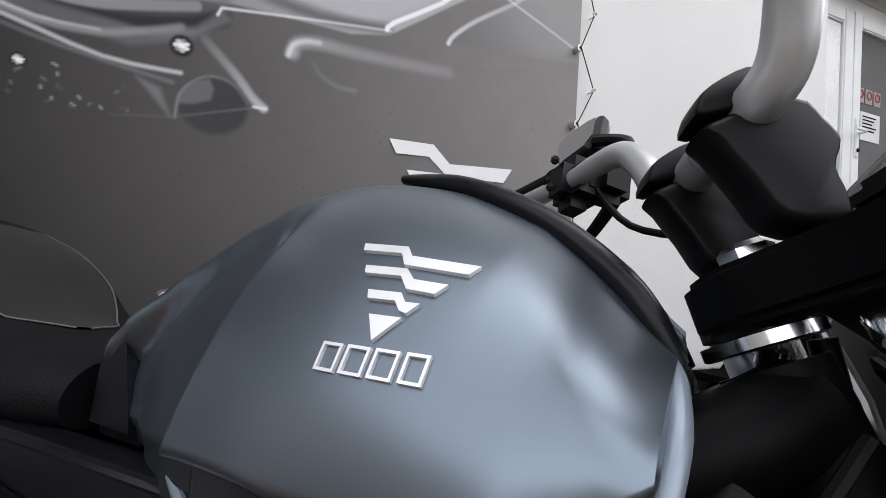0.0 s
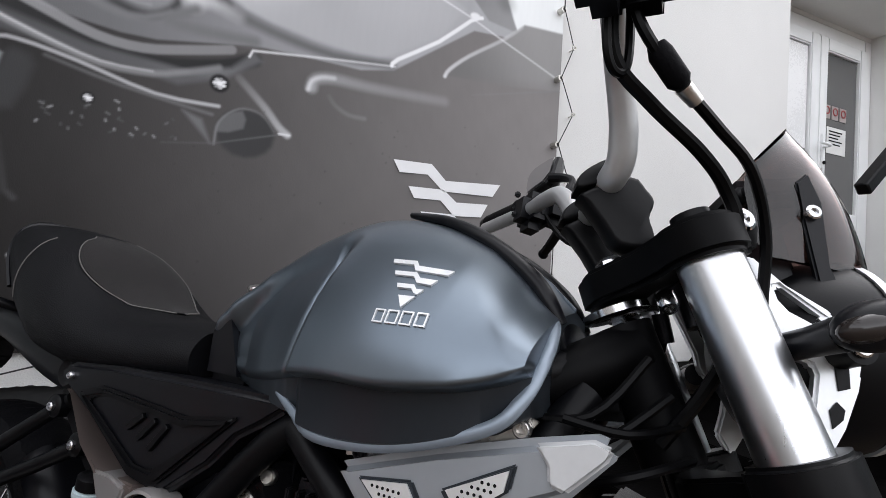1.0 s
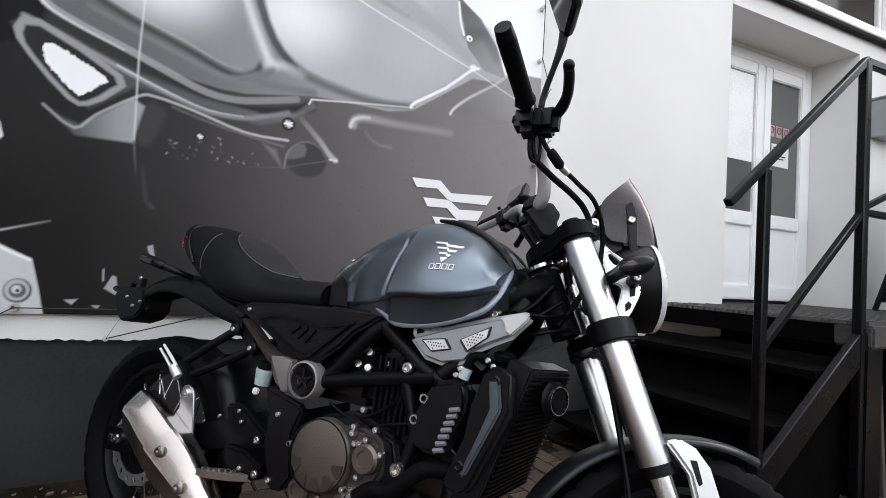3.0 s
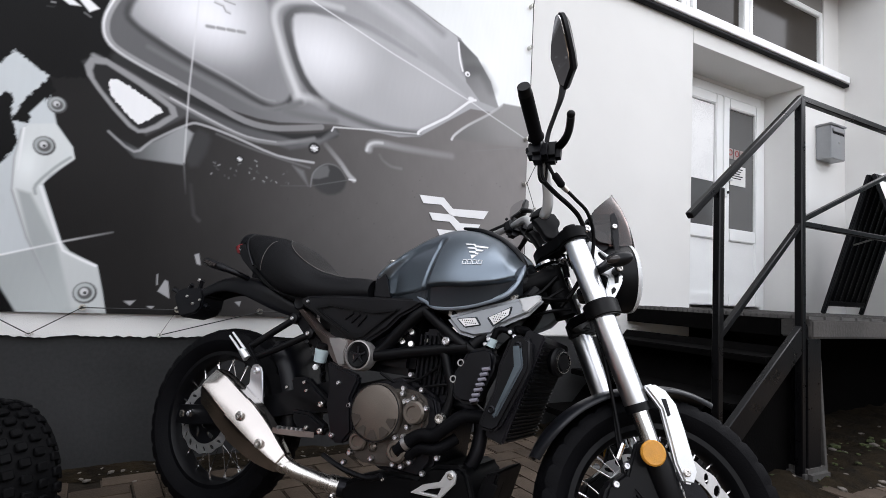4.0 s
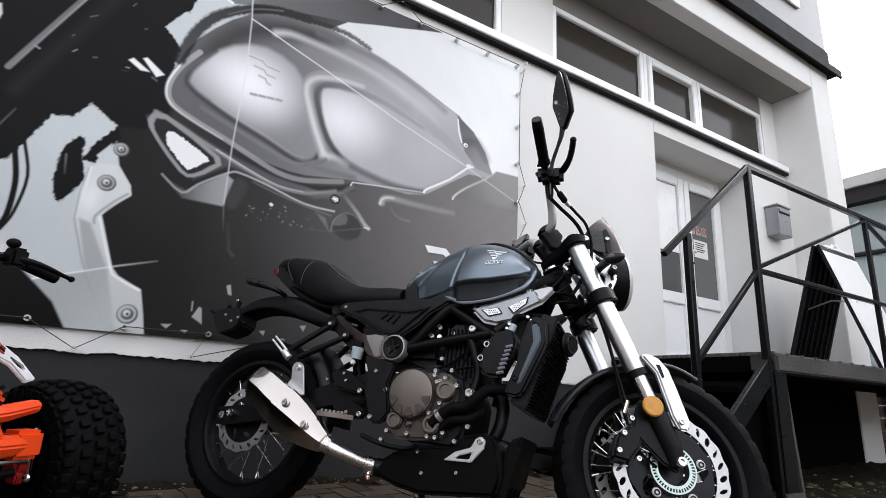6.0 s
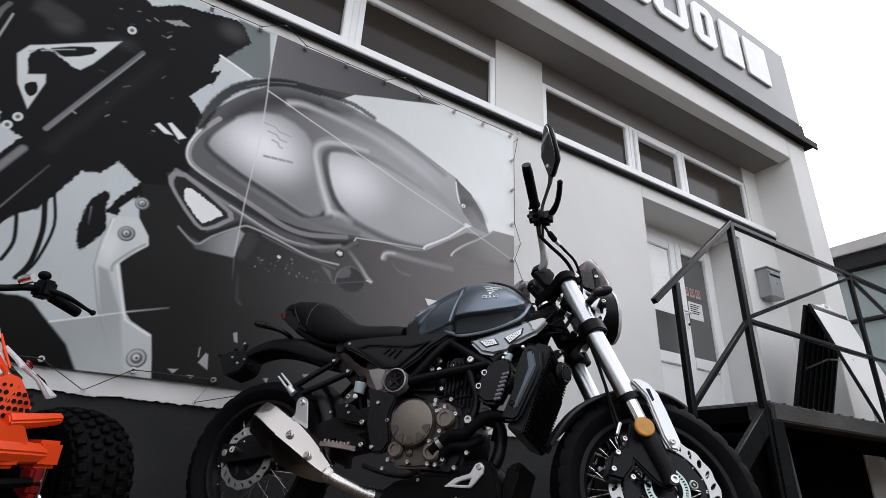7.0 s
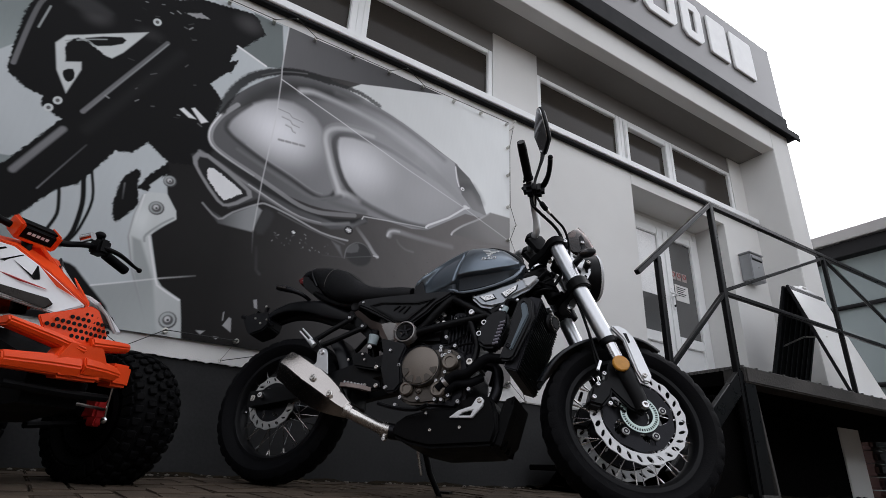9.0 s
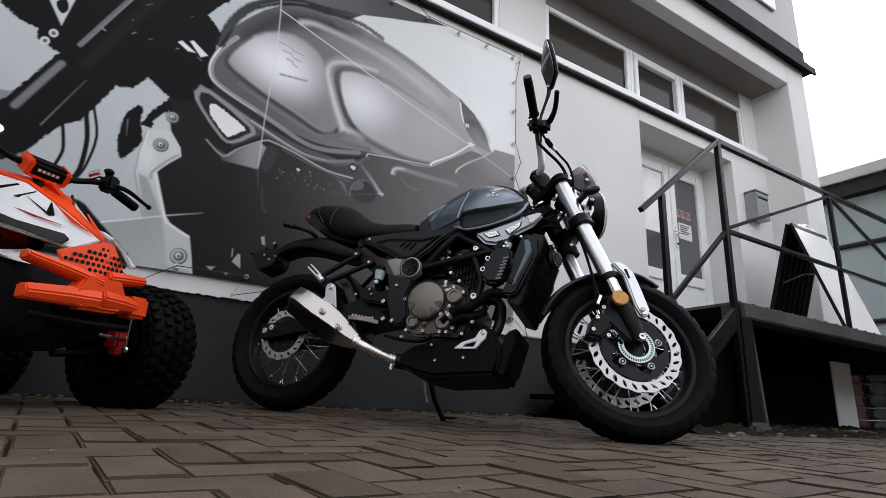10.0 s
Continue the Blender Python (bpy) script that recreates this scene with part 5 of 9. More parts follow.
# silver panels under the tank with two mesh inserts
for sy in (-1, 1):
    y0, y1 = sy * 0.118, sy * 0.142
    sil = bp("silver_panel", plate([(0.800, 0.664), (0.905, 0.700), (0.986, 0.724), (1.036, 0.737), (1.054, 0.733), (1.050, 0.720), (1.018, 0.684), (0.985, 0.668), (0.952, 0.650), (0.934, 0.627), (0.885, 0.616), (0.843, 0.624)], y0, y1, bev=0.010, seg=3), M_SILVER, label="silver panel under the tank")
    bp("panel_nose", plate([(0.990, 0.722), (1.036, 0.734), (1.051, 0.730), (1.047, 0.720), (1.018, 0.690), (1.004, 0.694), (1.002, 0.708)], sy * 0.141, sy * 0.147, bev=0.003), M_NOSE, sil)
    for o in ([(0.841, 0.660), (0.886, 0.667), (0.898, 0.651), (0.862, 0.643)], [(0.922, 0.671), (0.974, 0.698), (0.971, 0.681), (0.937, 0.654)]):
        cx, cz = sum(p[0] for p in o) / 4, sum(p[1] for p in o) / 4
        bp("insert_frame", plate([(cx + (x - cx) * 1.22, cz + (z - cz) * 1.28) for x, z in o], sy * 0.1405, sy * 0.1455, bev=0.002), M_SHADE_AND_FRAME, sil)
        ms = bp("mesh_insert", plate(o, sy * 0.145, sy * 0.1475), M_PERF, sil, "bright perforated mesh")
        xs0, xs1 = min(p[0] for p in o), max(p[0] for p in o)
        holes = None
        for i in range(14):
            for j in range(9):
                x, z = xs0 + 0.004 + i * 0.0054 + (j % 2) * 0.0027, cz - 0.024 + j * 0.0054
                inside = all((o[(k + 1) % 4][0] - o[k][0]) * (z - o[k][1]) - (o[(k + 1) % 4][1] - o[k][1]) * (x - o[k][0]) < -0.00012 for k in range(4))
                if inside:
                    holes = disc((x, sy * 0.1472, z), (0, sy, 0), 0.0015, 0.0008, 0.0002, 6, holes)
        if holes is not None:
            tagged(bp("mesh_hole", holes, M_FRAME, sil), kind="stuff")
    bp("panel_bracket", plate([(0.80, 0.668), (0.97, 0.715), (0.985, 0.735), (0.965, 0.74), (0.95, 0.722), (0.80, 0.682)], sy * 0.112, sy * 0.118, bev=0.001), M_STEEL)
    bp("bracket_bolt", bolt((0.973, sy * 0.119, 0.727), (0, sy, 0), 0.008, 0.008), M_STEEL)
    bp("bracket_bolt", bolt((0.818, sy * 0.119, 0.675), (0, sy, 0), 0.007, 0.006), M_CASE)

# belly pan
pan = bp("belly_pan", plate([(0.560, 0.205), (0.603, 0.236), (0.700, 0.264), (0.775, 0.268), (0.805, 0.300), (0.885, 0.312), (0.905, 0.300), (0.925, 0.250), (0.930, 0.200), (0.915, 0.150), (0.700, 0.132), (0.620, 0.145), (0.562, 0.165)], -0.126, 0.126, bev=0.014, seg=3), M_PAN, label="black belly pan")
for sy in (-1, 1):
    bp("pan_insert", plate([(0.765, 0.229), (0.796, 0.253), (0.840, 0.268), (0.854, 0.294), (0.868, 0.300), (0.880, 0.290), (0.878, 0.270), (0.845, 0.230)], sy * 0.124, sy * 0.136, bev=0.002, hole=[(0.796, 0.236), (0.812, 0.246), (0.846, 0.256), (0.838, 0.237)]), M_WHITE_ALU, pan, "bright aluminium insert")
    bp("insert_screw", bolt((0.866, sy * 0.135, 0.286), (0, sy, 0), 0.008, 0.005), M_STEEL, pan)
    for x, z in ((0.681, 0.242), (0.803, 0.200), (0.701, 0.188)):
        bp("pan_bolt", bolt((x, sy * 0.125, z), (0, sy, 0), 0.006, 0.006), M_STEEL, pan)
for k in range(4):
    bp("pan_rib", bar((0.925 - 0.004 * k, -0.10 + 0.066 * k, 0.155), (0.960 - 0.004 * k, -0.10 + 0.066 * k, 0.285), 0.012, t=0.03), M_PAN, pan)
bp("skid_plate", plate([(0.90, 0.140), (0.945, 0.185), (0.978, 0.315), (0.940, 0.300), (0.91, 0.20)], -0.105, 0.105, bev=0.006), M_PAN, pan)

# side stand on the far side
bp("side_stand", tube([(0.575, 0.13, 0.20), (0.60, 0.165, 0.10), (0.640, 0.205, 0.016)], [0.013, 0.011, 0.010], 12), M_FRAME, label="black side stand")
bp("stand_foot", finish(box(-0.03, 0.03, -0.02, 0.02, -0.004, 0.004, 0.002), Matrix.Translation((0.645, 0.21, 0.004 + 0.041)) @ Matrix.Rotation(radians(11), 4, "X")), M_FRAME)
bp("stand_spring", tube([(0.55, 0.13, 0.19), (0.57, 0.16, 0.09)], 0.006, 8), M_STEEL)

# steering head and front fork
bp("head_tube", tube([(1.026, 0, 0.828), (1.085, 0, 0.705)], 0.030, 20), M_PAN, label="black steering head")
bp("head_gusset", plate([(0.90, 0.775), (0.985, 0.81), (1.03, 0.79), (1.05, 0.74), (0.98, 0.73), (0.90, 0.73)], -0.026, 0.026, bev=0.010), M_PAN)
for sy in (-1, 1):
    bp("frame_spar", tube([(1.040, sy * 0.004, 0.806), (1.010, sy * 0.030, 0.786), (0.965, sy * 0.052, 0.762), (0.915, sy * 0.066, 0.744), (0.86, sy * 0.074, 0.728)], [0.030, 0.029, 0.026, 0.024, 0.022], 22, smooth=5), M_PAN, label="thick black frame spar", angle=60)
for k, (r0, r1, z) in enumerate(((0.030, 0.034, 0.838),)):
    bp("bearing_ring", lathe([(0, r1 - 0.002), (0.001, r1), (0.008, r1), (0.009, r1 - 0.003)], (HEAD[0] + (0.89 - z) * 0.466 - 0.0, 0, z), (-0.423, 0, 0.906), 36), M_CHROME, steer=True)
half_yoke = [(0.983, -0.018), (0.992, -0.034), (1.014, -0.066), (1.024, -0.092), (1.028, -0.115), (1.044, -0.136), (1.066, -0.141), (1.090, -0.128), (1.098, -0.105), (1.090, -0.082), (1.066, -0.062), (1.050, -0.030)]
yk = plate(half_yoke + [(x, -y) for x, y in half_yoke[::-1]], -0.0175, 0.0175, bev=0.005, plane="xy", seg=3, smooth=3)
finish(yk, Matrix.Translation((1.04, 0, 0.878)) @ Matrix.Rotation(radians(-22), 4, "Y") @ Matrix.Translation((-1.04, 0, 0)))
yoke = bp("top_yoke", yk, M_PAN, label="black upper fork clamp", steer=True)
bp("stem_nut", lathe([(0, 0.019), (0.004, 0.019), (0.005, 0.017), (0.016, 0.017), (0.020, 0.013), (0.020, 0.006)], (1.017, 0, 0.882), (-0.40, 0, 0.92), 6), M_CHROME, label="bright stem nut", steer=True)
for sy in (-1, 1):
    bp("clamp_ear", plate([(1.080, 0.898), (1.098, 0.925), (1.112, 0.918), (1.110, 0.890), (1.092, 0.884)], sy * 0.078, sy * 0.102, bev=0.004), M_FRAME, yoke, steer=True)
    bp("yoke_bolt", lathe([(0, 0.0115), (0.005, 0.0115), (0.007, 0.009), (0.007, 0.005), (0.004, 0.004)], (1.096, sy * 0.099, 0.916), (0.1, sy, 0.1), 20), M_CHROME, yoke, steer=True)
    bp("cable_union", bolt((1.052, sy * 0.05, 0.852), (0.1, sy * 0.5, -0.9), 0.010, 0.016), M_CHROME, yoke, steer=True)
    bp("steering_stop", tube([(1.075, sy * 0.035, 0.86), (1.085, sy * 0.04, 0.83)], 0.009, 10), M_CASE, yoke, steer=True)
LOW_TILT = Matrix.Translation((1.123, 0, 0.697)) @ Matrix.Rotation(radians(-22), 4, "Y") @ Matrix.Translation((-1.123, 0, 0))
half_low = [(1.090, -0.012), (1.100, -0.034), (1.112, -0.060), (1.114, -0.085), (1.176, -0.085), (1.160, -0.062), (1.133, -0.030)]
lowy = bp("lower_yoke", finish(plate(half_low + [(x, -y) for x, y in half_low[::-1]], -0.012, 0.012, bev=0.004, plane="xy"), LOW_TILT), M_PAN, label="black lower fork clamp", steer=True)
for sy in (-1, 1):
    grip_ = [(1.110, 0.082), (1.108, 0.098), (1.114, 0.122), (1.128, 0.138), (1.149, 0.142), (1.170, 0.132), (1.188, 0.112), (1.194, 0.096), (1.184, 0.080), (1.150, 0.072)]
    bp("clamp", finish(plate([(x, sy * y) for x, y in grip_], -0.021, 0.021, bev=0.005, plane="xy", seg=3, smooth=2), LOW_TILT), M_CLAMP, lowy, steer=True)
for x, y, z in ((1.184, -0.092, 0.722), (1.189, -0.096, 0.706)):
    bp("clamp_screw", lathe([(0, 0.0085), (0.005, 0.0085), (0.006, 0.006), (0.003, 0.004)], (x - 0.006, y, z), (0.75, -0.65, 0), 18), M_CHROME, lowy, steer=True)
for sy in (-1, 1):
    top, bot, axl = Vector((1.053, sy * 0.104, 0.905)), Vector((1.238, sy * 0.103, 0.488)), Vector((1.318, sy * 0.103, 0.298))
    fork = bp("fork_leg", tube([top, top.lerp(bot, 0.03), top.lerp(bot, 0.97), bot], [0.022, 0.0275, 0.0275, 0.0265], 28), M_ALU, label="bright anodised fork leg", steer=True)
    bp("fork_cap", tube([top + Vector((-0.003, 0, 0.007)), top], 0.017, 20), M_FRAME, fork, steer=True)
    bp("fork_seal", tube([bot.lerp(top, 0.02), bot + (bot - top) * 0.02], 0.0285, 24), M_FRAME, fork, steer=True)
    bp("fork_slider", tube([bot, axl], 0.0205, 22), M_CHROME, fork, "chrome fork slider", steer=True)
    bp("fork_foot", tube([bot.lerp(axl, 0.40), bot.lerp(axl, 0.6), axl, Vector((1.326, sy * 0.100, 0.262))], [0.026, 0.030, 0.026, 0.022], 18), M_FRAME, fork, "black fork foot", steer=True)
    bp("foot_web", plate([(1.235, 0.415), (1.262, 0.425), (1.335, 0.290), (1.330, 0.245), (1.290, 0.262), (1.215, 0.33)], sy * 0.090, sy * 0.108, bev=0.005), M_FRAME, fork, steer=True)
    bp("axle_nut", bolt((1.326, sy * 0.122, 0.268), (0, sy, 0), 0.013, 0.014), M_CHROME, fork, steer=True)
    bp("reflector", lathe([(0, 0.027), (0.006, 0.027), (0.009, 0.024), (0.009, 0.001)], (1.262, sy * 0.132, 0.394), (0, sy, 0), 32), M_AMBER, fork, "round amber reflector", steer=True)
    bp("reflector_stay", box(1.252, 1.272, sy * 0.12 - 0.012, sy * 0.12 + 0.012, 0.375, 0.40, 0.003), M_STEEL, fork, steer=True)
    gd = bp("fork_guard", plate([(1.240, 0.534), (1.262, 0.543), (1.290, 0.532), (1.314, 0.505), (1.332, 0.455), (1.358, 0.372), (1.350, 0.345), (1.330, 0.345), (1.312, 0.380), (1.298, 0.430), (1.280, 0.490), (1.258, 0.515)], sy * 0.112, sy * 0.132, bev=0.005, seg=3), M_WHITE_ALU, fork, "bright cast fork guard", steer=True)
    bp("guard_slot", plate([(1.279, 0.512), (1.290, 0.513), (1.300, 0.480), (1.294, 0.475)], sy * 0.131, sy * 0.1335, bev=0.0008), M_CASE, fork, steer=True)
    bp("guard_bolt", bolt((1.334, sy * 0.132, 0.366), (0, sy, 0), 0.008, 0.006), M_STEEL, fork, steer=True)
    cal = bp("brake_caliper", plate([(1.160, 0.255), (1.175, 0.315), (1.215, 0.350), (1.245, 0.335), (1.235, 0.29), (1.205, 0.25)], sy * 0.060, sy * 0.112, bev=0.008, seg=3), M_FRAME, label="black radial brake caliper", steer=True)
    for x, z in ((1.192, 0.32), (1.178, 0.275), (1.226, 0.262), (1.213, 0.36)):
        bp("caliper_bolt", bolt((x, sy * 0.112, z), (0, sy, 0), 0.0075, 0.008), M_BOLT, cal, steer=True)
    bp("hose_union", tube([(1.195, sy * 0.11, 0.372), (1.205, sy * 0.112, 0.405)], 0.006, 8), M_CHROME, cal, steer=True)
    # cast lamp bracket
    br = bp("lamp_bracket", plate([(1.1012, 0.882), (1.106, 0.891), (1.115, 0.890), (1.141, 0.870), (1.176, 0.853), (1.198, 0.832), (1.203, 0.816), (1.197, 0.788), (1.185, 0.756), (1.173, 0.734), (1.167, 0.733), (1.1545, 0.751), (1.160, 0.773), (1.163, 0.795), (1.160, 0.803), (1.139, 0.8085), (1.134, 0.816), (1.129, 0.833), (1.1155, 0.858)], sy * 0.074, sy * 0.086, bev=0.003, hole=[(1.131, 0.866), (1.136, 0.868), (1.172, 0.845), (1.167, 0.837), (1.144, 0.846), (1.135, 0.855)]), M_WHITE_ALU, label="bright cast headlamp bracket", steer=True)
    bp("bracket_hole", plate([(1.1765, 0.810), (1.188, 0.812), (1.188, 0.788), (1.179, 0.7845)], sy * 0.0855, sy * 0.0875), M_FRAME, br, steer=True)
    bp("bracket_hole", plate([(1.171, 0.768), (1.177, 0.7755), (1.183, 0.770), (1.181, 0.762), (1.173, 0.754)], sy * 0.0855, sy * 0.0875), M_FRAME, br, steer=True)
    bp("bracket_screw", bolt((1.182, sy * 0.110, 0.816), (0, sy, 0), 0.008, 0.006), M_STEEL, br, steer=True)
    bp("lamp_mount", tube([(1.182, sy * 0.080, 0.816), (1.182, sy * 0.112, 0.816)], 0.013, 16), M_FRAME, br, steer=True)
    tsg = bp("front_indicator", tube([(1.136, sy * 0.088, 0.812), (1.142, sy * 0.115, 0.813), (1.150, sy * 0.140, 0.816)], [0.012, 0.012, 0.014], 12, smooth=3), M_BLACK, label="black front indicator", steer=True)
    face = Matrix.Translation((1.166, sy * 0.156, 0.822)) @ Matrix.Rotation(radians(-20), 4, "Y") @ Matrix.Rotation(sy * radians(10), 4, "Z")
    bp("indicator_body", finish(ball((0, 0, 0), 0.02, scale=(1.7, 0.85, 0.95), u=24, v=14), face), M_BLACK, tsg, steer=True)
    bp("lens", finish(ball((-0.010, sy * 0.004, -0.001), 0.02, scale=(1.15, 0.72, 0.62), u=24, v=14), face), M_LENS, tsg, "dark smoked lens", steer=True)

# front mudguard
MG = []
for k in range(11):
    t = math.radians(-72 + 9.4 * k)
    r, w = 0.318 + 0.012 * max(0, k - 6) / 4, 0.066 if 1 < k < 9 else 0.052 if k in (1, 9) else 0.03
    cx, cz = FW[0] + r * math.sin(t), FW[2] + r * 0.94 * math.cos(t)
    ix, iz = math.sin(t), math.cos(t)
    MG.append([(cx, -0.003, cz), (cx - 0.003 * ix, -w * 0.6, cz - 0.003 * iz), (cx - 0.012 * ix, -w, cz - 0.012 * iz), (cx - 0.022 * ix, -w * 1.02, cz - 0.022 * iz), (cx - 0.018 * ix, -w * 0.9, cz - 0.018 * iz), (cx - 0.009 * ix, -w * 0.55, cz - 0.009 * iz), (cx - 0.006 * ix, -0.003, cz - 0.006 * iz)])
bp("front_mudguard", skin(MG, 3, 3), M_GUARD, label="dark satin front mudguard", steer=True, angle=60)

# headlamp, screen, instrument
hl = bp("headlamp", lathe([(-0.07, 0.042), (-0.05, 0.072), (-0.01, 0.088), (0.030, 0.092), (0.038, 0.090)], (1.196, 0, 0.830), (0.985, 0, 0.17), 48), M_FRAME, label="round black headlamp shell", steer=True)
bp("lamp_ring", hoop([(0.038, 0.0925), (0.046, 0.092), (0.050, 0.087), (0.050, 0.079), (0.044, 0.077)], (1.196, 0, 0.830), (0.985, 0, 0.17), 48), M_HEAD, hl, "white light ring", steer=True)
bp("lamp_lens", lathe([(0.040, 0.072), (0.050, 0.055), (0.054, 0.03), (0.055, 0.001)], (1.196, 0, 0.830), (0.985, 0, 0.17), 40), M_LENS, hl, "dark lamp lens", steer=True)
SCR = []
for z, xs, xb, w in ((0.903, 1.228, 1.150, 0.060), (0.915, 1.226, 1.136, 0.062), (0.945, 1.217, 1.127, 0.066), (0.980, 1.206, 1.123, 0.066), (1.020, 1.193, 1.146, 0.058), (1.050, 1.183, 1.166, 0.045), (1.068, 1.177, 1.174, 0.034)):
    xf = xs + 0.022 * (w / 0.06)
    SCR.append([(xf, -0.003, z), (xf - 0.004, -w * 0.45, z), (xs, -w * 0.88, z), (xb, -w * 1.06, z), (xb + 0.001, -w * 1.0, z), (xs - 0.003, -w * 0.82, z), (xf - 0.008, -w * 0.42, z), (xf - 0.004, -0.003, z)])
scr = bp("flyscreen", skin(SCR, 3, 3), M_SCREEN, label="small brown-tinted flyscreen", steer=True, angle=60)
for sy in (-1, 1):
    bp("screen_stay", plate([(1.163, 0.984), (1.175, 0.997), (1.187, 0.966), (1.1915, 0.901), (1.205, 0.870), (1.204, 0.845), (1.186, 0.845), (1.182, 0.870), (1.168, 0.947)], sy * 0.060, sy * 0.068, bev=0.002), M_BLACK, scr, "black screen stay", steer=True)
    bp("screen_bolt", bolt((1.176, sy * 0.068, 0.952), (0, sy, 0), 0.0075, 0.006), M_CHROME, scr, steer=True)
bp("instrument", finish(box(-0.044, 0.046, -0.060, 0.060, -0.018, 0.014, 0.012, seg=3), Matrix.Translation((1.150, 0, 0.980)) @ Matrix.Rotation(radians(-12), 4, "Y")), M_BLACK, label="black instrument unit", steer=True)
bp("instrument_stay", plate([(1.07, 0.885), (1.10, 0.935), (1.16, 0.95), (1.18, 0.88), (1.12, 0.86)], -0.05, 0.05, bev=0.008), M_BLACK, steer=True)

# handlebar with clamps, grips, levers, mirrors
for sy in (-1, 1):
    ris = bp("riser", pillow([(1.005, 0.893), (1.036, 0.896), (1.038, 0.910), (1.032, 0.928), (1.036, 0.947), (1.027, 0.960), (1.010, 0.972), (0.963, 0.946), (0.968, 0.936), (0.986, 0.915)], sy * 0.025, sy * 0.057), M_CLAMP, label="black handlebar riser", steer=True, angle=60)
    bp("riser_cap", pillow([(0.9615, 0.948), (1.0085, 0.974), (0.999, 0.986), (0.985, 0.987), (0.964, 0.970), (0.957, 0.957)], sy * 0.025, sy * 0.057), M_CLAMP, ris, steer=True, angle=60)
    barp = [(0.988, 0, 0.960), (0.990, sy * 0.055, 0.961), (0.994, sy * 0.075, 0.973), (0.991, sy * 0.090, 0.996), (0.984, sy * 0.104, 1.018), (0.971, sy * 0.128, 1.044), (0.954, sy * 0.175, 1.054), (0.935, sy * 0.228, 1.058), (0.874, sy * 0.384, 1.083)]
    if sy > 0:
        barp = barp[:3] + [(x - 0.008, y, z - 0.012) for x, y, z in barp[3:]]
    hb = bp("handlebar", tube(barp, [0.014, 0.014, 0.014, 0.0138, 0.0132, 0.0122, 0.0113, 0.011, 0.011], 18, smooth=6), M_BAR, label="silver tapered handlebar", steer=True)
    gp = [Vector((0.924, sy * 0.256, 1.0617)), Vector((0.910, sy * 0.292, 1.068)), Vector((0.874, sy * 0.384, 1.083))]
    grip = bp("grip", tube([gp[0], gp[0].lerp(gp[2], 0.05), gp[0].lerp(gp[2], 0.1), gp[2]], [0.019, 0.019, 0.0165, 0.0165], 18), M_RUBBER, hb, "black rubber grip", steer=True)
    bp("bar_end", tube([gp[2], gp[2] + (gp[2] - gp[0]).normalized() * 0.022], [0.0165, 0.0145], 16), M_FRAME, hb, steer=True)
    sw = bp("switch_unit", finish(box(-0.024, 0.024, -0.027, 0.027, -0.042, 0.021, 0.014, seg=4), Matrix.Translation((0.936, sy * 0.226, 1.054)) @ Matrix.Rotation(sy * radians(22), 4, "Z")), M_BLACK, label="black switch unit", steer=True)
    for a, b in ((-0.012, 0.010), (0.010, -0.004), (0.0, -0.018)):
        bp("switch", box(0.905, 0.914, sy * 0.226 + a - 0.005, sy * 0.226 + a + 0.005, 1.052 + b, 1.060 + b, 0.002), M_FRAME, sw, steer=True)
    mc = bp("master_cylinder", finish(box(-0.018, 0.032, -0.020, 0.020, -0.036, 0.022, 0.012, seg=4), Matrix.Translation((0.962, sy * 0.214, 1.058)) @ Matrix.Rotation(sy * radians(22), 4, "Z")), M_FRAME, label="black brake master cylinder" if sy < 0 else "black clutch perch", steer=True)
    bp("lever", tube([(0.975, sy * 0.212, 1.066), (0.988, sy * 0.240, 1.066), (0.992, sy * 0.290, 1.060), (0.986, sy * 0.345, 1.050), (0.979, sy * 0.382, 1.043)], [0.010, 0.008, 0.0062, 0.006, 0.0058], 8, smooth=4, flat=1.5), M_FRAME, mc, "black lever", steer=True)
    bp("lever_end", ball((0.978, sy * 0.389, 1.042), 0.0095), M_FRAME, mc, steer=True)
    # leaf-shaped mirror: its root, its long axis and its broad side
    if sy < 0:
        root, axis, broad = Vector((0.976, -0.262, 1.220)), Vector((-0.27, -0.88, 0.36)), Vector((-0.55, 0.44, 0.70))
        stem = [(0.955, -0.215, 1.085), (0.957, -0.222, 1.112), (0.966, -0.242, 1.155), (0.973, -0.256, 1.190), (0.975, -0.262, 1.222)]
    else:
        root, axis, broad = Vector((0.962, 0.286, 1.142)), Vector((-0.10, 0.86, 0.50)), Vector((0.42, -0.10, 0.90))
        stem = [(0.962, 0.205, 1.060), (0.985, 0.212, 1.086), (0.992, 0.228, 1.112), (0.984, 0.258, 1.132), (0.964, 0.284, 1.142)]
    mi = bp("mirror_stem", tube(stem, [0.0062, 0.0058, 0.0056, 0.0075, 0.0095], 8, smooth=5), M_FRAME, label="black mirror stem", steer=True)
    axis.normalize()
    broad = (broad - axis * broad.dot(axis)).normalized()
    out_ = axis.cross(broad)
    if out_.x > 0:
        out_ = -out_
    mm = Matrix.Translation(root) @ Matrix((axis, broad, out_)).transposed().to_4x4()
    leaf = [(-0.002, 0.011), (0.030, 0.028), (0.062, 0.046), (0.100, 0.040), (0.150, 0.024), (0.180, 0.012), (0.188, 0.004)]
    rings = []
    for v, k in ((-0.004, 0.93), (0.000, 1.0), (0.010, 0.97), (0.019, 0.80), (0.026, 0.45), (0.028, 0.10)):
        mid = 0.075
        side = [Vector((mid + (a - mid) * (0.25 + 0.75 * k), b * k, -v)) for a, b in leaf]
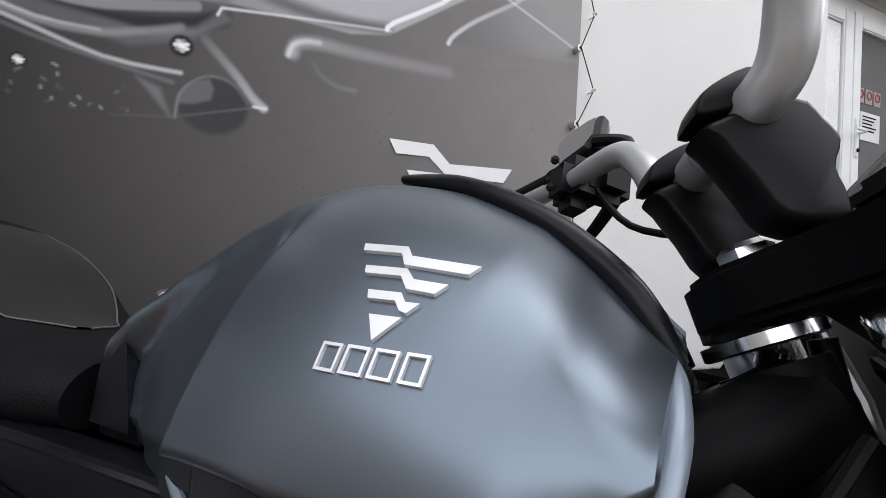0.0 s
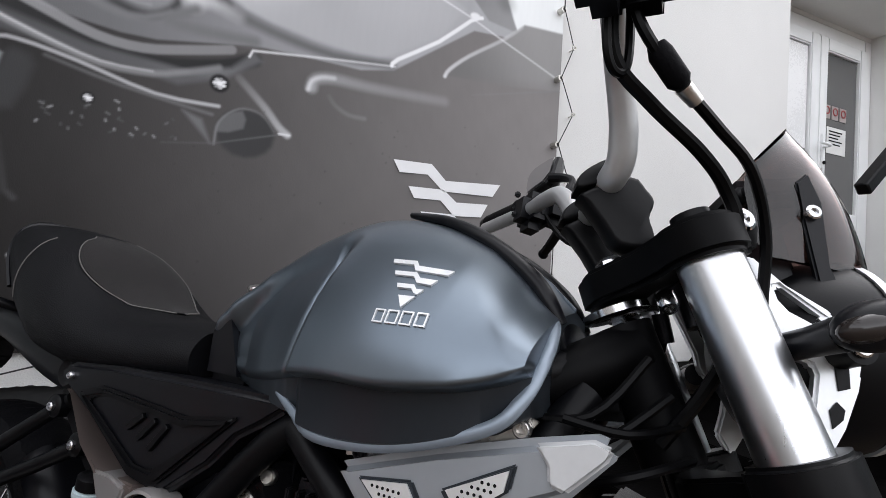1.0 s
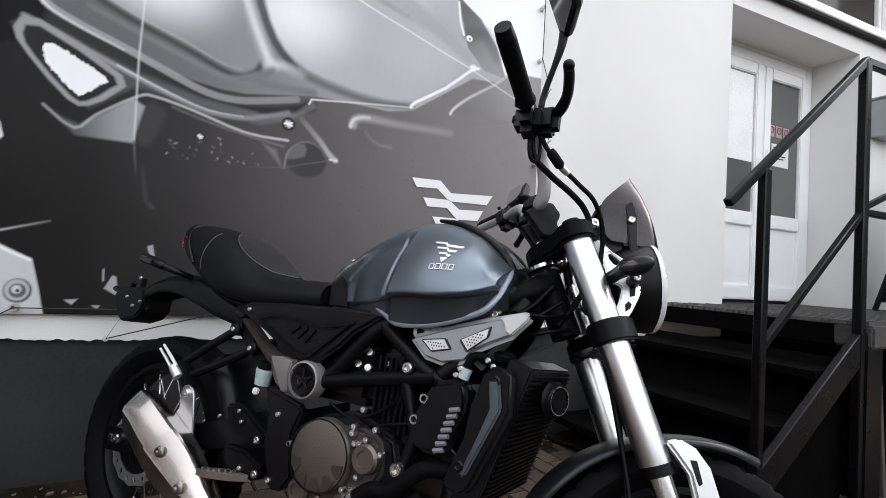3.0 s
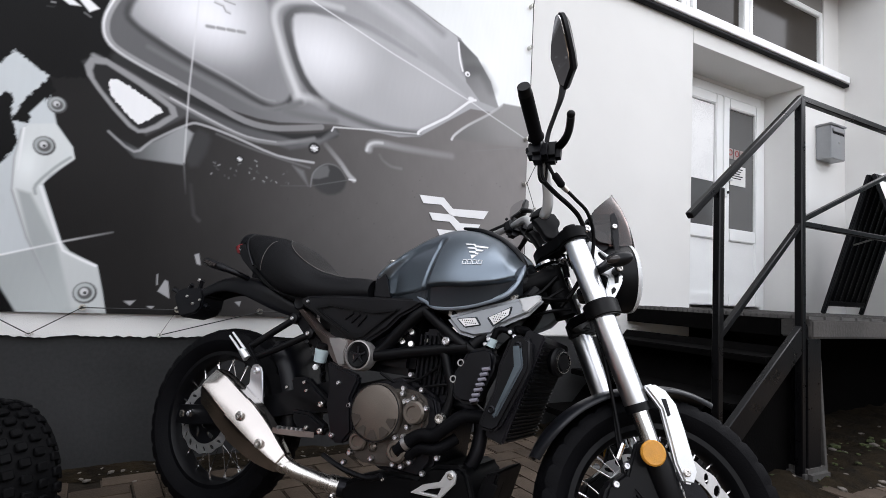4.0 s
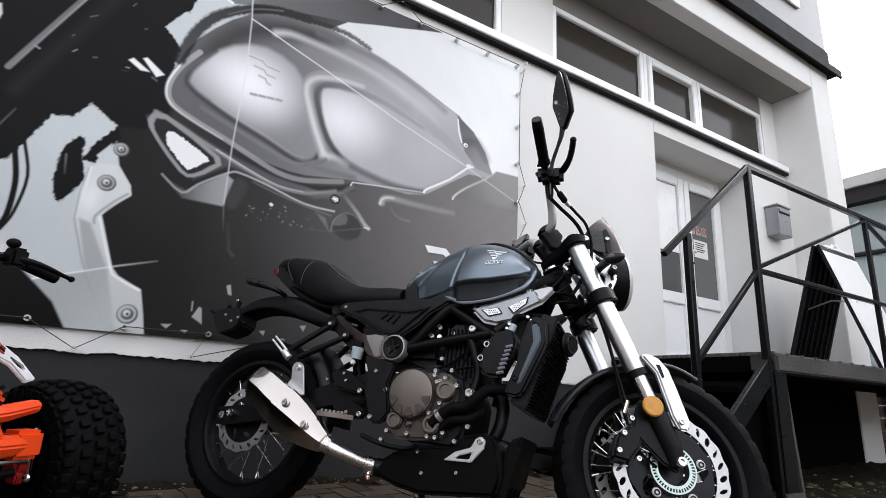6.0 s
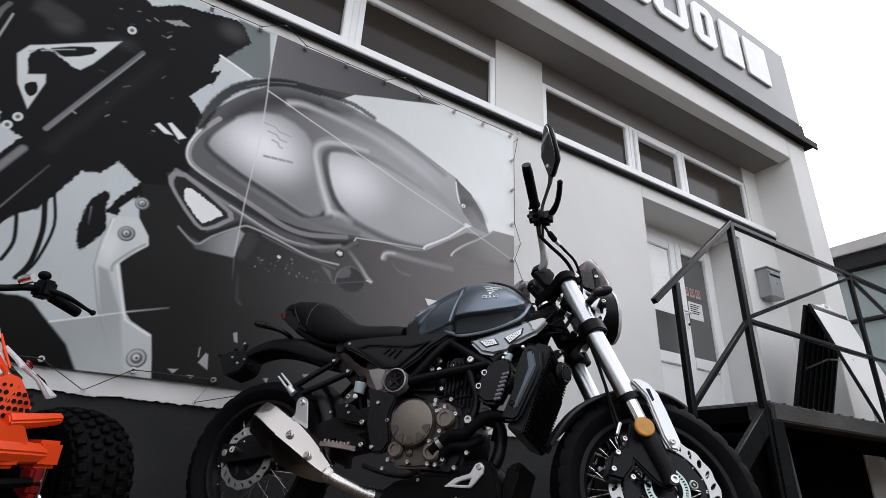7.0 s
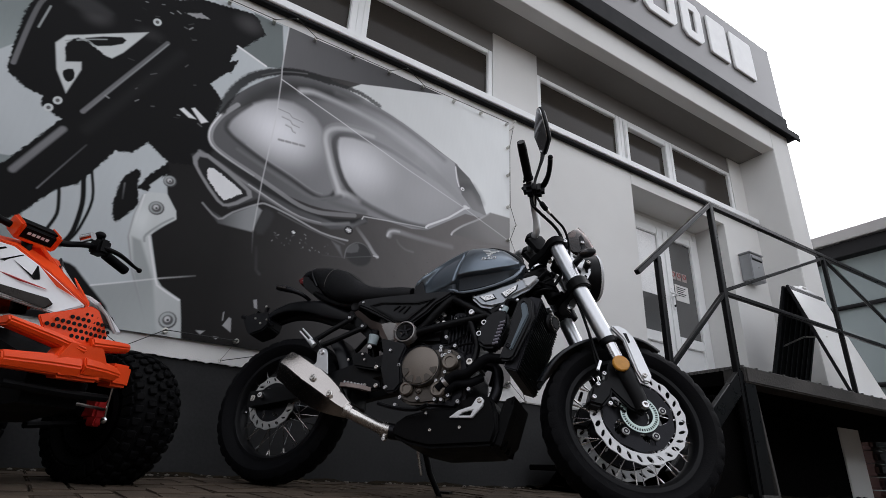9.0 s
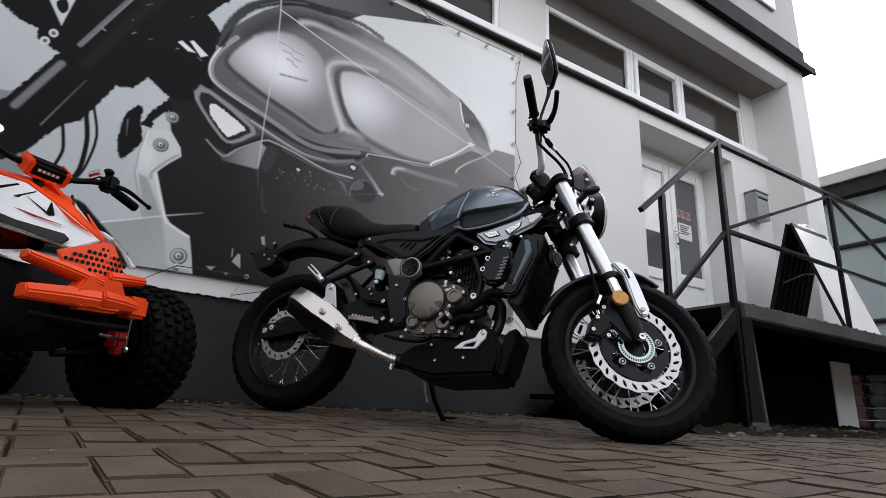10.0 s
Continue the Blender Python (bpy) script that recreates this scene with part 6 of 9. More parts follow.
        rings.append(side + [Vector((p.x, -p.y, p.z)) for p in side[::-1]])
    bp("mirror_shell", finish(sweep(None, rings), mm), M_BLACK, mi, "black mirror shell", steer=True, angle=30)
    glass_edge = [(0.012 + a * 0.92, b * 0.86) for a, b in leaf]
    bp("mirror_face", finish(plate(glass_edge + [(a, -b) for a, b in glass_edge[::-1]], 0.0045, 0.0065, plane="xy"), mm), M_MIRROR, mi, "mirror glass", steer=True)
# cables from the bar to the head
for k, pts in enumerate(([(0.945, -0.21, 1.05), (0.955, -0.192, 0.995), (0.990, -0.176, 0.968), (1.040, -0.150, 0.947), (1.072, -0.125, 0.930), (1.088, -0.11, 0.895), (1.10, -0.06, 0.80), (1.06, -0.03, 0.72)],
                         [(0.958, -0.21, 1.06), (0.968, -0.21, 1.016), (1.000, -0.195, 0.984), (1.046, -0.166, 0.963), (1.086, -0.14, 0.943), (1.112, -0.11, 0.900), (1.118, -0.09, 0.84), (1.12, -0.08, 0.74), (1.16, -0.085, 0.60), (1.19, -0.09, 0.48), (1.20, -0.11, 0.405)],
                         [(0.940, -0.215, 1.05), (0.945, -0.206, 0.998), (0.953, -0.197, 0.980), (0.963, -0.190, 0.983), (0.966, -0.192, 1.0), (0.962, -0.20, 1.05)],
                         [(0.945, 0.21, 1.05), (0.99, 0.19, 0.99), (1.06, 0.12, 0.95), (1.09, 0.06, 0.86), (1.06, 0.03, 0.75)],
                         [(1.12, -0.07, 0.72), (1.17, -0.07, 0.60), (1.195, -0.065, 0.48), (1.205, -0.08, 0.40), (1.23, -0.09, 0.30), (1.28, -0.09, 0.255)])):
    bp("cable", tube(pts, 0.0062 if k < 1 else 0.0048 if k < 2 else 0.0038, 8, smooth=6), M_CABLE, steer=True)
adj = bp("cable_adjuster", tube([(0.983, -0.203, 1.003), (0.988, -0.200, 0.997), (1.006, -0.191, 0.981), (1.010, -0.189, 0.978)], [0.007, 0.0098, 0.0098, 0.006], 12), M_RUBBER, label="black rubber cable boot", steer=True)
bp("ferrule", tube([(1.010, -0.189, 0.978), (1.024, -0.180, 0.972)], [0.0072, 0.0062], 10), M_STEEL, adj, "bare metal ferrule", steer=True)
for pts in ([(1.06, -0.05, 0.80), (1.02, -0.08, 0.745), (0.96, -0.085, 0.735), (0.90, -0.08, 0.74)], [(1.08, -0.05, 0.77), (1.03, -0.09, 0.725), (0.97, -0.09, 0.715), (0.93, -0.07, 0.73)], [(1.10, -0.04, 0.72), (1.06, -0.09, 0.705), (1.02, -0.085, 0.69)], [(1.09, -0.03, 0.745), (1.05, -0.085, 0.735), (1.0, -0.10, 0.74)]):
    bp("cable", tube(pts, 0.0042, 7, smooth=5), M_CABLE)
for k in range(9):
    bp("frame_mark", finish(box(0, 0.0042, -0.0006, 0, 0, 0.006), Matrix.Translation((0.950 + 0.0068 * k, -0.0506, 0.757 + 0.0050 * k))), M_PVC)

# ---- the printed banner on the wall ----
BAN_Y, BAN_X0, BAN_XM, BAN_X1, BAN_Z0, BAN_Z1 = 1.386, -2.7, -1.46, 1.612, 0.600, 2.585
NX, NZ = 821, 531
PX, PZ = np.meshgrid(np.linspace(BAN_XM, BAN_X1, NX), np.linspace(BAN_Z0, BAN_Z1, NZ))
PRINT = np.zeros((NZ, NX, 3))


def ease(a, b, v):
    t = np.clip((v - a) / (b - a), 0, 1)
    return t * t * (3 - 2 * t)


def wobble(x, z, size):
    """Uneven detail of the print, about -1 to 1."""
    x, z = x / size, z / size
    return 0.5 * np.sin(1.9 * x + 1.3 * np.sin(1.1 * z + 0.7)) * np.cos(2.3 * z + 1.7 * np.sin(0.9 * x)) + 0.3 * np.sin(4.7 * x - 2.9 * z + 2.0 * np.sin(1.7 * z)) + 0.2 * np.sin(9.1 * x + 7.3 * z + 1.5 * np.sin(3.3 * x))


def ground_tone(x, z):
    """The dark field of the print, lighter towards its right-hand edge, where the vinyl's sheen is painted in too."""
    v = np.interp(x, (-1.46, -0.6, -0.2, 0.1, 0.4, 0.7, 1.0, 1.3, 1.62), (0.011, 0.011, 0.017, 0.036, 0.075, 0.119, 0.163, 0.206, 0.252))
    v = v * (0.78 + 0.22 * ease(0.65, 1.25, z)) * (1 + 0.03 * wobble(x, z, 0.11))
    return v[..., None] * np.array((1.0, 0.942, 0.928))


# tones: from, to, where it starts, where it ends, soft spots (x, z, radius x, radius z, amount), tint
TONES = {
    "pale": (0.50, 0.58, (-0.9, 0.9), (-0.5, 1.5), (), (0.94, 1.0, 1.03)),
    "slate": (0.26, 0.19, (-1.3, 1.8), (-1.0, 2.6), ((-1.25, 1.65, 0.35, 0.4, 0.12),), (0.88, 1.0, 1.0)),
    "white": (0.68, 0.86, (0.5, 2.4), (1.5, 1.9), (), (0.98, 1.0, 1.0)),
    "mid": (0.15, 0.070, (-0.3, 2.3), (0.9, 2.5), (), (1.0, 0.985, 1.02)),
    "black": (0.004, 0.007, (-1.2, 1.4), (-0.3, 2.4), ((-0.33, 2.48, 0.12, 0.10, 0.05), (-1.02, 2.14, 0.10, 0.09, 0.05), (-0.78, 2.15, 0.10, 0.06, 0.02)), (1.0, 0.97, 1.0)),
    "tank": (0.12, 0.40, (-0.2, 1.6), (1.2, 1.8), ((0.75, 2.05, 0.55, 0.22, 0.10),), (0.985, 0.985, 1.02)),
    "panel": (0.17, 0.25, (-0.2, 1.6), (0.3, 1.7), ((-0.08, 1.86, 0.40, 0.30, 0.62), (0.02, 1.74, 0.25, 0.22, 0.14)), (0.985, 0.985, 1.02)),
    "knee": (0.42, 0.42, (0.35, 1.9), (1.1, 1.7), ((0.44, 1.80, 0.34, 0.26, 0.36), (0.95, 1.75, 0.30, 0.2, 0.05)), (0.985, 0.985, 1.015)),
    "lid": (0.016, 0.035, (-0.3, 2.0), (0.5, 2.3), (), (1, 1, 1.02)),
    "band": (0.06, 0.12, (-0.4, 1.55), (0.5, 1.4), ((-0.34, 1.50, 0.12, 0.08, 0.14), (0.36, 1.40, 0.16, 0.05, 0.10)), (0.985, 0.985, 1.02)),
    "line": (0.55, 0.50, (-0.4, 1.6), (0.8, 1.4), (), (1, 1, 1)),
    "faint": (0.19, 0.24, (-0.3, 1.3), (1.0, 1.4), (), (0.985, 0.985, 1.02)),
    "bright": (0.82, 0.82, (0, 0), (1, 1), (), (0.985, 0.985, 1.0)),
    "guard": (0.62, 0.50, (-0.55, 1.25), (-0.4, 0.65), ((-0.58, 1.12, 0.06, 0.12, 0.12),), (0.96, 1.0, 1.0)),
    "guardlow": (0.36, 0.44, (-0.55, 0.85), (-0.35, 0.63), (), (0.94, 1.0, 1.0)),
    "bolt": (0.12, 0.12, (0, 0), (1, 1), (), (1, 1, 1)),
    "wing": (0.030, 0.30, (-0.33, 1.24), (-0.08, 1.26), (), (0.97, 1, 1.02)),
    "soft": (0.045, 0.13, (-0.2, 1.2), (1.5, 1.6), (), (1, 0.97, 0.97)),
    "deep": (0.020, 0.07, (-0.2, 1.0), (1.2, 1.4), (), (1, 0.98, 1)),
    "cap": (0.13, 0.30, (1.15, 2.0), (1.40, 1.75), (), (0.99, 0.99, 1)),
    "block": (0.16, 0.30, (1.15, 1.48), (1.50, 1.75), (), (1, 0.98, 0.97)),
}


def tone_of(tone, x, z):
    if tone == "base":
        return ground_tone(x, z)
    c0, c1, p0, p1, spots, tint = TONES[tone]
    d = np.array(p1) - np.array(p0)
    v = c0 + (c1 - c0) * ease(0, 1, ((x - p0[0]) * d[0] + (z - p0[1]) * d[1]) / (d @ d))
    for sx, sz, rx, rz, amount in spots:
        v = v + amount * (1 - ease(0, 1, np.hypot((x - sx) / rx, (z - sz) / rz)))
    return v[..., None] * np.array(tint)


def near_line(P, x, z, closed):
    """Distance to a chain of points, and how far along it the nearest place lies, 0 to 1."""
    best, where = np.full(x.shape, 9.0), np.zeros(x.shape)
    n = len(P) if closed else len(P) - 1
    for i in range(n):
        a, b = P[i], P[(i + 1) % len(P)]
        d = b - a
        t = np.clip(((x - a[0]) * d[0] + (z - a[1]) * d[1]) / max(d @ d, 1e-12), 0, 1)
        q = np.hypot(x - a[0] - t * d[0], z - a[1] - t * d[1])
        closer = q < best
        best, where = np.where(closer, q, best), np.where(closer, (i + t) / n, where)
    return best, where


def region(P, margin):
    lo, hi = P.min(0) - margin, P.max(0) + margin
    i0, i1 = np.searchsorted(PX[0], (lo[0], hi[0]))
    j0, j1 = np.searchsorted(PZ[:, 0], (lo[1], hi[1]))
    return slice(max(j0 - 1, 0), j1 + 1), slice(max(i0 - 1, 0), i1 + 1)


def lay(win, tone, cover):
    x, z = PX[win], PZ[win]
    ink = tone_of(tone, x, z) if isinstance(tone, str) else np.ones(x.shape + (3,)) * tone
    PRINT[win] += (ink - PRINT[win]) * np.clip(cover, 0, 1)[..., None]


def shape(outline, tone, smooth=0, feather=0.009, rough=0.0, alpha=1.0):
    """A printed area with soft edges; rough makes its outline uneven."""
    P = np.array([(p[0], p[1]) for p in (spline([(a, b, 0) for a, b in outline], smooth, True) if smooth else outline)], float)
    win = region(P, feather + rough)
    x, z = PX[win], PZ[win]
    if not x.size:
        return
    d, _ = near_line(P, x, z, True)
    inside = np.zeros(x.shape, bool)
    for (ax, az), (bx, bz) in zip(P, np.roll(P, -1, 0)):
        if az != bz:
            inside ^= ((az > z) != (bz > z)) & (x < (bx - ax) * (z - az) / (bz - az) + ax)
    d = np.where(inside, -d, d) + rough * wobble(x, z, 0.016)
    lay(win, tone, alpha * ease(feather / 2, -feather / 2, d) if feather else alpha * (d < 0))


def stroke(pts, w, tone, smooth=0, feather=0.007, fade=(1.0, 1.0), rough=0.0):
    """A printed line w wide, whose strength runs from fade[0] to fade[1]."""
    feather = max(feather, 0.0075)
    P = np.array([(p[0], p[1]) for p in (spline([(a, b, 0) for a, b in pts], smooth) if smooth else pts)], float)
    win = region(P, w / 2 + feather + rough)
    x, z = PX[win], PZ[win]
    if not x.size:
        return
    d, t = near_line(P, x, z, False)
    d = d + rough * wobble(x, z, 0.016)
    lay(win, tone, (fade[0] + (fade[1] - fade[0]) * t) * ease(w / 2 + feather / 2, w / 2 - feather / 2, d))


def dot(x, z, rx, rz, tone, feather=0.005):
    shape([(x + rx * math.cos(k * math.pi / 8), z + rz * math.sin(k * math.pi / 8)) for k in range(16)], tone, feather=feather)


def grey(v, warm=0.0):
    return np.array((v * (1 + warm), v, v * (1.02 - warm)))


PRINT[:] = ground_tone(PX, PZ)
# grounds
shape([(-2.7, 0.60), (-0.30, 0.60), (-0.40, 1.0), (-0.10, 2.20), (-0.10, 2.585), (-2.7, 2.585)], "pale")
shape([(-2.7, 1.50), (-1.31, 1.765), (-1.27, 1.82), (-1.27, 2.14), (-1.04, 2.41), (-1.07, 2.54), (-1.10, 2.60), (-2.7, 2.60)], "slate")
shape([(-2.7, 0.58), (-0.98, 0.58), (-1.02, 1.10), (-1.12, 1.27), (-2.7, 1.05)], "slate")
shape([(-0.697, 0.770), (-0.337, 0.893), (-0.30, 0.58), (-0.64, 0.58)], "guardlow")
shape([(-0.795, 0.849), (-0.732, 0.798), (-0.560, 0.590), (-0.90, 0.57), (-0.95, 0.83), (-0.86, 0.85)], "black", 2, 0.012)
shape([(-0.105, 2.60), (1.06, 2.60), (0.435, 2.397), (0.137, 2.331), (-0.102, 2.272)], "mid")
shape([(0.40, 2.39), (1.06, 2.60), (1.63, 2.60), (1.63, 1.78), (1.413, 1.725), (1.155, 2.06), (0.72, 2.22), (0.30, 2.30)], "white")
shape([(-0.321, 2.579), (-0.145, 2.575), (-0.090, 2.270), (-0.184, 2.233), (-0.361, 2.293), (-0.236, 2.452)], "slate")
# engine side in the dark
shape([(-0.549, 1.445), (-0.407, 1.60), (-0.34, 1.62), (0.27, 1.475), (0.52, 1.50), (0.95, 1.52), (1.14, 1.51), (1.63, 1.57), (1.63, 0.58), (-0.288, 0.58), (-0.339, 0.775), (-0.432, 0.825), (-0.455, 0.854), (-0.528, 1.06), (-0.447, 1.164), (-0.451, 1.205), (-0.506, 1.282)], "base", feather=0.010)
# fork, lamp and bars as black forms
shape([(-1.45, 0.93), (-1.28, 1.02), (-1.128, 1.253), (-1.007, 1.512), (-1.097, 1.553), (-1.101, 1.600), (-1.172, 1.616), (-1.246, 1.663), (-1.260, 1.689), (-1.273, 1.819), (-1.284, 2.013), (-1.268, 2.138), (-1.179, 2.276), (-1.016, 2.427), (-1.060, 2.508),
       (-1.031, 2.560), (-0.80, 2.50), (-0.72, 2.43), (-0.602, 2.514), (-0.42, 2.55), (-0.319, 2.569), (-0.284, 2.545), (-0.228, 2.457), (-0.377, 2.220), (-0.380, 2.092), (-0.436, 2.004), (-0.367, 1.898), (-0.389, 1.734), (-0.389, 1.66), (-0.36, 1.60), (-0.40, 1.48), (-0.541, 1.450),
       (-0.646, 1.526), (-0.701, 1.445), (-0.767, 1.431), (-0.822, 1.301), (-0.86, 1.22), (-0.93, 1.17), (-1.02, 1.02), (-1.20, 0.86)], "black", rough=0.006)
stroke([(-1.246, 1.72), (-1.250, 1.943), (-1.246, 2.081), (-1.230, 2.139)], 0.020, "faint", 3, 0.008, (0.9, 0.5))
stroke([(-1.215, 1.95), (-1.205, 2.09)], 0.008, "guardlow", 0, 0.006)
shape([(-1.150, 2.150), (-1.118, 2.240), (-0.966, 2.184), (-1.020, 2.139)], grey(0.035), 2, 0.05)
shape([(-1.134, 1.899), (-1.106, 1.962), (-1.05, 1.995), (-0.792, 2.158), (-0.867, 1.979), (-0.903, 1.923), (-0.98, 1.925), (-1.012, 1.965), (-1.060, 1.972), (-1.094, 1.917), (-1.072, 1.815), (-1.013, 1.843), (-1.002, 1.800), (-1.025, 1.651), (-1.091, 1.758)], "guard", 0, 0.010)
shape([(-1.034, 1.984), (-0.892, 2.068), (-0.880, 2.030), (-0.975, 1.962)], "black", 2, 0.008)
stroke([(-1.10, 1.93), (-1.05, 1.965), (-0.95, 2.02)], 0.006, "guardlow", 2)
shape([(-1.066, 1.765), (-1.033, 1.790), (-1.016, 1.743), (-1.033, 1.712), (-1.056, 1.730)], "black", 2, 0.006)
shape([(-1.09, 1.93), (-1.045, 1.968), (-0.95, 1.935), (-0.90, 1.885), (-1.0, 1.850), (-1.08, 1.850)], "black", 2, 0.008, 0.004)
stroke([(-1.06, 1.955), (-1.02, 1.975), (-0.985, 1.955)], 0.006, "guardlow", 2)
stroke([(-0.939, 1.584), (-0.695, 2.136)], 0.022, "faint", 0, 0.010, (1.0, 0.7))
stroke([(-0.925, 1.60), (-0.690, 2.13)], 0.006, "guardlow", 0, 0.006, (0.2, 0.8))
stroke([(-1.10, 1.21), (-0.986, 1.464)], 0.030, "faint", 0, 0.016)
stroke([(-0.997, 1.151), (-0.882, 1.419)], 0.006, "faint", 0, 0.006, (0.9, 0.3))
stroke([(-0.90, 1.50), (-0.62, 2.10)], 0.05, grey(0.012), 0, 0.05)
for x, z, r in ((-0.769, 2.241, 0.020), (-1.044, 1.601, 0.018), (-1.066, 1.551, 0.018)):
    dot(x, z, r, r * 1.2, "guard")
    dot(x, z, r * 0.45, r * 0.55, "bolt")
random.seed(3)
for k in range(46):
    x, z = random.uniform(-0.90, -0.30), random.uniform(1.70, 2.50)
    a, n = random.uniform(-0.6, 1.2), random.uniform(0.006, 0.030)
    if x + 0.30 * (z - 1.7) < -0.36:
        stroke([(x, z), (x + n * math.cos(a), z + n * math.sin(a))], random.uniform(0.003, 0.007), grey(random.choice((0.02, 0.05, 0.12, 0.30))), 0, 0.005)
shape([(-0.557, 1.767), (-0.540, 1.783), (-0.47, 1.74), (-0.505, 1.735)], "bright")
shape([(-0.505, 1.795), (-0.49, 1.805), (-0.412, 1.747), (-0.442, 1.725)], "bright")
shape([(-0.447, 1.985), (-0.380, 2.088), (-0.366, 2.099), (-0.361, 2.293), (-0.184, 2.233), (-0.24, 2.15), (-0.318, 2.020), (-0.367, 1.905)], "pale", rough=0.004)
shape([(-0.40, 2.16), (-0.34, 2.20), (-0.36, 2.10), (-0.40, 2.09)], "black", rough=0.006)
shape([(-0.66, 2.37), (-0.58, 2.415), (-0.535, 2.40), (-0.60, 2.37)], grey(0.30), 0, 0.008, 0.005)
# hoses, caliper
for pts, w in (([(-0.860, 1.30), (-0.850, 1.254), (-0.823, 1.132), (-0.823, 0.991), (-0.85, 0.92)], 0.020), ([(-0.835, 1.33), (-0.829, 1.299), (-0.791, 1.160), (-0.804, 1.013), (-0.83, 0.94)], 0.012), ([(-0.925, 1.18), (-0.914, 1.141), (-0.899, 1.057), (-0.915, 0.98)], 0.014)):
    stroke(pts, w, "black", 4)
shape([(-0.690, 1.088), (-0.711, 1.165), (-0.704, 1.302), (-0.657, 1.374), (-0.637, 1.344), (-0.638, 1.284), (-0.611, 1.195), (-0.644, 1.129), (-0.668, 1.089)], "black", 2, rough=0.005)
shape([(-0.640, 1.27), (-0.604, 1.355), (-0.541, 1.450), (-0.520, 1.40), (-0.562, 1.330), (-0.590, 1.27)], "black", 0, rough=0.005)
stroke([(-0.690, 1.28), (-0.680, 1.20)], 0.006, "faint", 0, 0.005, (0.8, 0.2))
shape([(-0.590, 1.305), (-0.548, 1.37), (-0.545, 1.315), (-0.575, 1.285)], "pale")
# fork guard of the print
GUARD = [(-0.612, 1.029), (-0.614, 1.141), (-0.603, 1.248), (-0.585, 1.268), (-0.511, 1.284), (-0.451, 1.205), (-0.440, 1.164), (-0.512, 1.090), (-0.528, 1.057), (-0.455, 0.854), (-0.426, 0.820), (-0.339, 0.778), (-0.293, 0.58), (-0.414, 0.58), (-0.557, 0.867)]
shape([(x - 0.004, z - 0.006) for x, z in GUARD], grey(0.30), 0, 0.012)
shape(GUARD, "guard", 0, 0.008)
shape([(-0.600, 1.03), (-0.560, 1.02), (-0.470, 0.845), (-0.40, 0.60), (-0.44, 0.60), (-0.552, 0.86)], "guardlow", 0, 0.018)
stroke([(-0.546, 1.020), (-0.547, 1.053), (-0.497, 1.122), (-0.454, 1.166)], 0.010, "guardlow", 3, 0.008)
stroke([(-0.533, 1.048), (-0.461, 0.853), (-0.433, 0.816), (-0.345, 0.775)], 0.009, "bright", 2, 0.007, (0.7, 0.9))
stroke([(-0.598, 1.25), (-0.603, 1.10)], 0.006, "bright", 0, 0.006, (0.8, 0.3))
for x, z, r in ((-0.535, 1.196, 0.034), (-0.369, 0.674, 0.038), (-0.510, 1.353, 0.030)):
    dot(x, z, r, r * 1.05, grey(0.07), 0.008)
    dot(x - 0.002, z + 0.002, r * 0.86, r * 0.90, "guardlow", 0.008)
    dot(x, z, r * 0.60, r * 0.62, grey(0.10), 0.008)
    dot(x - 0.003, z + 0.004, r * 0.34, r * 0.36, grey(0.55), 0.008)
    dot(x, z, r * 0.15, r * 0.16, grey(0.06), 0.004)
stroke([(-0.697, 0.770), (-0.445, 0.859), (-0.300, 0.905)], 0.006, "bright", 0, 0.005, (0.9, 0.15))
# tank: body, lid, left panel, rim and grooves
shape([(-0.389, 1.659), (-0.389, 1.734), (-0.343, 1.912), (-0.246, 2.064), (-0.095, 2.216), (0.108, 2.290), (0.310, 2.303), (0.530, 2.266), (0.761, 2.208), (1.007, 2.108), (1.155, 2.055), (1.298, 1.924), (1.385, 1.781), (1.420, 1.70), (1.234, 1.70), (0.948, 1.500),
       (0.737, 1.480), (0.515, 1.480), (0.271, 1.440), (0.112, 1.450), (-0.077, 1.490), (-0.229, 1.551), (-0.344, 1.605)], "tank", 2, 0.010)
shape([(-0.30, 1.90), (-0.16, 2.13), (0.10, 2.26), (0.40, 2.27), (0.30, 2.20), (0.02, 2.12), (-0.12, 2.03), (-0.24, 1.88)], grey(0.055), 2, 0.10)
stroke([(0.25, 2.25), (0.55, 2.235), (0.80, 2.17), (1.05, 2.06)], 0.035, grey(0.15), 3, 0.05, (0.8, 0.5))
stroke([(0.034, 2.160), (0.107, 2.185), (0.226, 2.182), (0.455, 2.160), (0.678, 2.110), (0.915, 2.020), (1.015, 1.95)], 0.030, grey(0.58), 3, 0.045, (0.95, 0.15))
stroke([(0.20, 2.12), (0.50, 2.10), (0.80, 2.00)], 0.06, grey(0.22), 3, 0.08, (0.6, 0.3))
shape([(-0.316, 1.751), (-0.275, 1.880), (-0.150, 2.010), (0.000, 2.060), (0.150, 2.010), (0.215, 1.900), (0.262, 1.726), (0.325, 1.575), (0.245, 1.520), (0.053, 1.580), (-0.101, 1.636), (-0.218, 1.691)], "panel", 2, 0.035)
stroke([(-0.225, 1.95), (-0.300, 1.830), (-0.322, 1.753), (-0.287, 1.712), (-0.214, 1.672), (-0.097, 1.620), (0.055, 1.566), (0.186, 1.512), (0.250, 1.502), (0.300, 1.530), (0.325, 1.575)], 0.022, grey(0.045), 3, 0.022, (0.75, 0.9))
stroke([(-0.200, 1.690), (-0.090, 1.640), (0.060, 1.588), (0.190, 1.535), (0.250, 1.530)], 0.008, grey(0.40), 3, 0.012, (0.7, 0.3))
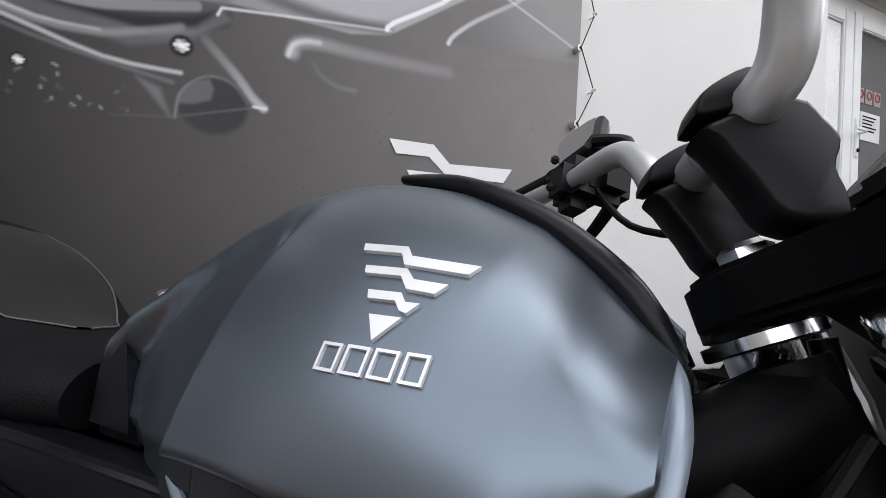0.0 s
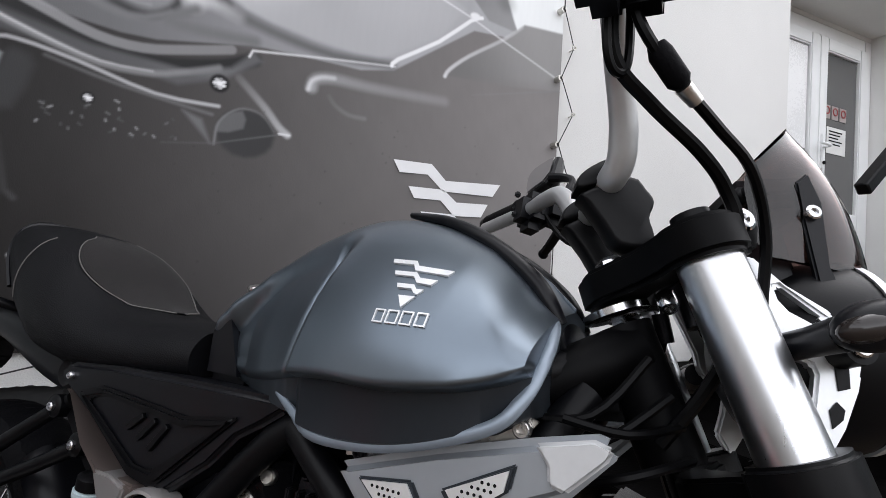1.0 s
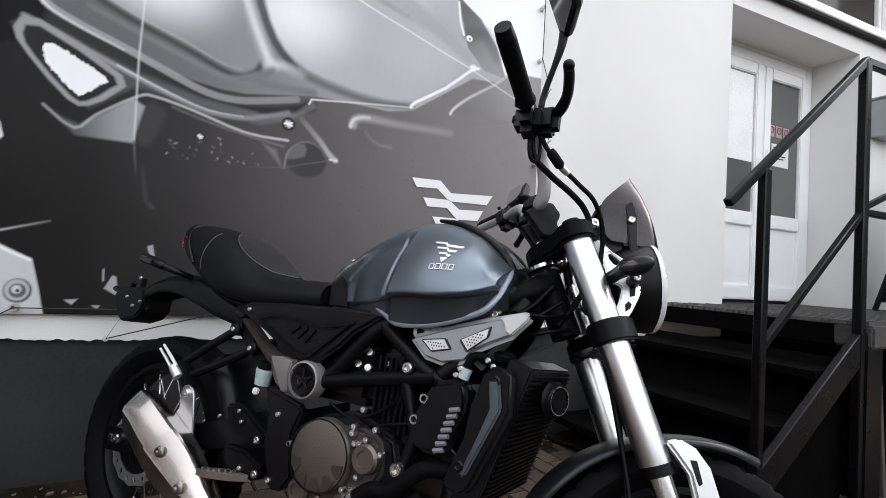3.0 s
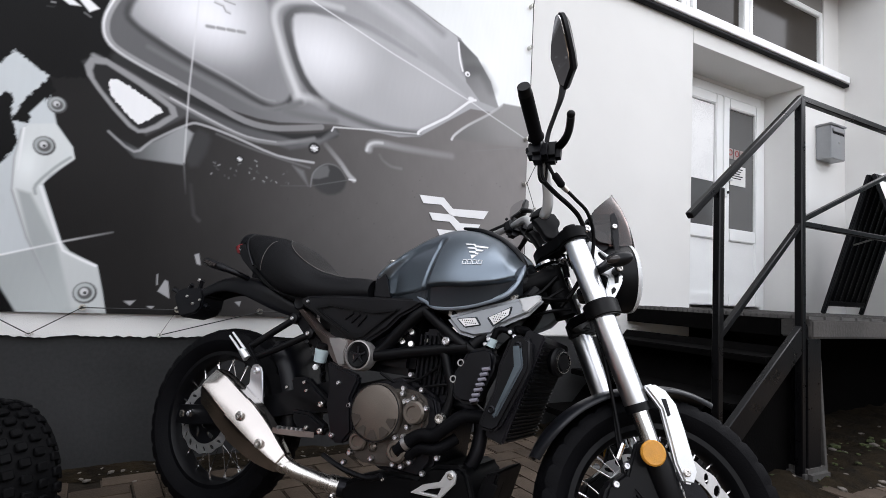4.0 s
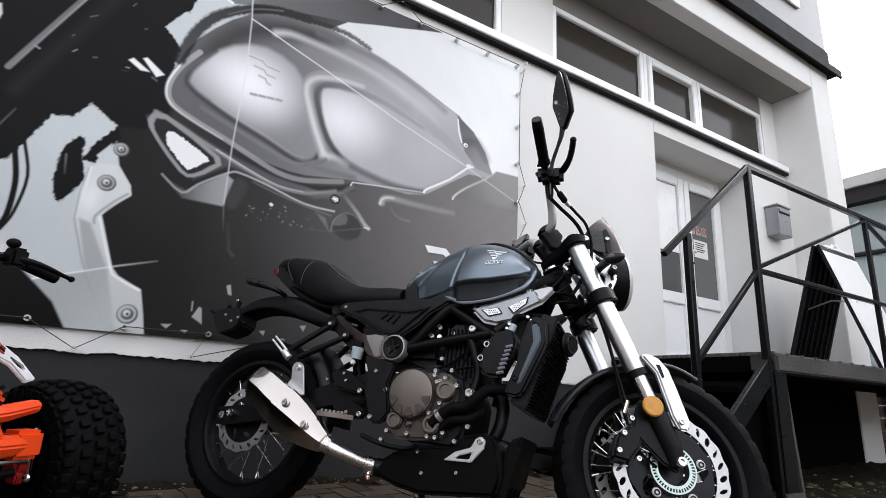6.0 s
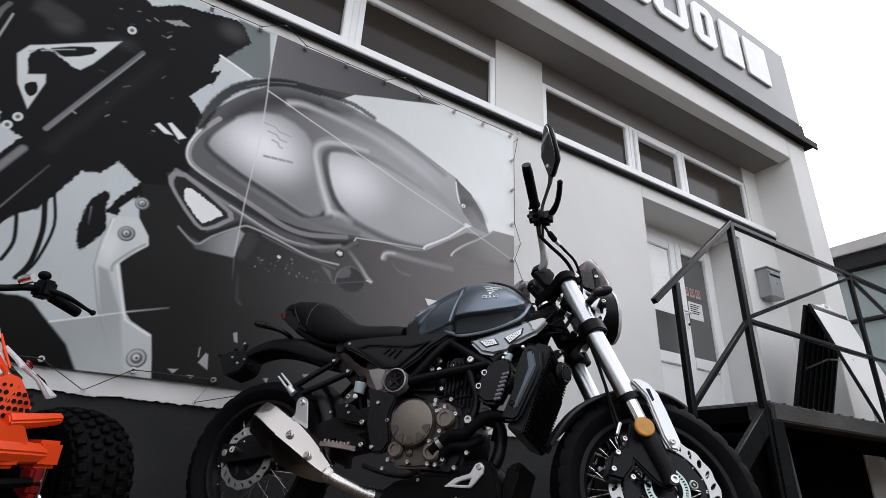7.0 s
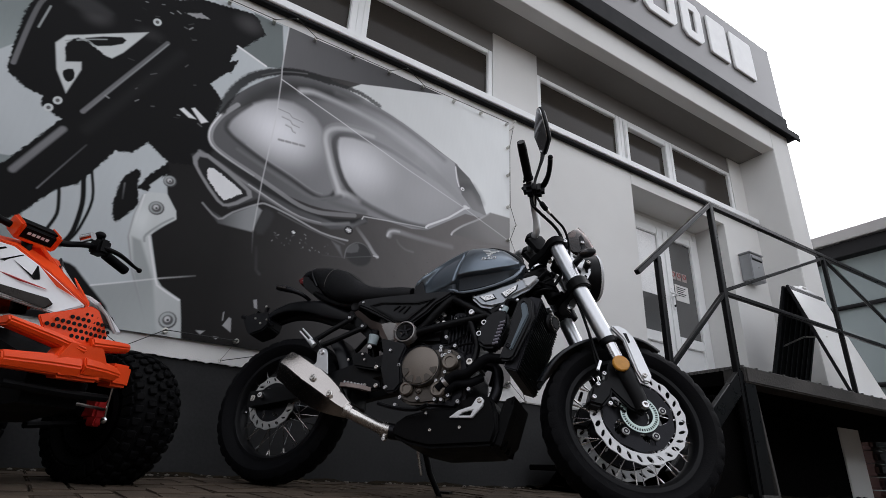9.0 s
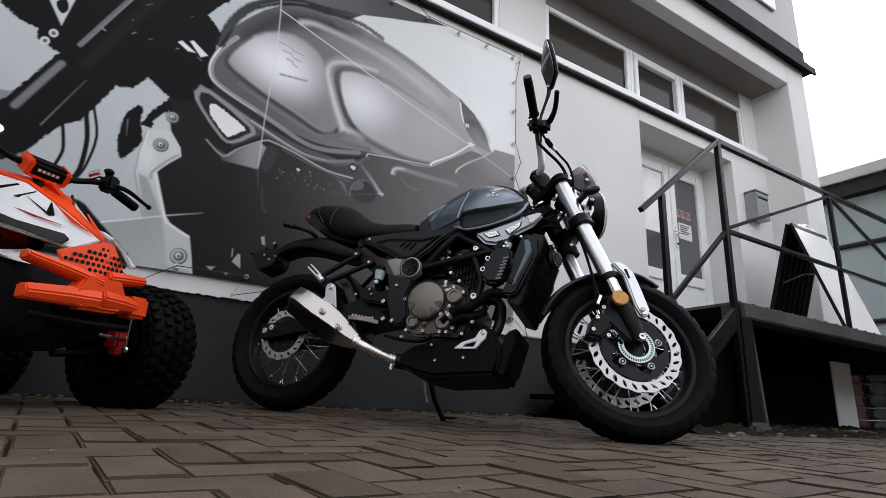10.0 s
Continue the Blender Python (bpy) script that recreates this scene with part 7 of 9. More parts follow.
stroke([(0.30, 1.52), (0.20, 1.488), (0.05, 1.535), (-0.11, 1.592), (-0.24, 1.643)], 0.018, grey(0.20), 3, 0.02, (0.9, 0.5))
stroke([(-0.337, 1.572), (-0.126, 1.490), (0.085, 1.410), (0.262, 1.376), (0.438, 1.405), (0.52, 1.44)], 0.042, grey(0.028), 3, 0.02)
stroke([(-0.290, 1.915), (-0.351, 1.821), (-0.383, 1.737), (-0.387, 1.677), (-0.372, 1.634), (-0.337, 1.604), (-0.252, 1.567), (-0.133, 1.524), (0.008, 1.467), (0.135, 1.420), (0.240, 1.410), (0.343, 1.428), (0.459, 1.455)], 0.026, grey(0.34), 3, 0.010, (1.0, 0.55))
stroke([(-0.355, 1.830), (-0.389, 1.737), (-0.393, 1.677), (-0.377, 1.632), (-0.337, 1.598), (-0.252, 1.560), (-0.133, 1.516)], 0.008, grey(0.80), 3, 0.008, (1.0, 0.3))
stroke([(-0.365, 1.845), (-0.341, 1.949), (-0.300, 2.055), (-0.235, 2.145), (-0.111, 2.236), (0.029, 2.292), (0.184, 2.312)], 0.050, "lid", 3, 0.018, (0.9, 1.0), 0.004)
stroke([(0.120, 2.300), (0.240, 2.312), (0.340, 2.318), (0.435, 2.312), (0.539, 2.278)], 0.030, "lid", 3, 0.016, (1.0, 0.8), 0.006)
stroke([(-0.20, 2.165), (-0.09, 2.245), (0.05, 2.30)], 0.008, grey(0.14), 3, 0.010, (0.5, 0.9))
# ring, groove and knee panel
stroke([(0.355, 1.560), (0.300, 1.678), (0.252, 1.808), (0.225, 1.895), (0.232, 1.956), (0.283, 2.004), (0.389, 2.034), (0.554, 2.043), (0.778, 2.000), (1.0, 1.91), (1.20, 1.79)], 0.060, grey(0.33), 3, 0.020, (1.0, 0.35))
stroke([(0.345, 1.585), (0.290, 1.700), (0.244, 1.820), (0.222, 1.895), (0.230, 1.952), (0.283, 1.996), (0.389, 2.024), (0.52, 2.03)], 0.026, grey(0.62), 3, 0.022, (1.0, 0.5))
stroke([(0.440, 1.580), (0.364, 1.660), (0.305, 1.786), (0.276, 1.887), (0.296, 1.945), (0.356, 1.978), (0.476, 1.993), (0.668, 1.975), (0.90, 1.90)], 0.030, grey(0.055), 3, 0.020, (0.95, 0.15))
shape([(0.302, 1.915), (0.335, 1.950), (0.480, 1.970), (0.785, 1.925), (1.200, 1.765), (0.955, 1.555), (0.823, 1.525), (0.560, 1.560), (0.445, 1.607), (0.372, 1.682), (0.320, 1.800)], "knee", 2, 0.022)
stroke([(0.43, 1.575), (0.56, 1.535), (0.75, 1.505), (0.94, 1.515)], 0.030, grey(0.14), 3, 0.030)
stroke([(0.350, 1.572), (0.405, 1.575), (0.47, 1.555)], 0.030, grey(0.62), 3, 0.035, (0.9, 0.3))
stroke([(0.36, 1.545), (0.30, 1.500), (0.40, 1.490), (0.52, 1.492)], 0.030, grey(0.17), 3, 0.03)
shape([(1.138, 2.061), (1.165, 1.960), (1.183, 1.900), (1.200, 1.835), (1.290, 1.750), (1.410, 1.735), (1.353, 1.875), (1.262, 1.985)], "cap", 0, 0.012)
stroke([(1.205, 1.90), (1.29, 1.92), (1.36, 1.83)], 0.06, grey(0.10), 2, 0.05, (0.8, 0.4))
stroke([(1.144, 2.034), (1.156, 1.950), (1.176, 1.890)], 0.010, "bright", 3)
dot(1.205, 1.880, 0.016, 0.014, "bright")
dot(1.207, 1.878, 0.006, 0.006, "bolt")
# badge of the print
for k in range(3):
    x, z = -0.075 + 0.028 * k, 1.985 - 0.045 * k
    for dz, tone in ((0.005, grey(0.60)), (-0.002, grey(0.26))):
        stroke([(x, z + dz), (x + 0.065 - 0.016 * k, z + dz - 0.006), (x + 0.085 - 0.02 * k, z + dz - 0.026), (x + 0.150 - 0.044 * k, z + dz - 0.030)], 0.006, tone, 0, 0.006, (0.8, 0.8))
for k in range(4):
    stroke([(-0.04 + 0.04 * k, 1.785 + 0.004 * k), (-0.015 + 0.04 * k, 1.787 + 0.004 * k)], 0.014, grey(0.34), 0, 0.010)
# rails under the tank
shape([(-0.448, 1.532), (-0.401, 1.570), (-0.086, 1.450), (0.123, 1.395), (0.364, 1.370), (0.463, 1.404), (0.520, 1.463), (0.545, 1.438), (0.447, 1.368), (0.329, 1.330), (0.112, 1.366), (-0.089, 1.393), (-0.221, 1.293), (-0.386, 1.444)], "band", 0, 0.022)
stroke([(-0.416, 1.563), (-0.318, 1.525), (-0.149, 1.454), (0.007, 1.393), (0.147, 1.350), (0.267, 1.347), (0.360, 1.372), (0.430, 1.397)], 0.016, grey(0.30), 3, 0.016, (0.9, 0.6))
stroke([(-0.149, 1.458), (0.007, 1.397), (0.147, 1.355), (0.267, 1.352)], 0.005, grey(0.60), 3, 0.008, (0.9, 0.5))
shape([(-0.344, 1.280), (-0.253, 1.198), (-0.084, 1.197), (-0.055, 1.330), (-0.094, 1.352), (-0.170, 1.290), (-0.245, 1.235)], "wing", 0, 0.014)
shape([(-0.075, 1.215), (-0.050, 1.335), (-0.020, 1.345), (0.01, 1.315), (-0.03, 1.20)], grey(0.045), 2, 0.03)
stroke([(-0.345, 1.285), (-0.256, 1.222), (-0.198, 1.276), (-0.082, 1.361), (-0.029, 1.372), (0.098, 1.345), (0.276, 1.294), (0.436, 1.288)], 0.009, grey(0.52), 3, 0.009, (0.45, 0.9))
stroke([(0.03, 1.345), (0.20, 1.300), (0.42, 1.262)], 0.008, grey(0.16), 3, 0.012, (0.5, 0.9))
shape([(-0.441, 1.520), (-0.375, 1.562), (-0.130, 1.425), (-0.145, 1.362), (-0.222, 1.303), (-0.282, 1.314), (-0.396, 1.438)], grey(0.28), 2, 0.010)
shape([(-0.415, 1.505), (-0.372, 1.538), (-0.155, 1.417), (-0.165, 1.372), (-0.228, 1.318), (-0.272, 1.326), (-0.378, 1.438)], "deep", 2, 0.012)
shape([(-0.359, 1.470), (-0.326, 1.488), (-0.180, 1.410), (-0.188, 1.385), (-0.240, 1.338), (-0.265, 1.340), (-0.340, 1.415)], "bright", 2, 0.006, 0.004)
stroke([(0.508, 1.446), (0.516, 1.465), (0.700, 1.487), (0.952, 1.513)], 0.006, "bright", 0, 0.005, (0.9, 0.5))
stroke([(0.941, 1.514), (0.962, 1.540), (1.104, 1.632), (1.219, 1.732), (1.262, 1.752)], 0.013, "bright", 2, 0.006)
dot(1.235, 1.752, 0.020, 0.012, "bright", 0.010)
shape([(1.132, 1.521), (1.223, 1.610), (1.356, 1.699), (1.440, 1.772), (1.63, 1.781), (1.63, 1.560), (1.40, 1.535)], "block", 0, 0.012)
stroke([(1.14, 1.50), (1.35, 1.52), (1.62, 1.545)], 0.05, "base", 2, 0.06, (0.7, 0.6))
stroke([(1.132, 1.519), (1.150, 1.548), (1.223, 1.610), (1.356, 1.699), (1.43, 1.76)], 0.012, grey(0.70), 3, 0.010, (0.9, 0.25))
stroke([(0.690, 1.392), (0.702, 1.420), (0.757, 1.432), (0.872, 1.428), (1.136, 1.432)], 0.030, grey(0.36), 3, 0.026, (1.0, 0.35))
stroke([(0.680, 1.385), (0.690, 1.413), (0.720, 1.430), (0.757, 1.434)], 0.012, grey(0.72), 3, 0.014, (0.8, 0.5))
stroke([(0.740, 1.385), (0.80, 1.395), (1.10, 1.398)], 0.016, "base", 2, 0.018, (0.8, 0.3))
stroke([(0.745, 1.375), (0.765, 1.350), (0.808, 1.328), (0.86, 1.325)], 0.012, grey(0.20, 0.02), 3, 0.014, (0.3, 0.9))
stroke([(0.485, 1.378), (0.530, 1.335), (0.565, 1.300), (0.600, 1.258), (0.628, 1.236)], 0.020, grey(0.46), 3, 0.014, (0.15, 1.0))
stroke([(0.604, 1.236), (0.634, 1.236)], 0.006, grey(0.72))
dot(0.512, 1.222, 0.080, 0.070, grey(0.050), 0.02)
shape([(0.430, 1.215), (0.450, 1.262), (0.500, 1.285), (0.505, 1.235)], grey(0.13), 2, 0.012)
stroke([(0.430, 1.180), (0.440, 1.245), (0.490, 1.290), (0.550, 1.285), (0.590, 1.240)], 0.006, grey(0.20), 4, 0.006, (1.0, 0.3))
stroke([(0.30, 1.165), (0.43, 1.182), (0.60, 1.232)], 0.004, grey(0.12), 0, 0.006, (0.3, 1.0))
shape([(0.345, 1.262), (0.395, 1.245), (0.420, 1.180)], grey(0.16), 0, 0.018)
for x, z, r in ((0.434, 1.353, 0.020), (0.126, 1.254, 0.012)):
    dot(x, z, r * 1.3, r * 1.3, grey(0.02), 0.010)
    for k in range(7):
        a = 0.9 * k + x
        dot(x + r * 0.6 * math.cos(a), z + r * 0.6 * math.sin(a), r * 0.30, r * 0.24, grey((0.75, 0.25, 0.5)[k % 3]), 0.005)
    dot(x, z, r * 0.45, r * 0.40, "bright", 0.006)
random.seed(7)
for k in range(30):
    x, z = random.uniform(0.0, 0.34), random.uniform(1.17, 1.27)
    stroke([(x, z), (x + random.uniform(-0.008, 0.012), z - 0.004)], 0.004, grey(random.choice((0.08, 0.14, 0.28))), 0, 0.004)
stroke([(-0.05, 1.12), (-0.03, 1.00), (-0.01, 0.98)], 0.012, grey(0.06), 0, 0.016, (0.3, 1.0))
# thin pale light lines of the print
stroke([(-0.110, 2.60), (-0.100, 2.27), (-0.091, 2.188), (-0.078, 1.915), (-0.086, 1.493), (-0.081, 1.203)], 0.006, grey(0.70), 0, 0.005, (0.9, 0.5))
stroke([(-0.081, 1.203), (-0.066, 1.083)], 0.006, grey(0.12), 0, 0.008, (0.9, 0.1))
stroke([(-0.361, 2.293), (-0.19, 2.236)], 0.012, "bright")
stroke([(-0.091, 2.188), (0.349, 2.035), (0.791, 1.880), (1.219, 1.743), (1.356, 1.692), (1.61, 1.598)], 0.006, grey(0.80), 0, 0.005, (0.9, 0.45))
stroke([(1.24, 1.475), (1.61, 1.560)], 0.005, grey(0.24), 0, 0.006, (0.2, 0.7))
# small pale scraps along the lower edge
for o in ([(-0.134, 0.690), (-0.112, 0.735), (-0.100, 0.730), (-0.090, 0.663)], [(-0.245, 0.648), (-0.205, 0.652), (-0.222, 0.632)], [(-0.015, 0.842), (0.002, 0.848), (0.012, 0.800), (-0.004, 0.805)], [(0.15, 0.658), (0.175, 0.662), (0.17, 0.64)], [(-0.168, 0.632), (-0.14, 0.632), (-0.15, 0.620)], [(0.33, 0.70), (0.36, 0.705), (0.35, 0.675)], [(-0.142, 0.755), (-0.137, 0.757), (-0.135, 0.715), (-0.140, 0.713)]):
    shape(o, grey(0.34), 0, 0.005)
# blotches and specks of dirt on the vinyl
PRINT *= (1 + 0.025 * wobble(PX, PZ, 0.35) + 0.012 * wobble(PX, PZ * 0.15, 0.02))[..., None]
for k in range(70):
    x, z = random.uniform(0.3, 1.6), random.uniform(0.75, 1.36)
    shape([(x - 0.003, z), (x, z + 0.003), (x + 0.003, z), (x, z - 0.003)], grey(0.03), 0, 0.006, 0.0, random.uniform(0.15, 0.5))


def print_material():
    """Ink on woven vinyl: the printed picture, with the faint ribs of the cloth."""
    m = mat("printed_vinyl", (0.2, 0.2, 0.2), 0.42, var=0.0, spec=0.08, rvar=0.08, scale=3, bump=0.00025, bscale=420, stretch=(1, 1, 0.35))
    nt = m.node_tree
    at = nt.nodes.new("ShaderNodeAttribute")
    at.attribute_name = "printed_picture"
    nt.links.new(at.outputs["Color"], nt.nodes["Principled BSDF"].inputs["Base Color"])
    return m


def build_vinyl():
    """The cloth: a fine sheet, slightly slack between its eyelets, that carries the picture."""
    slack = 0.0016 * np.sin(PX * 20.3 + 1.2 * np.sin(PZ * 2.3)) * (0.3 + 0.7 * np.abs(PZ - 1.55)) + 0.0012 * np.sin(PZ * 11 + PX * 3)
    co = np.stack([PX, np.full_like(PX, BAN_Y - 0.0035) + slack, PZ], -1).reshape(-1, 3)
    idx = np.arange(NX * NZ).reshape(NZ, NX)
    quads = np.stack([idx[:-1, :-1], idx[:-1, 1:], idx[1:, 1:], idx[1:, :-1]], -1).reshape(-1, 4)
    me = bpy.data.meshes.new("printed_cloth")
    me.vertices.add(len(co))
    me.vertices.foreach_set("co", co.ravel())
    me.loops.add(quads.size)
    me.loops.foreach_set("vertex_index", quads.ravel())
    me.polygons.add(len(quads))
    me.polygons.foreach_set("loop_start", np.arange(0, quads.size, 4))
    me.update(calc_edges=True)
    col = me.attributes.new("printed_picture", "FLOAT_COLOR", "POINT")
    col.data.foreach_set("color", np.concatenate([PRINT.reshape(-1, 3), np.ones((NX * NZ, 1))], 1).astype(np.float32).ravel())
    me.materials.append(print_material())
    me.shade_smooth()
    return me


banner = thing("banner", "large grey vinyl banner printed with a motorcycle close-up", "banner")
cloth = new("printed_cloth", build_vinyl())
cloth.parent = banner
M_VINYL = mat("slate_vinyl", (0.20, 0.225, 0.225), 0.42, var=0.05, spec=0.08)
part("vinyl_back", box(BAN_X0, BAN_X1, BAN_Y + 0.002, BAN_Y + 0.005, BAN_Z0, BAN_Z1), M_VINYL, banner)
part("vinyl_end", box(BAN_X0, BAN_XM, BAN_Y - 0.0045, BAN_Y - 0.0005, BAN_Z0, BAN_Z1), M_VINYL, banner)
M_STRIPE = mat("white_print", (0.80, 0.80, 0.81), 0.42, var=0.03, spec=0.08)
# maker's stripes, as plain shapes
for o in ([(0.965, 1.211), (1.101, 1.213), (1.156, 1.163), (1.371, 1.174), (1.342, 1.129), (1.148, 1.126), (1.088, 1.176), (0.988, 1.172)],
          [(1.022, 1.130), (1.150, 1.132), (1.201, 1.094), (1.324, 1.099), (1.299, 1.052), (1.193, 1.047), (1.140, 1.095), (1.044, 1.093)],
          [(1.070, 1.051), (1.190, 1.052), (1.235, 1.018), (1.278, 1.020), (1.255, 0.980), (1.222, 0.976), (1.180, 1.016), (1.092, 1.014)],
          [(1.118, 0.970), (1.225, 0.972), (1.165, 0.903)]):
    part("printed_stripe", plate(o, BAN_Y - 0.0072, BAN_Y - 0.0068), M_STRIPE, banner, "white printed stripe")

# hem, eyelets and cords
M_EYE = mat("brass_eyelet", (0.55, 0.54, 0.50), 0.35, 0.9, var=0.1)
M_CORD = mat("dark_cord", (0.02, 0.02, 0.02), 0.7, var=0.2)


def eyelet(x, z):
    e = ring((x, BAN_Y - 0.034, z), (0, 1, 0), 0.0055, 0.0115, 0.03, 18)
    return part("eyelet", e, M_EYE, banner)


top_x = [-0.98, -0.72, -0.46, -0.20, 0.06, 0.32, 0.58, 0.84, 1.10, 1.34, 1.58]
bot_x = [-1.30, -0.99, -0.68, -0.37, -0.06, 0.25, 0.56, 0.87, 1.18, 1.58]
right_z = [2.36, 2.12, 1.86, 1.60, 1.35, 1.10, 0.86]
for x in top_x:
    eyelet(x, 2.565)
for x in bot_x:
    eyelet(x, 0.622)
for z in right_z:
    eyelet(1.592, z)
hooks = []


def cord(name, eyes, hookpts):
    """A cord laced from eyelets to hooks in the wall and back."""
    pts = []
    for i, e in enumerate(eyes):
        pts.append(Vector((e[0], BAN_Y - 0.037, e[1])))
        if i < len(eyes) - 1 and hookpts[i]:
            pts.append(Vector((hookpts[i][0], WALL_Y - 0.035, hookpts[i][1])))
            hooks.append(hookpts[i])
    return solid(name, tube(pts, 0.0022, 6), M_CORD, "thin dark cord lacing the banner to wall hooks", "cord", group="banner cords")


cord("cord", [(x, 2.565) for x in top_x], [(-0.85, 2.66), None, None, (-0.07, 2.665), None, None, (0.71, 2.665), None, None, None])
cord("cord", [(x, 0.622) for x in bot_x], [None, None, (-0.52, 0.525), None, (-0.115, 0.522), None, (0.72, 0.525), (1.02, 0.53), (1.40, 0.53)])
cord("cord", [(1.592, 2.50)] + [(1.592, z) for z in right_z], [(1.64, 2.56), None, None, (1.655, 1.73), (1.665, 1.475), (1.66, 1.22), None])
cord("cord", [(1.58, 0.622), (1.592, 0.86)], [(1.715, 0.522)])
for x, z in hooks + [(1.655, 2.62)]:
    h = ring((x, WALL_Y - 0.040, z), (0, 1, 0), 0.006, 0.009, 0.006, 14)
    tube([(x + 0.007, WALL_Y + 0.002, z), (x + 0.007, WALL_Y - 0.036, z)], 0.0025, 6, h)
    solid("wall_hook", h, M_EYE, "small bright screw hook in the wall", "hook", group="banner hooks")

# ---- the children's quad bike ----
M_ORANGE = mat("orange_plastic", (0.76, 0.062, 0.007), 0.40, var=0.10, scale=8, bump=0.0002, bscale=400, spec=0.25)
M_QWHITE = mat("white_plastic_fairing", (0.70, 0.70, 0.71), 0.35, var=0.05, scale=8)
M_QBLACK = mat("black_quad_frame", (0.002, 0.002, 0.0025), 0.5, var=0.3, scale=18, spec=0.09)
M_QTYRE = mat("quad_tyre_rubber", (0.0022, 0.0022, 0.0026), 0.7, var=0.3, scale=10, bump=0.0006, bscale=220, spec=0.08)
M_QRED = mat("red_shock", (0.42, 0.02, 0.02), 0.4, var=0.15)
QUAD = Matrix.Translation((-0.606, 0.284, -0.010)) @ pose(0, 0, 0, 0, 0, -52.4)
quad = thing("quad_bike", "orange and white children's quad bike with knobbly tyres", "quad bike", QUAD)


def qp(name, bm, material, parent=None, label="", angle=38):
    return part(name, bm, material, parent or quad, label, angle)


def panel(pts, thick=0.010, bev=0.003, lift=0.0):
    """A flat moulded panel through 3D points, given thickness inwards."""
    P = [Vector(p) for p in pts]
    n = Vector((0, 0, 0))
    for i in range(len(P)):
        n += P[i].cross(P[(i + 1) % len(P)])
    n.normalize()
    mid = sum(P, Vector()) / len(P)
    if n.dot(mid - Vector((-0.45, 0, 0.42))) < 0:
        n = -n
    own = bmesh.new()
    a = [own.verts.new(p + n * lift) for p in P]
    own.faces.new(a)
    own.normal_update()
    got = bmesh.ops.extrude_face_region(own, geom=own.faces[:])
    bmesh.ops.translate(own, vec=-n * thick, verts=[g for g in got["geom"] if isinstance(g, bmesh.types.BMVert)])
    bmesh.ops.recalc_face_normals(own, faces=own.faces)
    if bev:
        bmesh.ops.bevel(own, geom=[e for e in own.edges if e.calc_face_angle(0) > 0.5], offset=bev, segments=2, affect="EDGES", clamp_overlap=True)
    return own


def knobbly(c, r, half, n=34):
    """A low-pressure tyre, with the places of its square tread knobs and of its shoulder knobs."""
    prof = [(-half * 0.7, r * 0.55), (-half, r * 0.68), (-half * 0.98, r * 0.84), (-half * 0.8, r * 0.93), (-half * 0.4, r * 0.955), (half * 0.4, r * 0.955), (half * 0.8, r * 0.93), (half * 0.98, r * 0.84), (half, r * 0.68), (half * 0.7, r * 0.55)]
    bm = hoop(prof, c, (0, 1, 0), 48)
    tread, side = [], []
    for k in range(n):
        for j, (y, q) in enumerate(((-0.80, 0.90), (-0.40, 0.945), (0.0, 0.955), (0.40, 0.945), (0.80, 0.90))):
            t = 2 * math.pi * (k + 0.5 * (j % 2)) / n
            tilt = Matrix.Rotation(-0.55 * y, 4, "X")
            tread.append(Matrix.Translation(c) @ Matrix.Rotation(t, 4, "Y") @ Matrix.Translation((0, y * half, q * r)) @ tilt)
    for sy in (-1, 1):
        for k in range(n):
            t = 2 * math.pi * (k + 0.25) / n
            side.append(Matrix.Translation(c) @ Matrix.Rotation(t, 4, "Y") @ Matrix.Translation((0, sy * half * 0.99, r * 0.80)))
    return bm, tread, side


QR = 0.212


def tread_knob():
    return box(-0.011, 0.011, -0.0123, 0.0123, 0, 0.0117, 0.003, seg=1)


def side_knob():
    return box(-0.012, 0.012, -0.004, 0.006, -0.02, 0.016, 0.002, seg=1)


for x, y in ((-0.32, 0.385), (-0.32, -0.385), (-1.12, 0.37), (-1.12, -0.37)):
    w = qp("wheel", hoop([(-0.075, 0.115), (-0.080, 0.100), (-0.03, 0.092), (0.03, 0.092), (0.080, 0.100), (0.075, 0.115)], (x, y, QR), (0, 1, 0), 36), M_QBLACK, label="black quad wheel")
    bm, tread, side = knobbly((x, y, QR), QR, 0.088)
    ty = qp("tyre", bm, M_QTYRE, None, "knobbly black tyre")
    if (x, y) == (-0.32, 0.385):
        for spots, kind_ in ((tread, tread_knob), (side, side_knob)):
            first = qp("tread_block", kind_(), M_QTYRE, ty)
            first.matrix_basis = spots[0]
            for m in spots[1:]:
                ob = new("tread_block", first.data)
                ob.parent = ty
                ob.matrix_basis = m
    else:
        bm = bmesh.new()
        for spots, kind_ in ((tread, tread_knob), (side, side_knob)):
            for m in spots:
                join(bm, finish(kind_(), m))
        tagged(qp("tread_rest", bm, M_QTYRE, ty), kind="stuff")
    qp("wheel_disc", lathe([(-0.01, 0.094), (0.0, 0.094), (0.012, 0.05), (0.03, 0.03), (0.03, 0.002)], (x, y, QR), (0, 1 if y > 0 else -1, 0), 28), M_QBLACK, w)
# frame and axles
qp("frame", sweep(None, [[Vector((x, sy * w, z)) for sy, z in ((-1, z0), (1, z0), (1, z1), (-1, z1))] for x, w, z0, z1 in ((-0.06, 0.07, 0.20, 0.30), (-0.30, 0.11, 0.17, 0.40), (-0.80, 0.12, 0.17, 0.46), (-1.20, 0.09, 0.22, 0.42))]), M_QBLACK, label="black frame and engine block")
for x in (-0.32, -1.12):
    qp("axle", tube([(x, -0.33, QR), (x, 0.33, QR)], 0.016, 10), M_QBLACK)
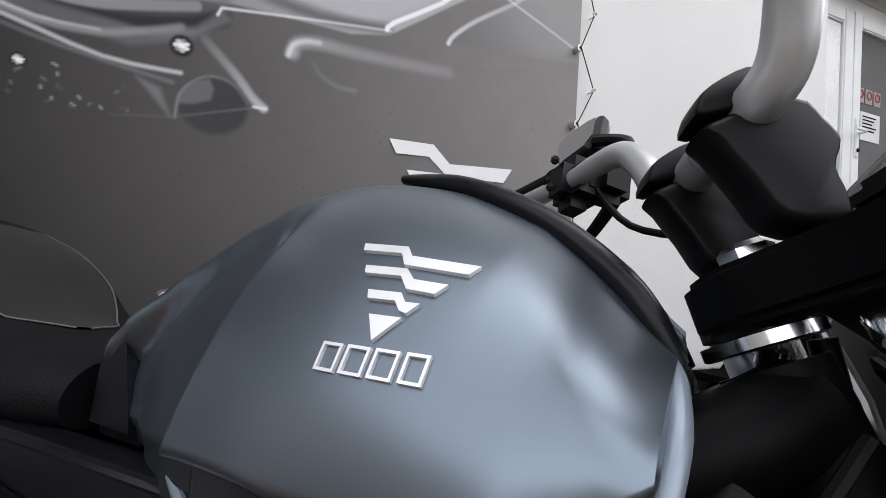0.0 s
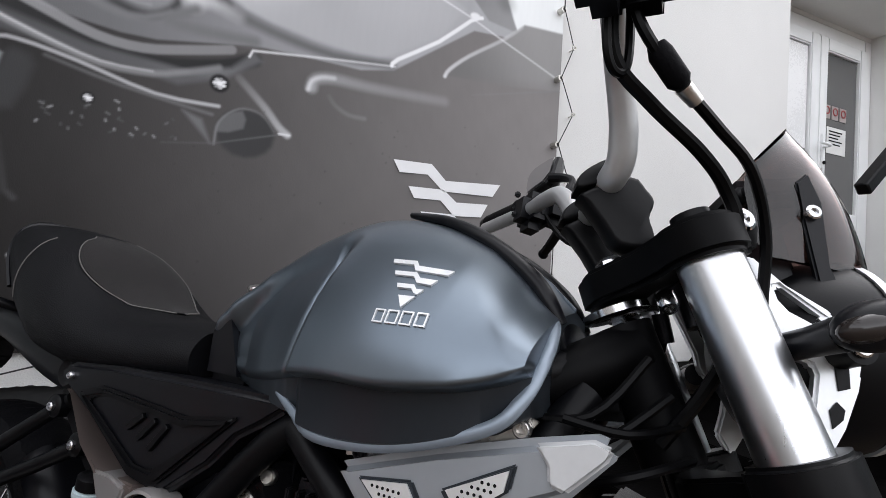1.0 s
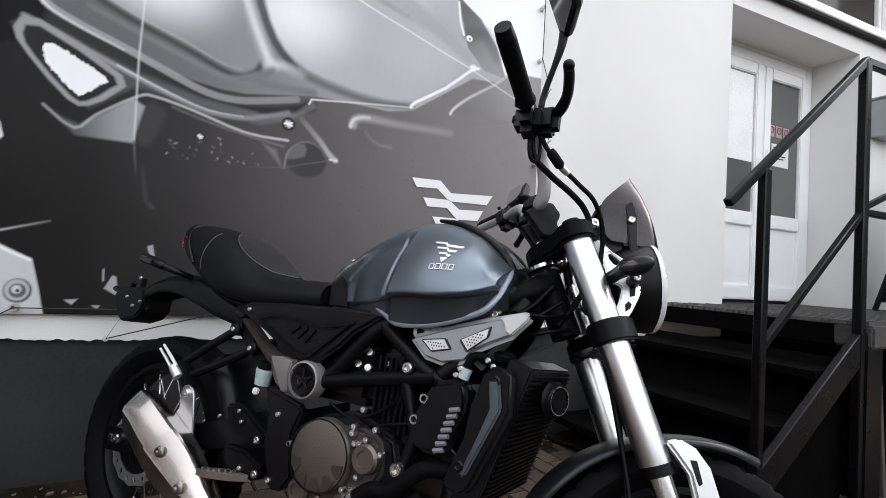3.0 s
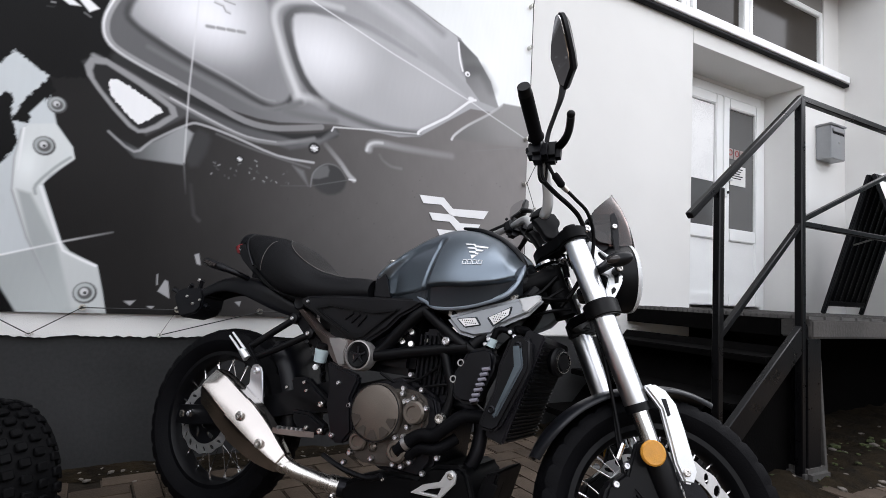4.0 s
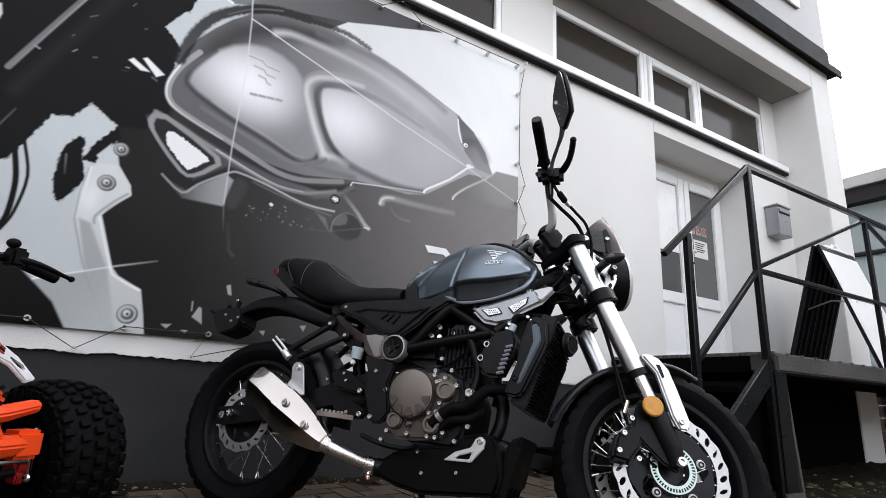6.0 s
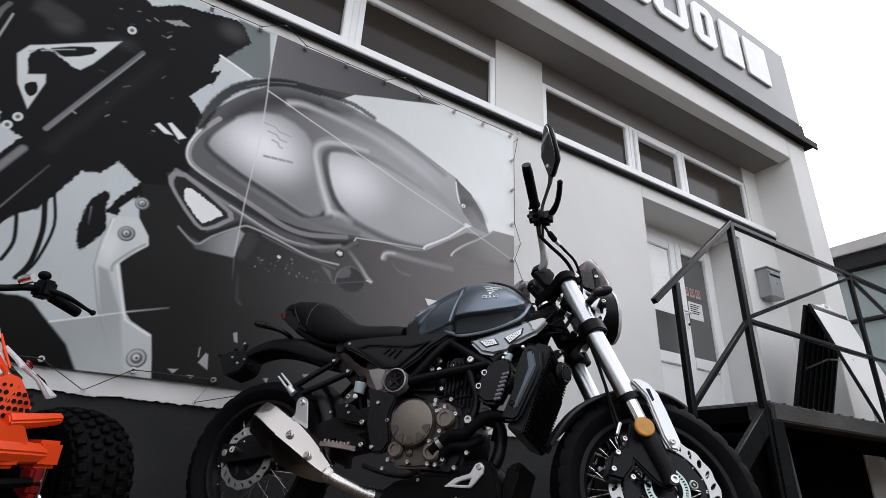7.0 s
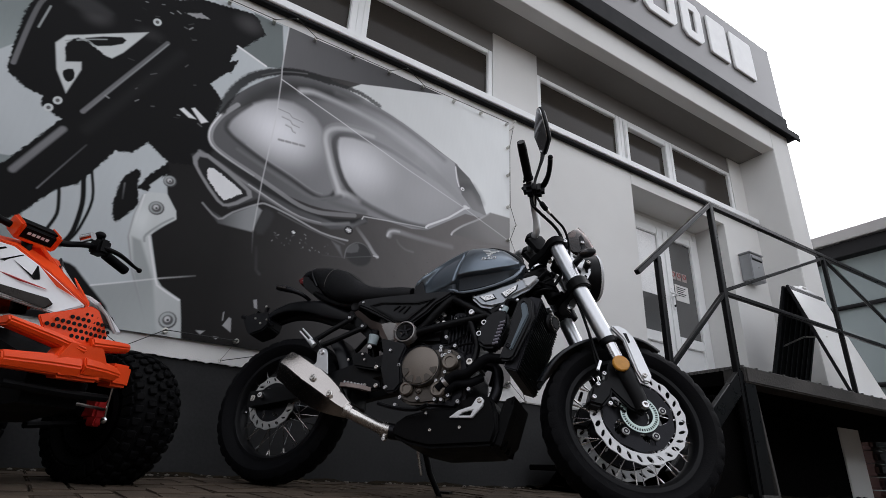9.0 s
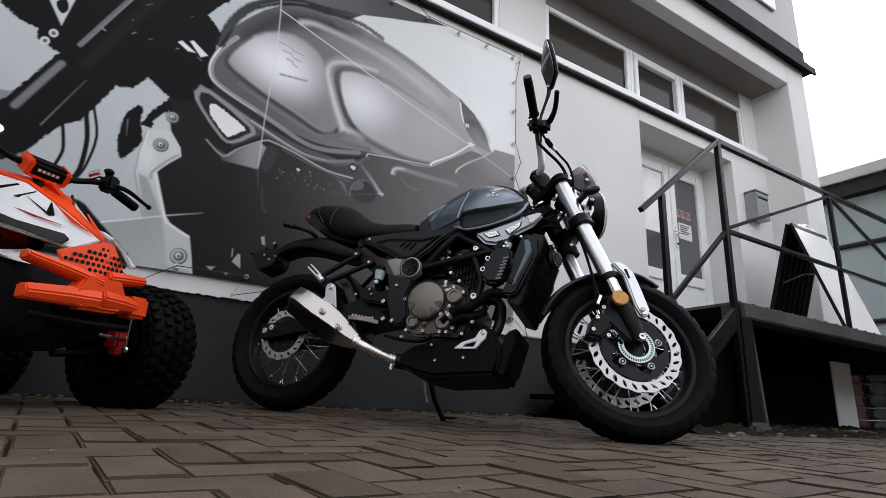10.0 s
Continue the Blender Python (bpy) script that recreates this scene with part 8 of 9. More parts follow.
for sy in (-1, 1):
    for dx, dz in ((0.05, 0.02), (-0.05, 0.02), (0.04, -0.05)):
        qp("wishbone", tube([(-0.30 + dx, sy * 0.09, QR + dz), (-0.32, sy * 0.32, QR + dz * 0.5)], 0.009, 8), M_QBLACK)
    sh = qp("shock", tube([(-0.26, sy * 0.13, 0.44), (-0.30, sy * 0.27, 0.22)], 0.014, 10), M_QBLACK, label="shock absorber with a red spring")
    hel = [Vector((-0.26 - 0.04 * t, sy * (0.13 + 0.14 * t) + 0.02 * math.cos(14 * math.pi * t), 0.44 - 0.22 * t + 0.02 * math.sin(14 * math.pi * t))) for t in (k / 84 for k in range(85))]
    qp("spring", tube(hel, 0.0045, 6), M_QBLACK, sh)
    cal = qp("brake_caliper", box(-0.30, -0.24, sy * 0.285 - 0.022, sy * 0.285 + 0.022, 0.195, 0.265, 0.008), M_QRED, label="red brake caliper")
    qp("caliper_lug", box(-0.262, -0.225, sy * 0.27 - 0.012, sy * 0.27 + 0.012, 0.175, 0.20, 0.004), M_QRED, cal)
    qp("brake_rod", tube([(-0.17, sy * 0.245, 0.31), (-0.19, sy * 0.26, 0.24), (-0.20, sy * 0.27, 0.195)], 0.004, 6), M_CHROME, cal, "bright tie rod end")
    qp("rod_end", ball((-0.20, sy * 0.27, 0.192), 0.011), M_CHROME, cal)
    qp("tie_rod", tube([(-0.20, sy * 0.04, 0.235), (-0.24, sy * 0.29, 0.225)], 0.005, 6), M_STEEL)
    qp("footboard", box(-0.86, -0.48, sy * 0.20 - 0.06, sy * 0.20 + 0.06, 0.19, 0.21, 0.006), M_QBLACK)
qp("lower_bar", tube([(-0.04, -0.13, 0.235), (-0.02, 0, 0.23), (-0.04, 0.13, 0.235)], 0.010, 8, smooth=4), M_QBLACK)
# bumper
bump = qp("bumper", plate([(-0.045, 0.350), (0.045, 0.352), (0.075, 0.300), (0.055, 0.262), (-0.055, 0.258), (-0.075, 0.295)], -0.030, 0.018, bev=0.007, plane="yz"), M_ORANGE, label="moulded orange front bumper")
for a, b, h, dx in (((-0.165, 0.370), (0.0, 0.330), 0.030, 0.0), ((-0.160, 0.284), (-0.005, 0.288), 0.046, 0.008), ((0.148, 0.370), (0.010, 0.350), 0.032, 0.0), ((0.150, 0.292), (0.0, 0.294), 0.044, 0.008)):
    r = []
    for (y, z), q in (((a[0], a[1]), 0.8), ((b[0] + (a[0] - b[0]) * 0.45, b[1] + (a[1] - b[1]) * 0.40), 1.0), ((b[0], b[1]), 1.05)):
        xx = -0.055 * (abs(y) / 0.175) ** 2 + dx
        r.append([Vector((xx + ex, y, z + ez * q)) for ex, ez in ((-0.020, -h / 2), (0.014, -h / 2), (0.024, 0), (0.014, h / 2), (-0.020, h / 2))])
    own = sweep(None, r)
    bmesh.ops.recalc_face_normals(own, faces=own.faces)
    bmesh.ops.bevel(own, geom=[e for e in own.edges if e.calc_face_angle(0) > 0.5], offset=0.004, segments=2, affect="EDGES", clamp_overlap=True)
    qp("bumper_arm", own, M_ORANGE, bump)
qp("bumper_end", box(-0.06, 0.0, 0.098, 0.157, 0.264, 0.322, 0.008), M_ORANGE, bump)
# perforated nose
nose = [(-0.020, -0.112, 0.394), (-0.015, -0.060, 0.418), (-0.010, 0.0, 0.447), (-0.010, 0.022, 0.442), (-0.015, 0.050, 0.412), (-0.02, 0.072, 0.384), (0.004, 0.018, 0.333), (0.004, -0.012, 0.330), (-0.01, -0.100, 0.366)]
gr = qp("nose_grille", panel(nose[::-1], 0.008, 0.002), M_ORANGE, label="orange nose panel with round holes")
holes = None
for i in range(12):
    for j in range(6):
        y, z = -0.094 + i * 0.0135 + (j % 2) * 0.0068, 0.346 + j * 0.0155
        if z > 0.352 + 0.28 * abs(y + 0.005) - 0.10 * max(0, -y - 0.03) and z < 0.436 - 0.50 * abs(y - 0.008):
            r = 0.0050 if 0 < j < 5 else 0.0036
            holes = lathe([(0, r), (0.0016, r), (0.0016, r * 0.6)], (0.002 - (z - 0.333) * 0.13 - abs(y) * 0.08, y, z), (1, 0.1 if y > 0 else -0.1, 0.15), 10, holes)
tagged(qp("perforation", holes, M_QBLACK, gr), kind="stuff")
# hood and fairing
for sy in (-1, 1):
    def s3(pts):
        q = [(x, sy * y, z) for x, y, z in pts]
        return q if sy < 0 else q[::-1]
    fa = qp("fairing", panel(s3([(-0.03, 0.006, 0.449), (-0.06, 0.055, 0.416), (-0.20, 0.111, 0.456), (-0.46, 0.205, 0.530), (-0.46, 0.165, 0.665), (-0.30, 0.068, 0.620), (-0.18, 0.024, 0.544)]), 0.012, 0.003), M_QWHITE, label="white front fairing with black and orange graphics")
    qp("lamp_insert", panel(s3([(-0.072, 0.054, 0.438), (-0.085, 0.063, 0.424), (-0.20, 0.114, 0.462), (-0.46, 0.205, 0.540), (-0.46, 0.200, 0.575), (-0.21, 0.112, 0.484), (-0.085, 0.062, 0.452)]), 0.006, 0.002, 0.007), M_LENS, fa, "black lamp insert")
    for o in ([(-0.29, 0.094, 0.568), (-0.27, 0.056, 0.593), (-0.27, 0.040, 0.585), (-0.28, 0.076, 0.561)], [(-0.34, 0.118, 0.590), (-0.315, 0.078, 0.612), (-0.31, 0.066, 0.604), (-0.33, 0.100, 0.580)], [(-0.27, 0.066, 0.571), (-0.20, 0.047, 0.526), (-0.19, 0.047, 0.552), (-0.18, 0.037, 0.515), (-0.19, 0.047, 0.514)]):
        qp("decal", panel(s3(o), 0.006, 0, 0.012), M_QBLACK, fa, "black graphic")
    qp("decal_stripe", panel(s3([(-0.19, 0.046, 0.556), (-0.05, 0.012, 0.462), (-0.12, 0.030, 0.497)]), 0.004, 0, 0.006), M_ORANGE, fa, "orange stripe")
    qp("decal_line", panel(s3([(-0.30, 0.112, 0.546), (-0.20, 0.076, 0.511), (-0.13, 0.046, 0.487), (-0.20, 0.074, 0.507)]), 0.004, 0, 0.006), M_QRED, fa, "dark red line")
    qp("hood", panel(s3([(-0.30, 0.062, 0.622), (-0.18, 0.020, 0.546), (-0.03, 0.004, 0.453), (-0.02, 0.0, 0.437), (-0.03, 0.0, 0.462), (-0.20, 0.0, 0.577), (-0.29, 0.0, 0.648), (-0.42, 0.0, 0.680), (-0.46, 0.15, 0.672)]), 0.010, 0.002), M_ORANGE, label="orange hood")
    qp("rear_mudguard", panel(s3([(-0.82, 0.16, 0.53), (-0.84, 0.34, 0.50), (-1.14, 0.44, 0.52), (-1.38, 0.40, 0.48), (-1.36, 0.12, 0.55)]), 0.012, 0.004), M_QWHITE, label="white rear mudguard")
    if sy > 0:
        fl = qp("mudguard", panel(s3([(-0.06, 0.050, 0.476), (-0.08, 0.100, 0.456), (-0.10, 0.152, 0.420), (-0.115, 0.182, 0.428), (-0.25, 0.215, 0.475), (-0.28, 0.12, 0.550), (-0.12, 0.062, 0.503)]), 0.010, 0.003), M_QWHITE, label="white front mudguard")
        qp("mudguard_recess", panel(s3([(-0.092, 0.118, 0.452), (-0.108, 0.150, 0.432), (-0.16, 0.170, 0.452), (-0.14, 0.125, 0.470)]), 0.006, 0.002, 0.006), M_LENS, fl)
        for k in range(3):
            qp("decal", panel(s3([(-0.10 - 0.02 * k, 0.078 + 0.012 * k, 0.482 + 0.006 * k), (-0.115 - 0.02 * k, 0.098 + 0.012 * k, 0.474 + 0.006 * k), (-0.125 - 0.02 * k, 0.086 + 0.012 * k, 0.488 + 0.006 * k)]), 0.004, 0, 0.006), M_QRED if k != 1 else M_QBLACK, fl, "small graphic")
        qp("inner_guard", panel(s3([(-0.12, 0.055, 0.505), (-0.26, 0.11, 0.55), (-0.34, 0.10, 0.66), (-0.20, 0.02, 0.575)]), 0.008, 0.002, -0.012), M_QBLACK)
qp("seat", skin([[(x, -0.003, zt), (x, -w * 0.7, zt - 0.01), (x, -w, zt - 0.05), (x, -w * 0.8, zb), (x, -0.003, zb)] for x, zt, zb, w in ((-0.52, 0.60, 0.50, 0.06), (-0.62, 0.58, 0.48, 0.085), (-0.85, 0.575, 0.47, 0.12), (-1.15, 0.60, 0.50, 0.13), (-1.30, 0.61, 0.53, 0.10))], 4, 3), M_SEAT, label="black quad seat")
qp("tank_cover", skin([[(x, -0.003, zt), (x, -w * 0.7, zt - 0.01), (x, -w, zt - 0.06), (x, -w * 0.9, 0.48), (x, -0.003, 0.47)] for x, zt, w in ((-0.36, 0.655, 0.07), (-0.45, 0.64, 0.09), (-0.55, 0.60, 0.075))], 4, 3), M_ORANGE, label="orange tank cover")
# handlebar
hb = qp("handlebar", tube([(-0.42, -0.355, 0.715), (-0.38, -0.20, 0.735), (-0.37, -0.08, 0.700), (-0.37, 0.08, 0.700), (-0.38, 0.20, 0.735), (-0.42, 0.355, 0.715)], 0.010, 10, smooth=6), M_QBLACK, label="black quad handlebar")
qp("steering_column", tube([(-0.37, 0, 0.70), (-0.30, 0, 0.45)], 0.02, 10), M_QBLACK, hb)
for sy in (-1, 1):
    qp("grip", tube([(-0.392, sy * 0.255, 0.729), (-0.42, sy * 0.360, 0.714)], 0.016, 12), M_RUBBER, hb)
    qp("lever_clamp", box(-0.398, -0.345, sy * 0.215 - 0.022, sy * 0.215 + 0.022, 0.712, 0.765, 0.008), M_QBLACK, hb)
    qp("lever_knob", ball((-0.365, sy * 0.20, 0.775), 0.017, scale=(1, 1, 0.8)), M_QBLACK, hb)
    qp("lever", tube([(-0.355, sy * 0.21, 0.735), (-0.335, sy * 0.26, 0.728), (-0.352, sy * 0.34, 0.715), (-0.358, sy * 0.365, 0.712)], [0.009, 0.008, 0.006, 0.006], 8, smooth=4), M_QBLACK, hb)
    qp("lever_tip", ball((-0.358, sy * 0.368, 0.711), 0.009), M_QBLACK, hb)
    qp("bar_mount", tube([(-0.365, sy * 0.145, 0.74), (-0.33, sy * 0.155, 0.75)], 0.014, 10), M_CHROME, hb, "bright clamp")
pad = qp("bar_pad", finish(box(-0.030, 0.030, -0.058, 0.058, -0.024, 0.024, 0.010, seg=3), Matrix.Translation((-0.352, 0, 0.694)) @ Matrix.Rotation(radians(35), 4, "Y")), M_QBLACK, label="black and orange bar pad")
qp("pad_band", finish(box(-0.037, 0.037, -0.060, -0.046, -0.026, 0.026, 0.006), Matrix.Translation((-0.352, 0, 0.694)) @ Matrix.Rotation(radians(35), 4, "Y")), M_ORANGE, pad)
qp("pad_band", finish(box(-0.037, 0.037, 0.046, 0.060, -0.026, 0.026, 0.006), Matrix.Translation((-0.352, 0, 0.694)) @ Matrix.Rotation(radians(35), 4, "Y")), M_ORANGE, pad)
qp("pad_band", finish(box(-0.037, 0.037, -0.055, 0.055, -0.0255, -0.018, 0.003), Matrix.Translation((-0.352, 0, 0.694)) @ Matrix.Rotation(radians(35), 4, "Y")), M_ORANGE, pad)
for k in range(5):
    qp("pad_print", finish(box(0.0302, 0.0312, -0.032 + 0.013 * k, -0.023 + 0.013 * k, -0.003, 0.005), Matrix.Translation((-0.352, 0, 0.694)) @ Matrix.Rotation(radians(35), 4, "Y")), M_QWHITE, pad)

# ---- sign over the eaves ----
M_SIGN = mat("grey_sign_panel", (0.17, 0.165, 0.165), 0.35, 0.3, var=0.06, scale=1.2, spec=0.6)
M_LETTER = mat("pale_sign_letters", (0.82, 0.82, 0.82), 0.45, var=0.05)
SIGN_Z0, SIGN_Z1, SIGN_Y = 4.05, 5.04, FAS_Y - 0.02
sign = thing("shop_sign", "long grey sign panel with large pale plain blocks above the eaves", "sign")
for x0, x1 in ((-6.0, -1.6), (-1.595, 2.02), (2.025, 5.37)):
    part("sign_panel", box(x0, x1, SIGN_Y, SIGN_Y + 0.05, SIGN_Z0, SIGN_Z1, 0.004), M_SIGN, sign)
part("lower_strip", box(-6.0, 5.37, SIGN_Y + 0.004, SIGN_Y + 0.02, SIGN_Z0 - 0.022, SIGN_Z0 - 0.004, 0.002), M_LETTER, sign, "thin pale strip under the panel")
part("side_panel", box(5.32, 5.37, SIGN_Y + 0.05, SIGN_Y + 0.9, SIGN_Z0, SIGN_Z1, 0.003), M_SIGN, sign)
for x, w, open_ in ((2.50, 0.45, True), (3.00, 0.50, True), (3.60, 0.35, True), (4.06, 0.34, False), (4.48, 0.42, False)):
    z0, z1 = 4.33, 4.86
    c = 0.07 if open_ else 0.02
    own = plate([(x, z0 + c), (x + c, z0), (x + w - c, z0), (x + w, z0 + c), (x + w, z1 - c), (x + w - c, z1), (x + c, z1), (x, z1 - c)], SIGN_Y - 0.025, SIGN_Y - 0.002, bev=0.005,
                hole=[(x + 0.14, z0 + 0.12), (x + w - 0.12, z0 + 0.12), (x + w - 0.12, z1 - 0.12), (x + 0.14, z1 - 0.12)] if open_ else None)
    part("sign_block", own, M_LETTER, sign, "pale raised block")

# ---- letterbox ----
M_BOX = mat("grey_painted_sheet", (0.30, 0.31, 0.32), 0.4, 0.4, var=0.08)
X0, X1 = 4.535, 4.755
lb = solid("letterbox", box(X0, X1, WALL_Y - 0.115, WALL_Y - 0.003, 1.96, 2.232, 0.006), M_BOX, "grey sheet-metal letterbox on the wall", "letterbox")
part("lid", finish(box(X0 - 0.008, X1 + 0.008, WALL_Y - 0.125, WALL_Y - 0.003, 2.234, 2.25, 0.004)), M_BOX, lb)
part("slot", box(X0 + 0.03, X1 - 0.02, WALL_Y - 0.118, WALL_Y - 0.1145, 2.165, 2.18), M_FLASH, lb, "dark posting slot")
part("flap", box(X0 + 0.02, X1 - 0.015, WALL_Y - 0.124, WALL_Y - 0.116, 2.18, 2.21, 0.003), M_BOX, lb)
part("lock", disc((X0 + 0.12, WALL_Y - 0.116, 2.10), (0, -1, 0), 0.010, 0.006), M_CHROME, lb)

# ---- folding board on the landing ----
M_BOARD = mat("white_poster_sheet", (0.90, 0.90, 0.89), 0.22, var=0.04, scale=2.5, rvar=0.1)
ab = thing("sandwich_board", "black folding sandwich board with a white poster standing on the landing", "board")
D = DECK_Z


def board_leaf(foot, top, name, poster):
    """A framed leaf from its foot line to its top line, each given by the middle (x, y)."""
    along_v = Vector((1, 0, 0))
    a, b = Vector((*foot, D + 0.003)), Vector((*top, D + 0.99))
    up_v = (b - a)
    h = up_v.length
    up_v.normalize()
    nrm = along_v.cross(up_v)
    m = Matrix.Translation(a) @ Matrix((along_v, up_v, nrm)).transposed().to_4x4()
    w = 0.29
    frame_bm = None
    for q in ((-w, -w + 0.035, 0, h), (w - 0.035, w, 0, h), (-w + 0.035, w - 0.035, h - 0.05, h), (-w + 0.035, w - 0.035, 0.06, 0.10)):
        frame_bm = box(q[0], q[1], q[2], q[3], -0.012, 0.012, 0.004, frame_bm)
    lf = part("leaf_frame", finish(frame_bm, m), M_BLACK, ab)
    part("sheet", finish(box(-w + 0.03, w - 0.03, 0.09, h - 0.045, -0.006, 0.006), m), M_BOARD if poster else M_QBLACK, lf, "white poster sheet" if poster else "black ribbed back")
    if poster:
        part("poster_border", finish(plate([(-w + 0.004, 0.02), (w - 0.004, 0.02), (w - 0.004, h - 0.055), (-w + 0.004, h - 0.055)], 0.0125, 0.016, plane="xy", bev=0.001), m), M_BOARD, lf)
        hd = plate([(-0.20, h - 0.02), (-0.17, h + 0.02), (-0.07, h + 0.03), (-0.03, h + 0.055), (0.05, h + 0.055), (0.09, h + 0.03), (0.17, h + 0.02), (0.20, h - 0.02)], -0.012, 0.012, plane="xy", bev=0.004, hole=[(-0.03, h + 0.015), (0.05, h + 0.015), (0.045, h + 0.038), (-0.022, h + 0.038)])
        part("carry_handle", finish(hd, m), M_BOARD, lf, "pale moulded carry handle")
    else:
        for k in range(6):
            part("rib", finish(box(-0.22 + 0.08 * k, -0.205 + 0.08 * k, 0.10, h - 0.06, -0.016, 0.016, 0.003), m), M_BLACK, lf)
    return lf


board_leaf((4.49, 0.56), (4.49, 0.86), "front", True)
board_leaf((4.49, 1.19), (4.49, 0.89), "back", False)
part("stay", tube([(4.30, 1.05, D + 0.50), (4.33, 0.87, D + 0.56), (4.33, 0.70, D + 0.53)], 0.007, 6), M_STEEL, ab, "grey steel stay")

# ---- the building across on the far side ----
M_FAR = mat("grey_green_render", (0.135, 0.16, 0.165), 0.9, var=0.08, scale=0.9, bump=0.001)
far = thing("outbuilding", "low grey-green building with a dark flat roof edge", "building")
part("wall", box(9.0, 14.0, -7.0, 6.0, -0.3, 3.72), M_FAR, far)
part("roof", box(8.72, 14.2, -7.2, 6.2, 3.74, 3.92, 0.01), M_SIGN, far, "grey roof edge")
part("eave", box(8.80, 8.99, -7.1, 6.1, 3.52, 3.735), M_FLASH, far, "dark eave")
for z in (2.75, 1.55):
    part("pipe", tube([(8.96, -7.0, z + 0.02), (8.96, 6.0, z)], 0.035, 8), M_FLASH, far, "dark cable duct")

# stack of roof tiles beyond the landing
M_TILE = mat("dark_red_roof_tile", (0.075, 0.022, 0.02), 0.6, var=0.3, scale=9, bump=0.001)
M_TILE2 = mat("slate_blue_roof_tile", (0.03, 0.034, 0.045), 0.55, var=0.3, scale=9)
st = thing("tile_stack", "stack of dark red and slate roof tiles on the ground", "roof tiles")
for i in range(6):
    for j in range(5):
        x, y = 6.75 + 0.03 * (i % 2), 0.62 + 0.30 * j
        part("tile", box(x, x + 0.40, y, y + 0.27, 0.0 + 0.135 * i, 0.125 + 0.135 * i, 0.03), M_TILE if j > 2 else M_TILE2, st)
solid("crate", box(6.7, 7.2, 0.60, 2.12, 0.82, 0.90, 0.01), M_TILE2, "dark blue sheet on the tile stack", "sheet")

# ---- earth, moss and rubble along the wall and under the landing ----
M_MOSS = mat("moss", (0.035, 0.045, 0.012), 0.95, var=0.5, scale=30, bump=0.004, bscale=200)
M_STONE = mat("small_stones", (0.13, 0.115, 0.10), 0.9, var=0.4, scale=20, bump=0.002)


def rough_strip(x0, x1, y0, y1, h, seed, nx, ny):
    bm = bmesh.new()
    g = [[bm.verts.new((x0 + (x1 - x0) * i / nx, y0 + (y1 - y0) * j / ny + (0.03 * noise.noise(Vector((i * 0.35, seed, 0))) if j == 0 else 0), 0)) for i in range(nx + 1)] for j in range(ny + 1)]
    for row in g:
        for v in row:
            edge = min(1, (v.co.y - y0) / 0.12 + 0.1)
            v.co.z = ground_z(v.co.x, v.co.y) - 0.006 + h * edge * (0.55 + 0.6 * noise.noise(Vector((v.co.x * 6, v.co.y * 6, seed))) + 0.35 * noise.noise(Vector((v.co.x * 21, v.co.y * 21, seed))))
    for j in range(ny):
        for i in range(nx):
            bm.faces.new((g[j][i], g[j][i + 1], g[j + 1][i + 1], g[j + 1][i]))
    return bm


solid("earth_strip", rough_strip(1.75, 7.6, 0.20, 1.42, 0.05, 3, 150, 34), M_SOIL, "dark earth with moss under the landing", "earth", kind="structure")
solid("wall_foot_dirt", rough_strip(-4.0, 1.78, 1.30, 1.43, 0.022, 8, 220, 6), M_SOIL, "dark dirt gathered at the foot of the wall", "dirt", kind="structure")
random.seed(11)
rag = bmesh.new()
cols = []
for k in range(700):
    x = -4.0 + 5.65 * k / 699
    d = 0.006 + 0.010 * noise.noise(Vector((x * 9, 0, 2))) + 0.006 * noise.noise(Vector((x * 45, 0, 5)))
    cols.append([rag.verts.new((x, WALL_Y - 0.0015, z)) for z in (0.532, 0.520 - d)] + [rag.verts.new((x, WALL_Y + 0.010, 0.519 - d))])
for p, q in zip(cols, cols[1:]):
    rag.faces.new((p[0], p[1], q[1], q[0]))
    rag.faces.new((p[1], p[2], q[2], q[1]))
solid("trim_ragged_edge", rag, M_STUCCO, "ragged lower edge of the pale render", "trim", kind="structure")


def scatter(name, material, count, area, size, label, category, k=0):
    """Many small bits on the ground, in one mesh."""
    bm = bmesh.new()
    for _ in range(count):
        x, y = area()
        r = size * (0.4 + random.random() ** 2 * 1.3)
        own = bmesh.new()
        bmesh.ops.create_icosphere(own, subdivisions=1, radius=r)
        m = Matrix.Translation((x, y, ground_z(x, y) + r * 0.2 + k * (0.02 if y > 0.3 else 0))) @ Matrix.Rotation(random.random() * 6, 4, "Z") @ Matrix.Diagonal((1.3, 0.8, 0.55, 1))
        finish(own, m)
        join(bm, own)
    return solid(name, bm, material, label, category, kind="stuff")


scatter("rubble", M_STONE, 170, lambda: (random.uniform(1.8, 6.5), 0.2 + abs(random.gauss(0, 0.25))), 0.014, "small stones and rubble in the earth", "rubble", 1)
scatter("grit", M_STONE, 260, lambda: (random.uniform(-2.5, 1.8), 1.40 - abs(random.gauss(0, 0.06))), 0.007, "grit along the foot of the wall", "grit")
scatter("moss_tufts", M_MOSS, 240, lambda: (random.uniform(2.2, 6.5), random.uniform(0.26, 0.62)), 0.016, "low moss tufts under the landing edge", "moss", 1)
scatter("paving_grit", M_STONE, 260, lambda: (random.uniform(-1.6, 2.6), random.uniform(-1.0, 1.2)), 0.0032, "fine grit and crumbs on the paving", "grit")
solid("concrete_foot", box(2.38, 2.56, 0.33, 0.48, -0.04, 0.055, 0.02), M_CONC, "small concrete footing under the landing post", "footing", kind="structure")
lf = bmesh.new()
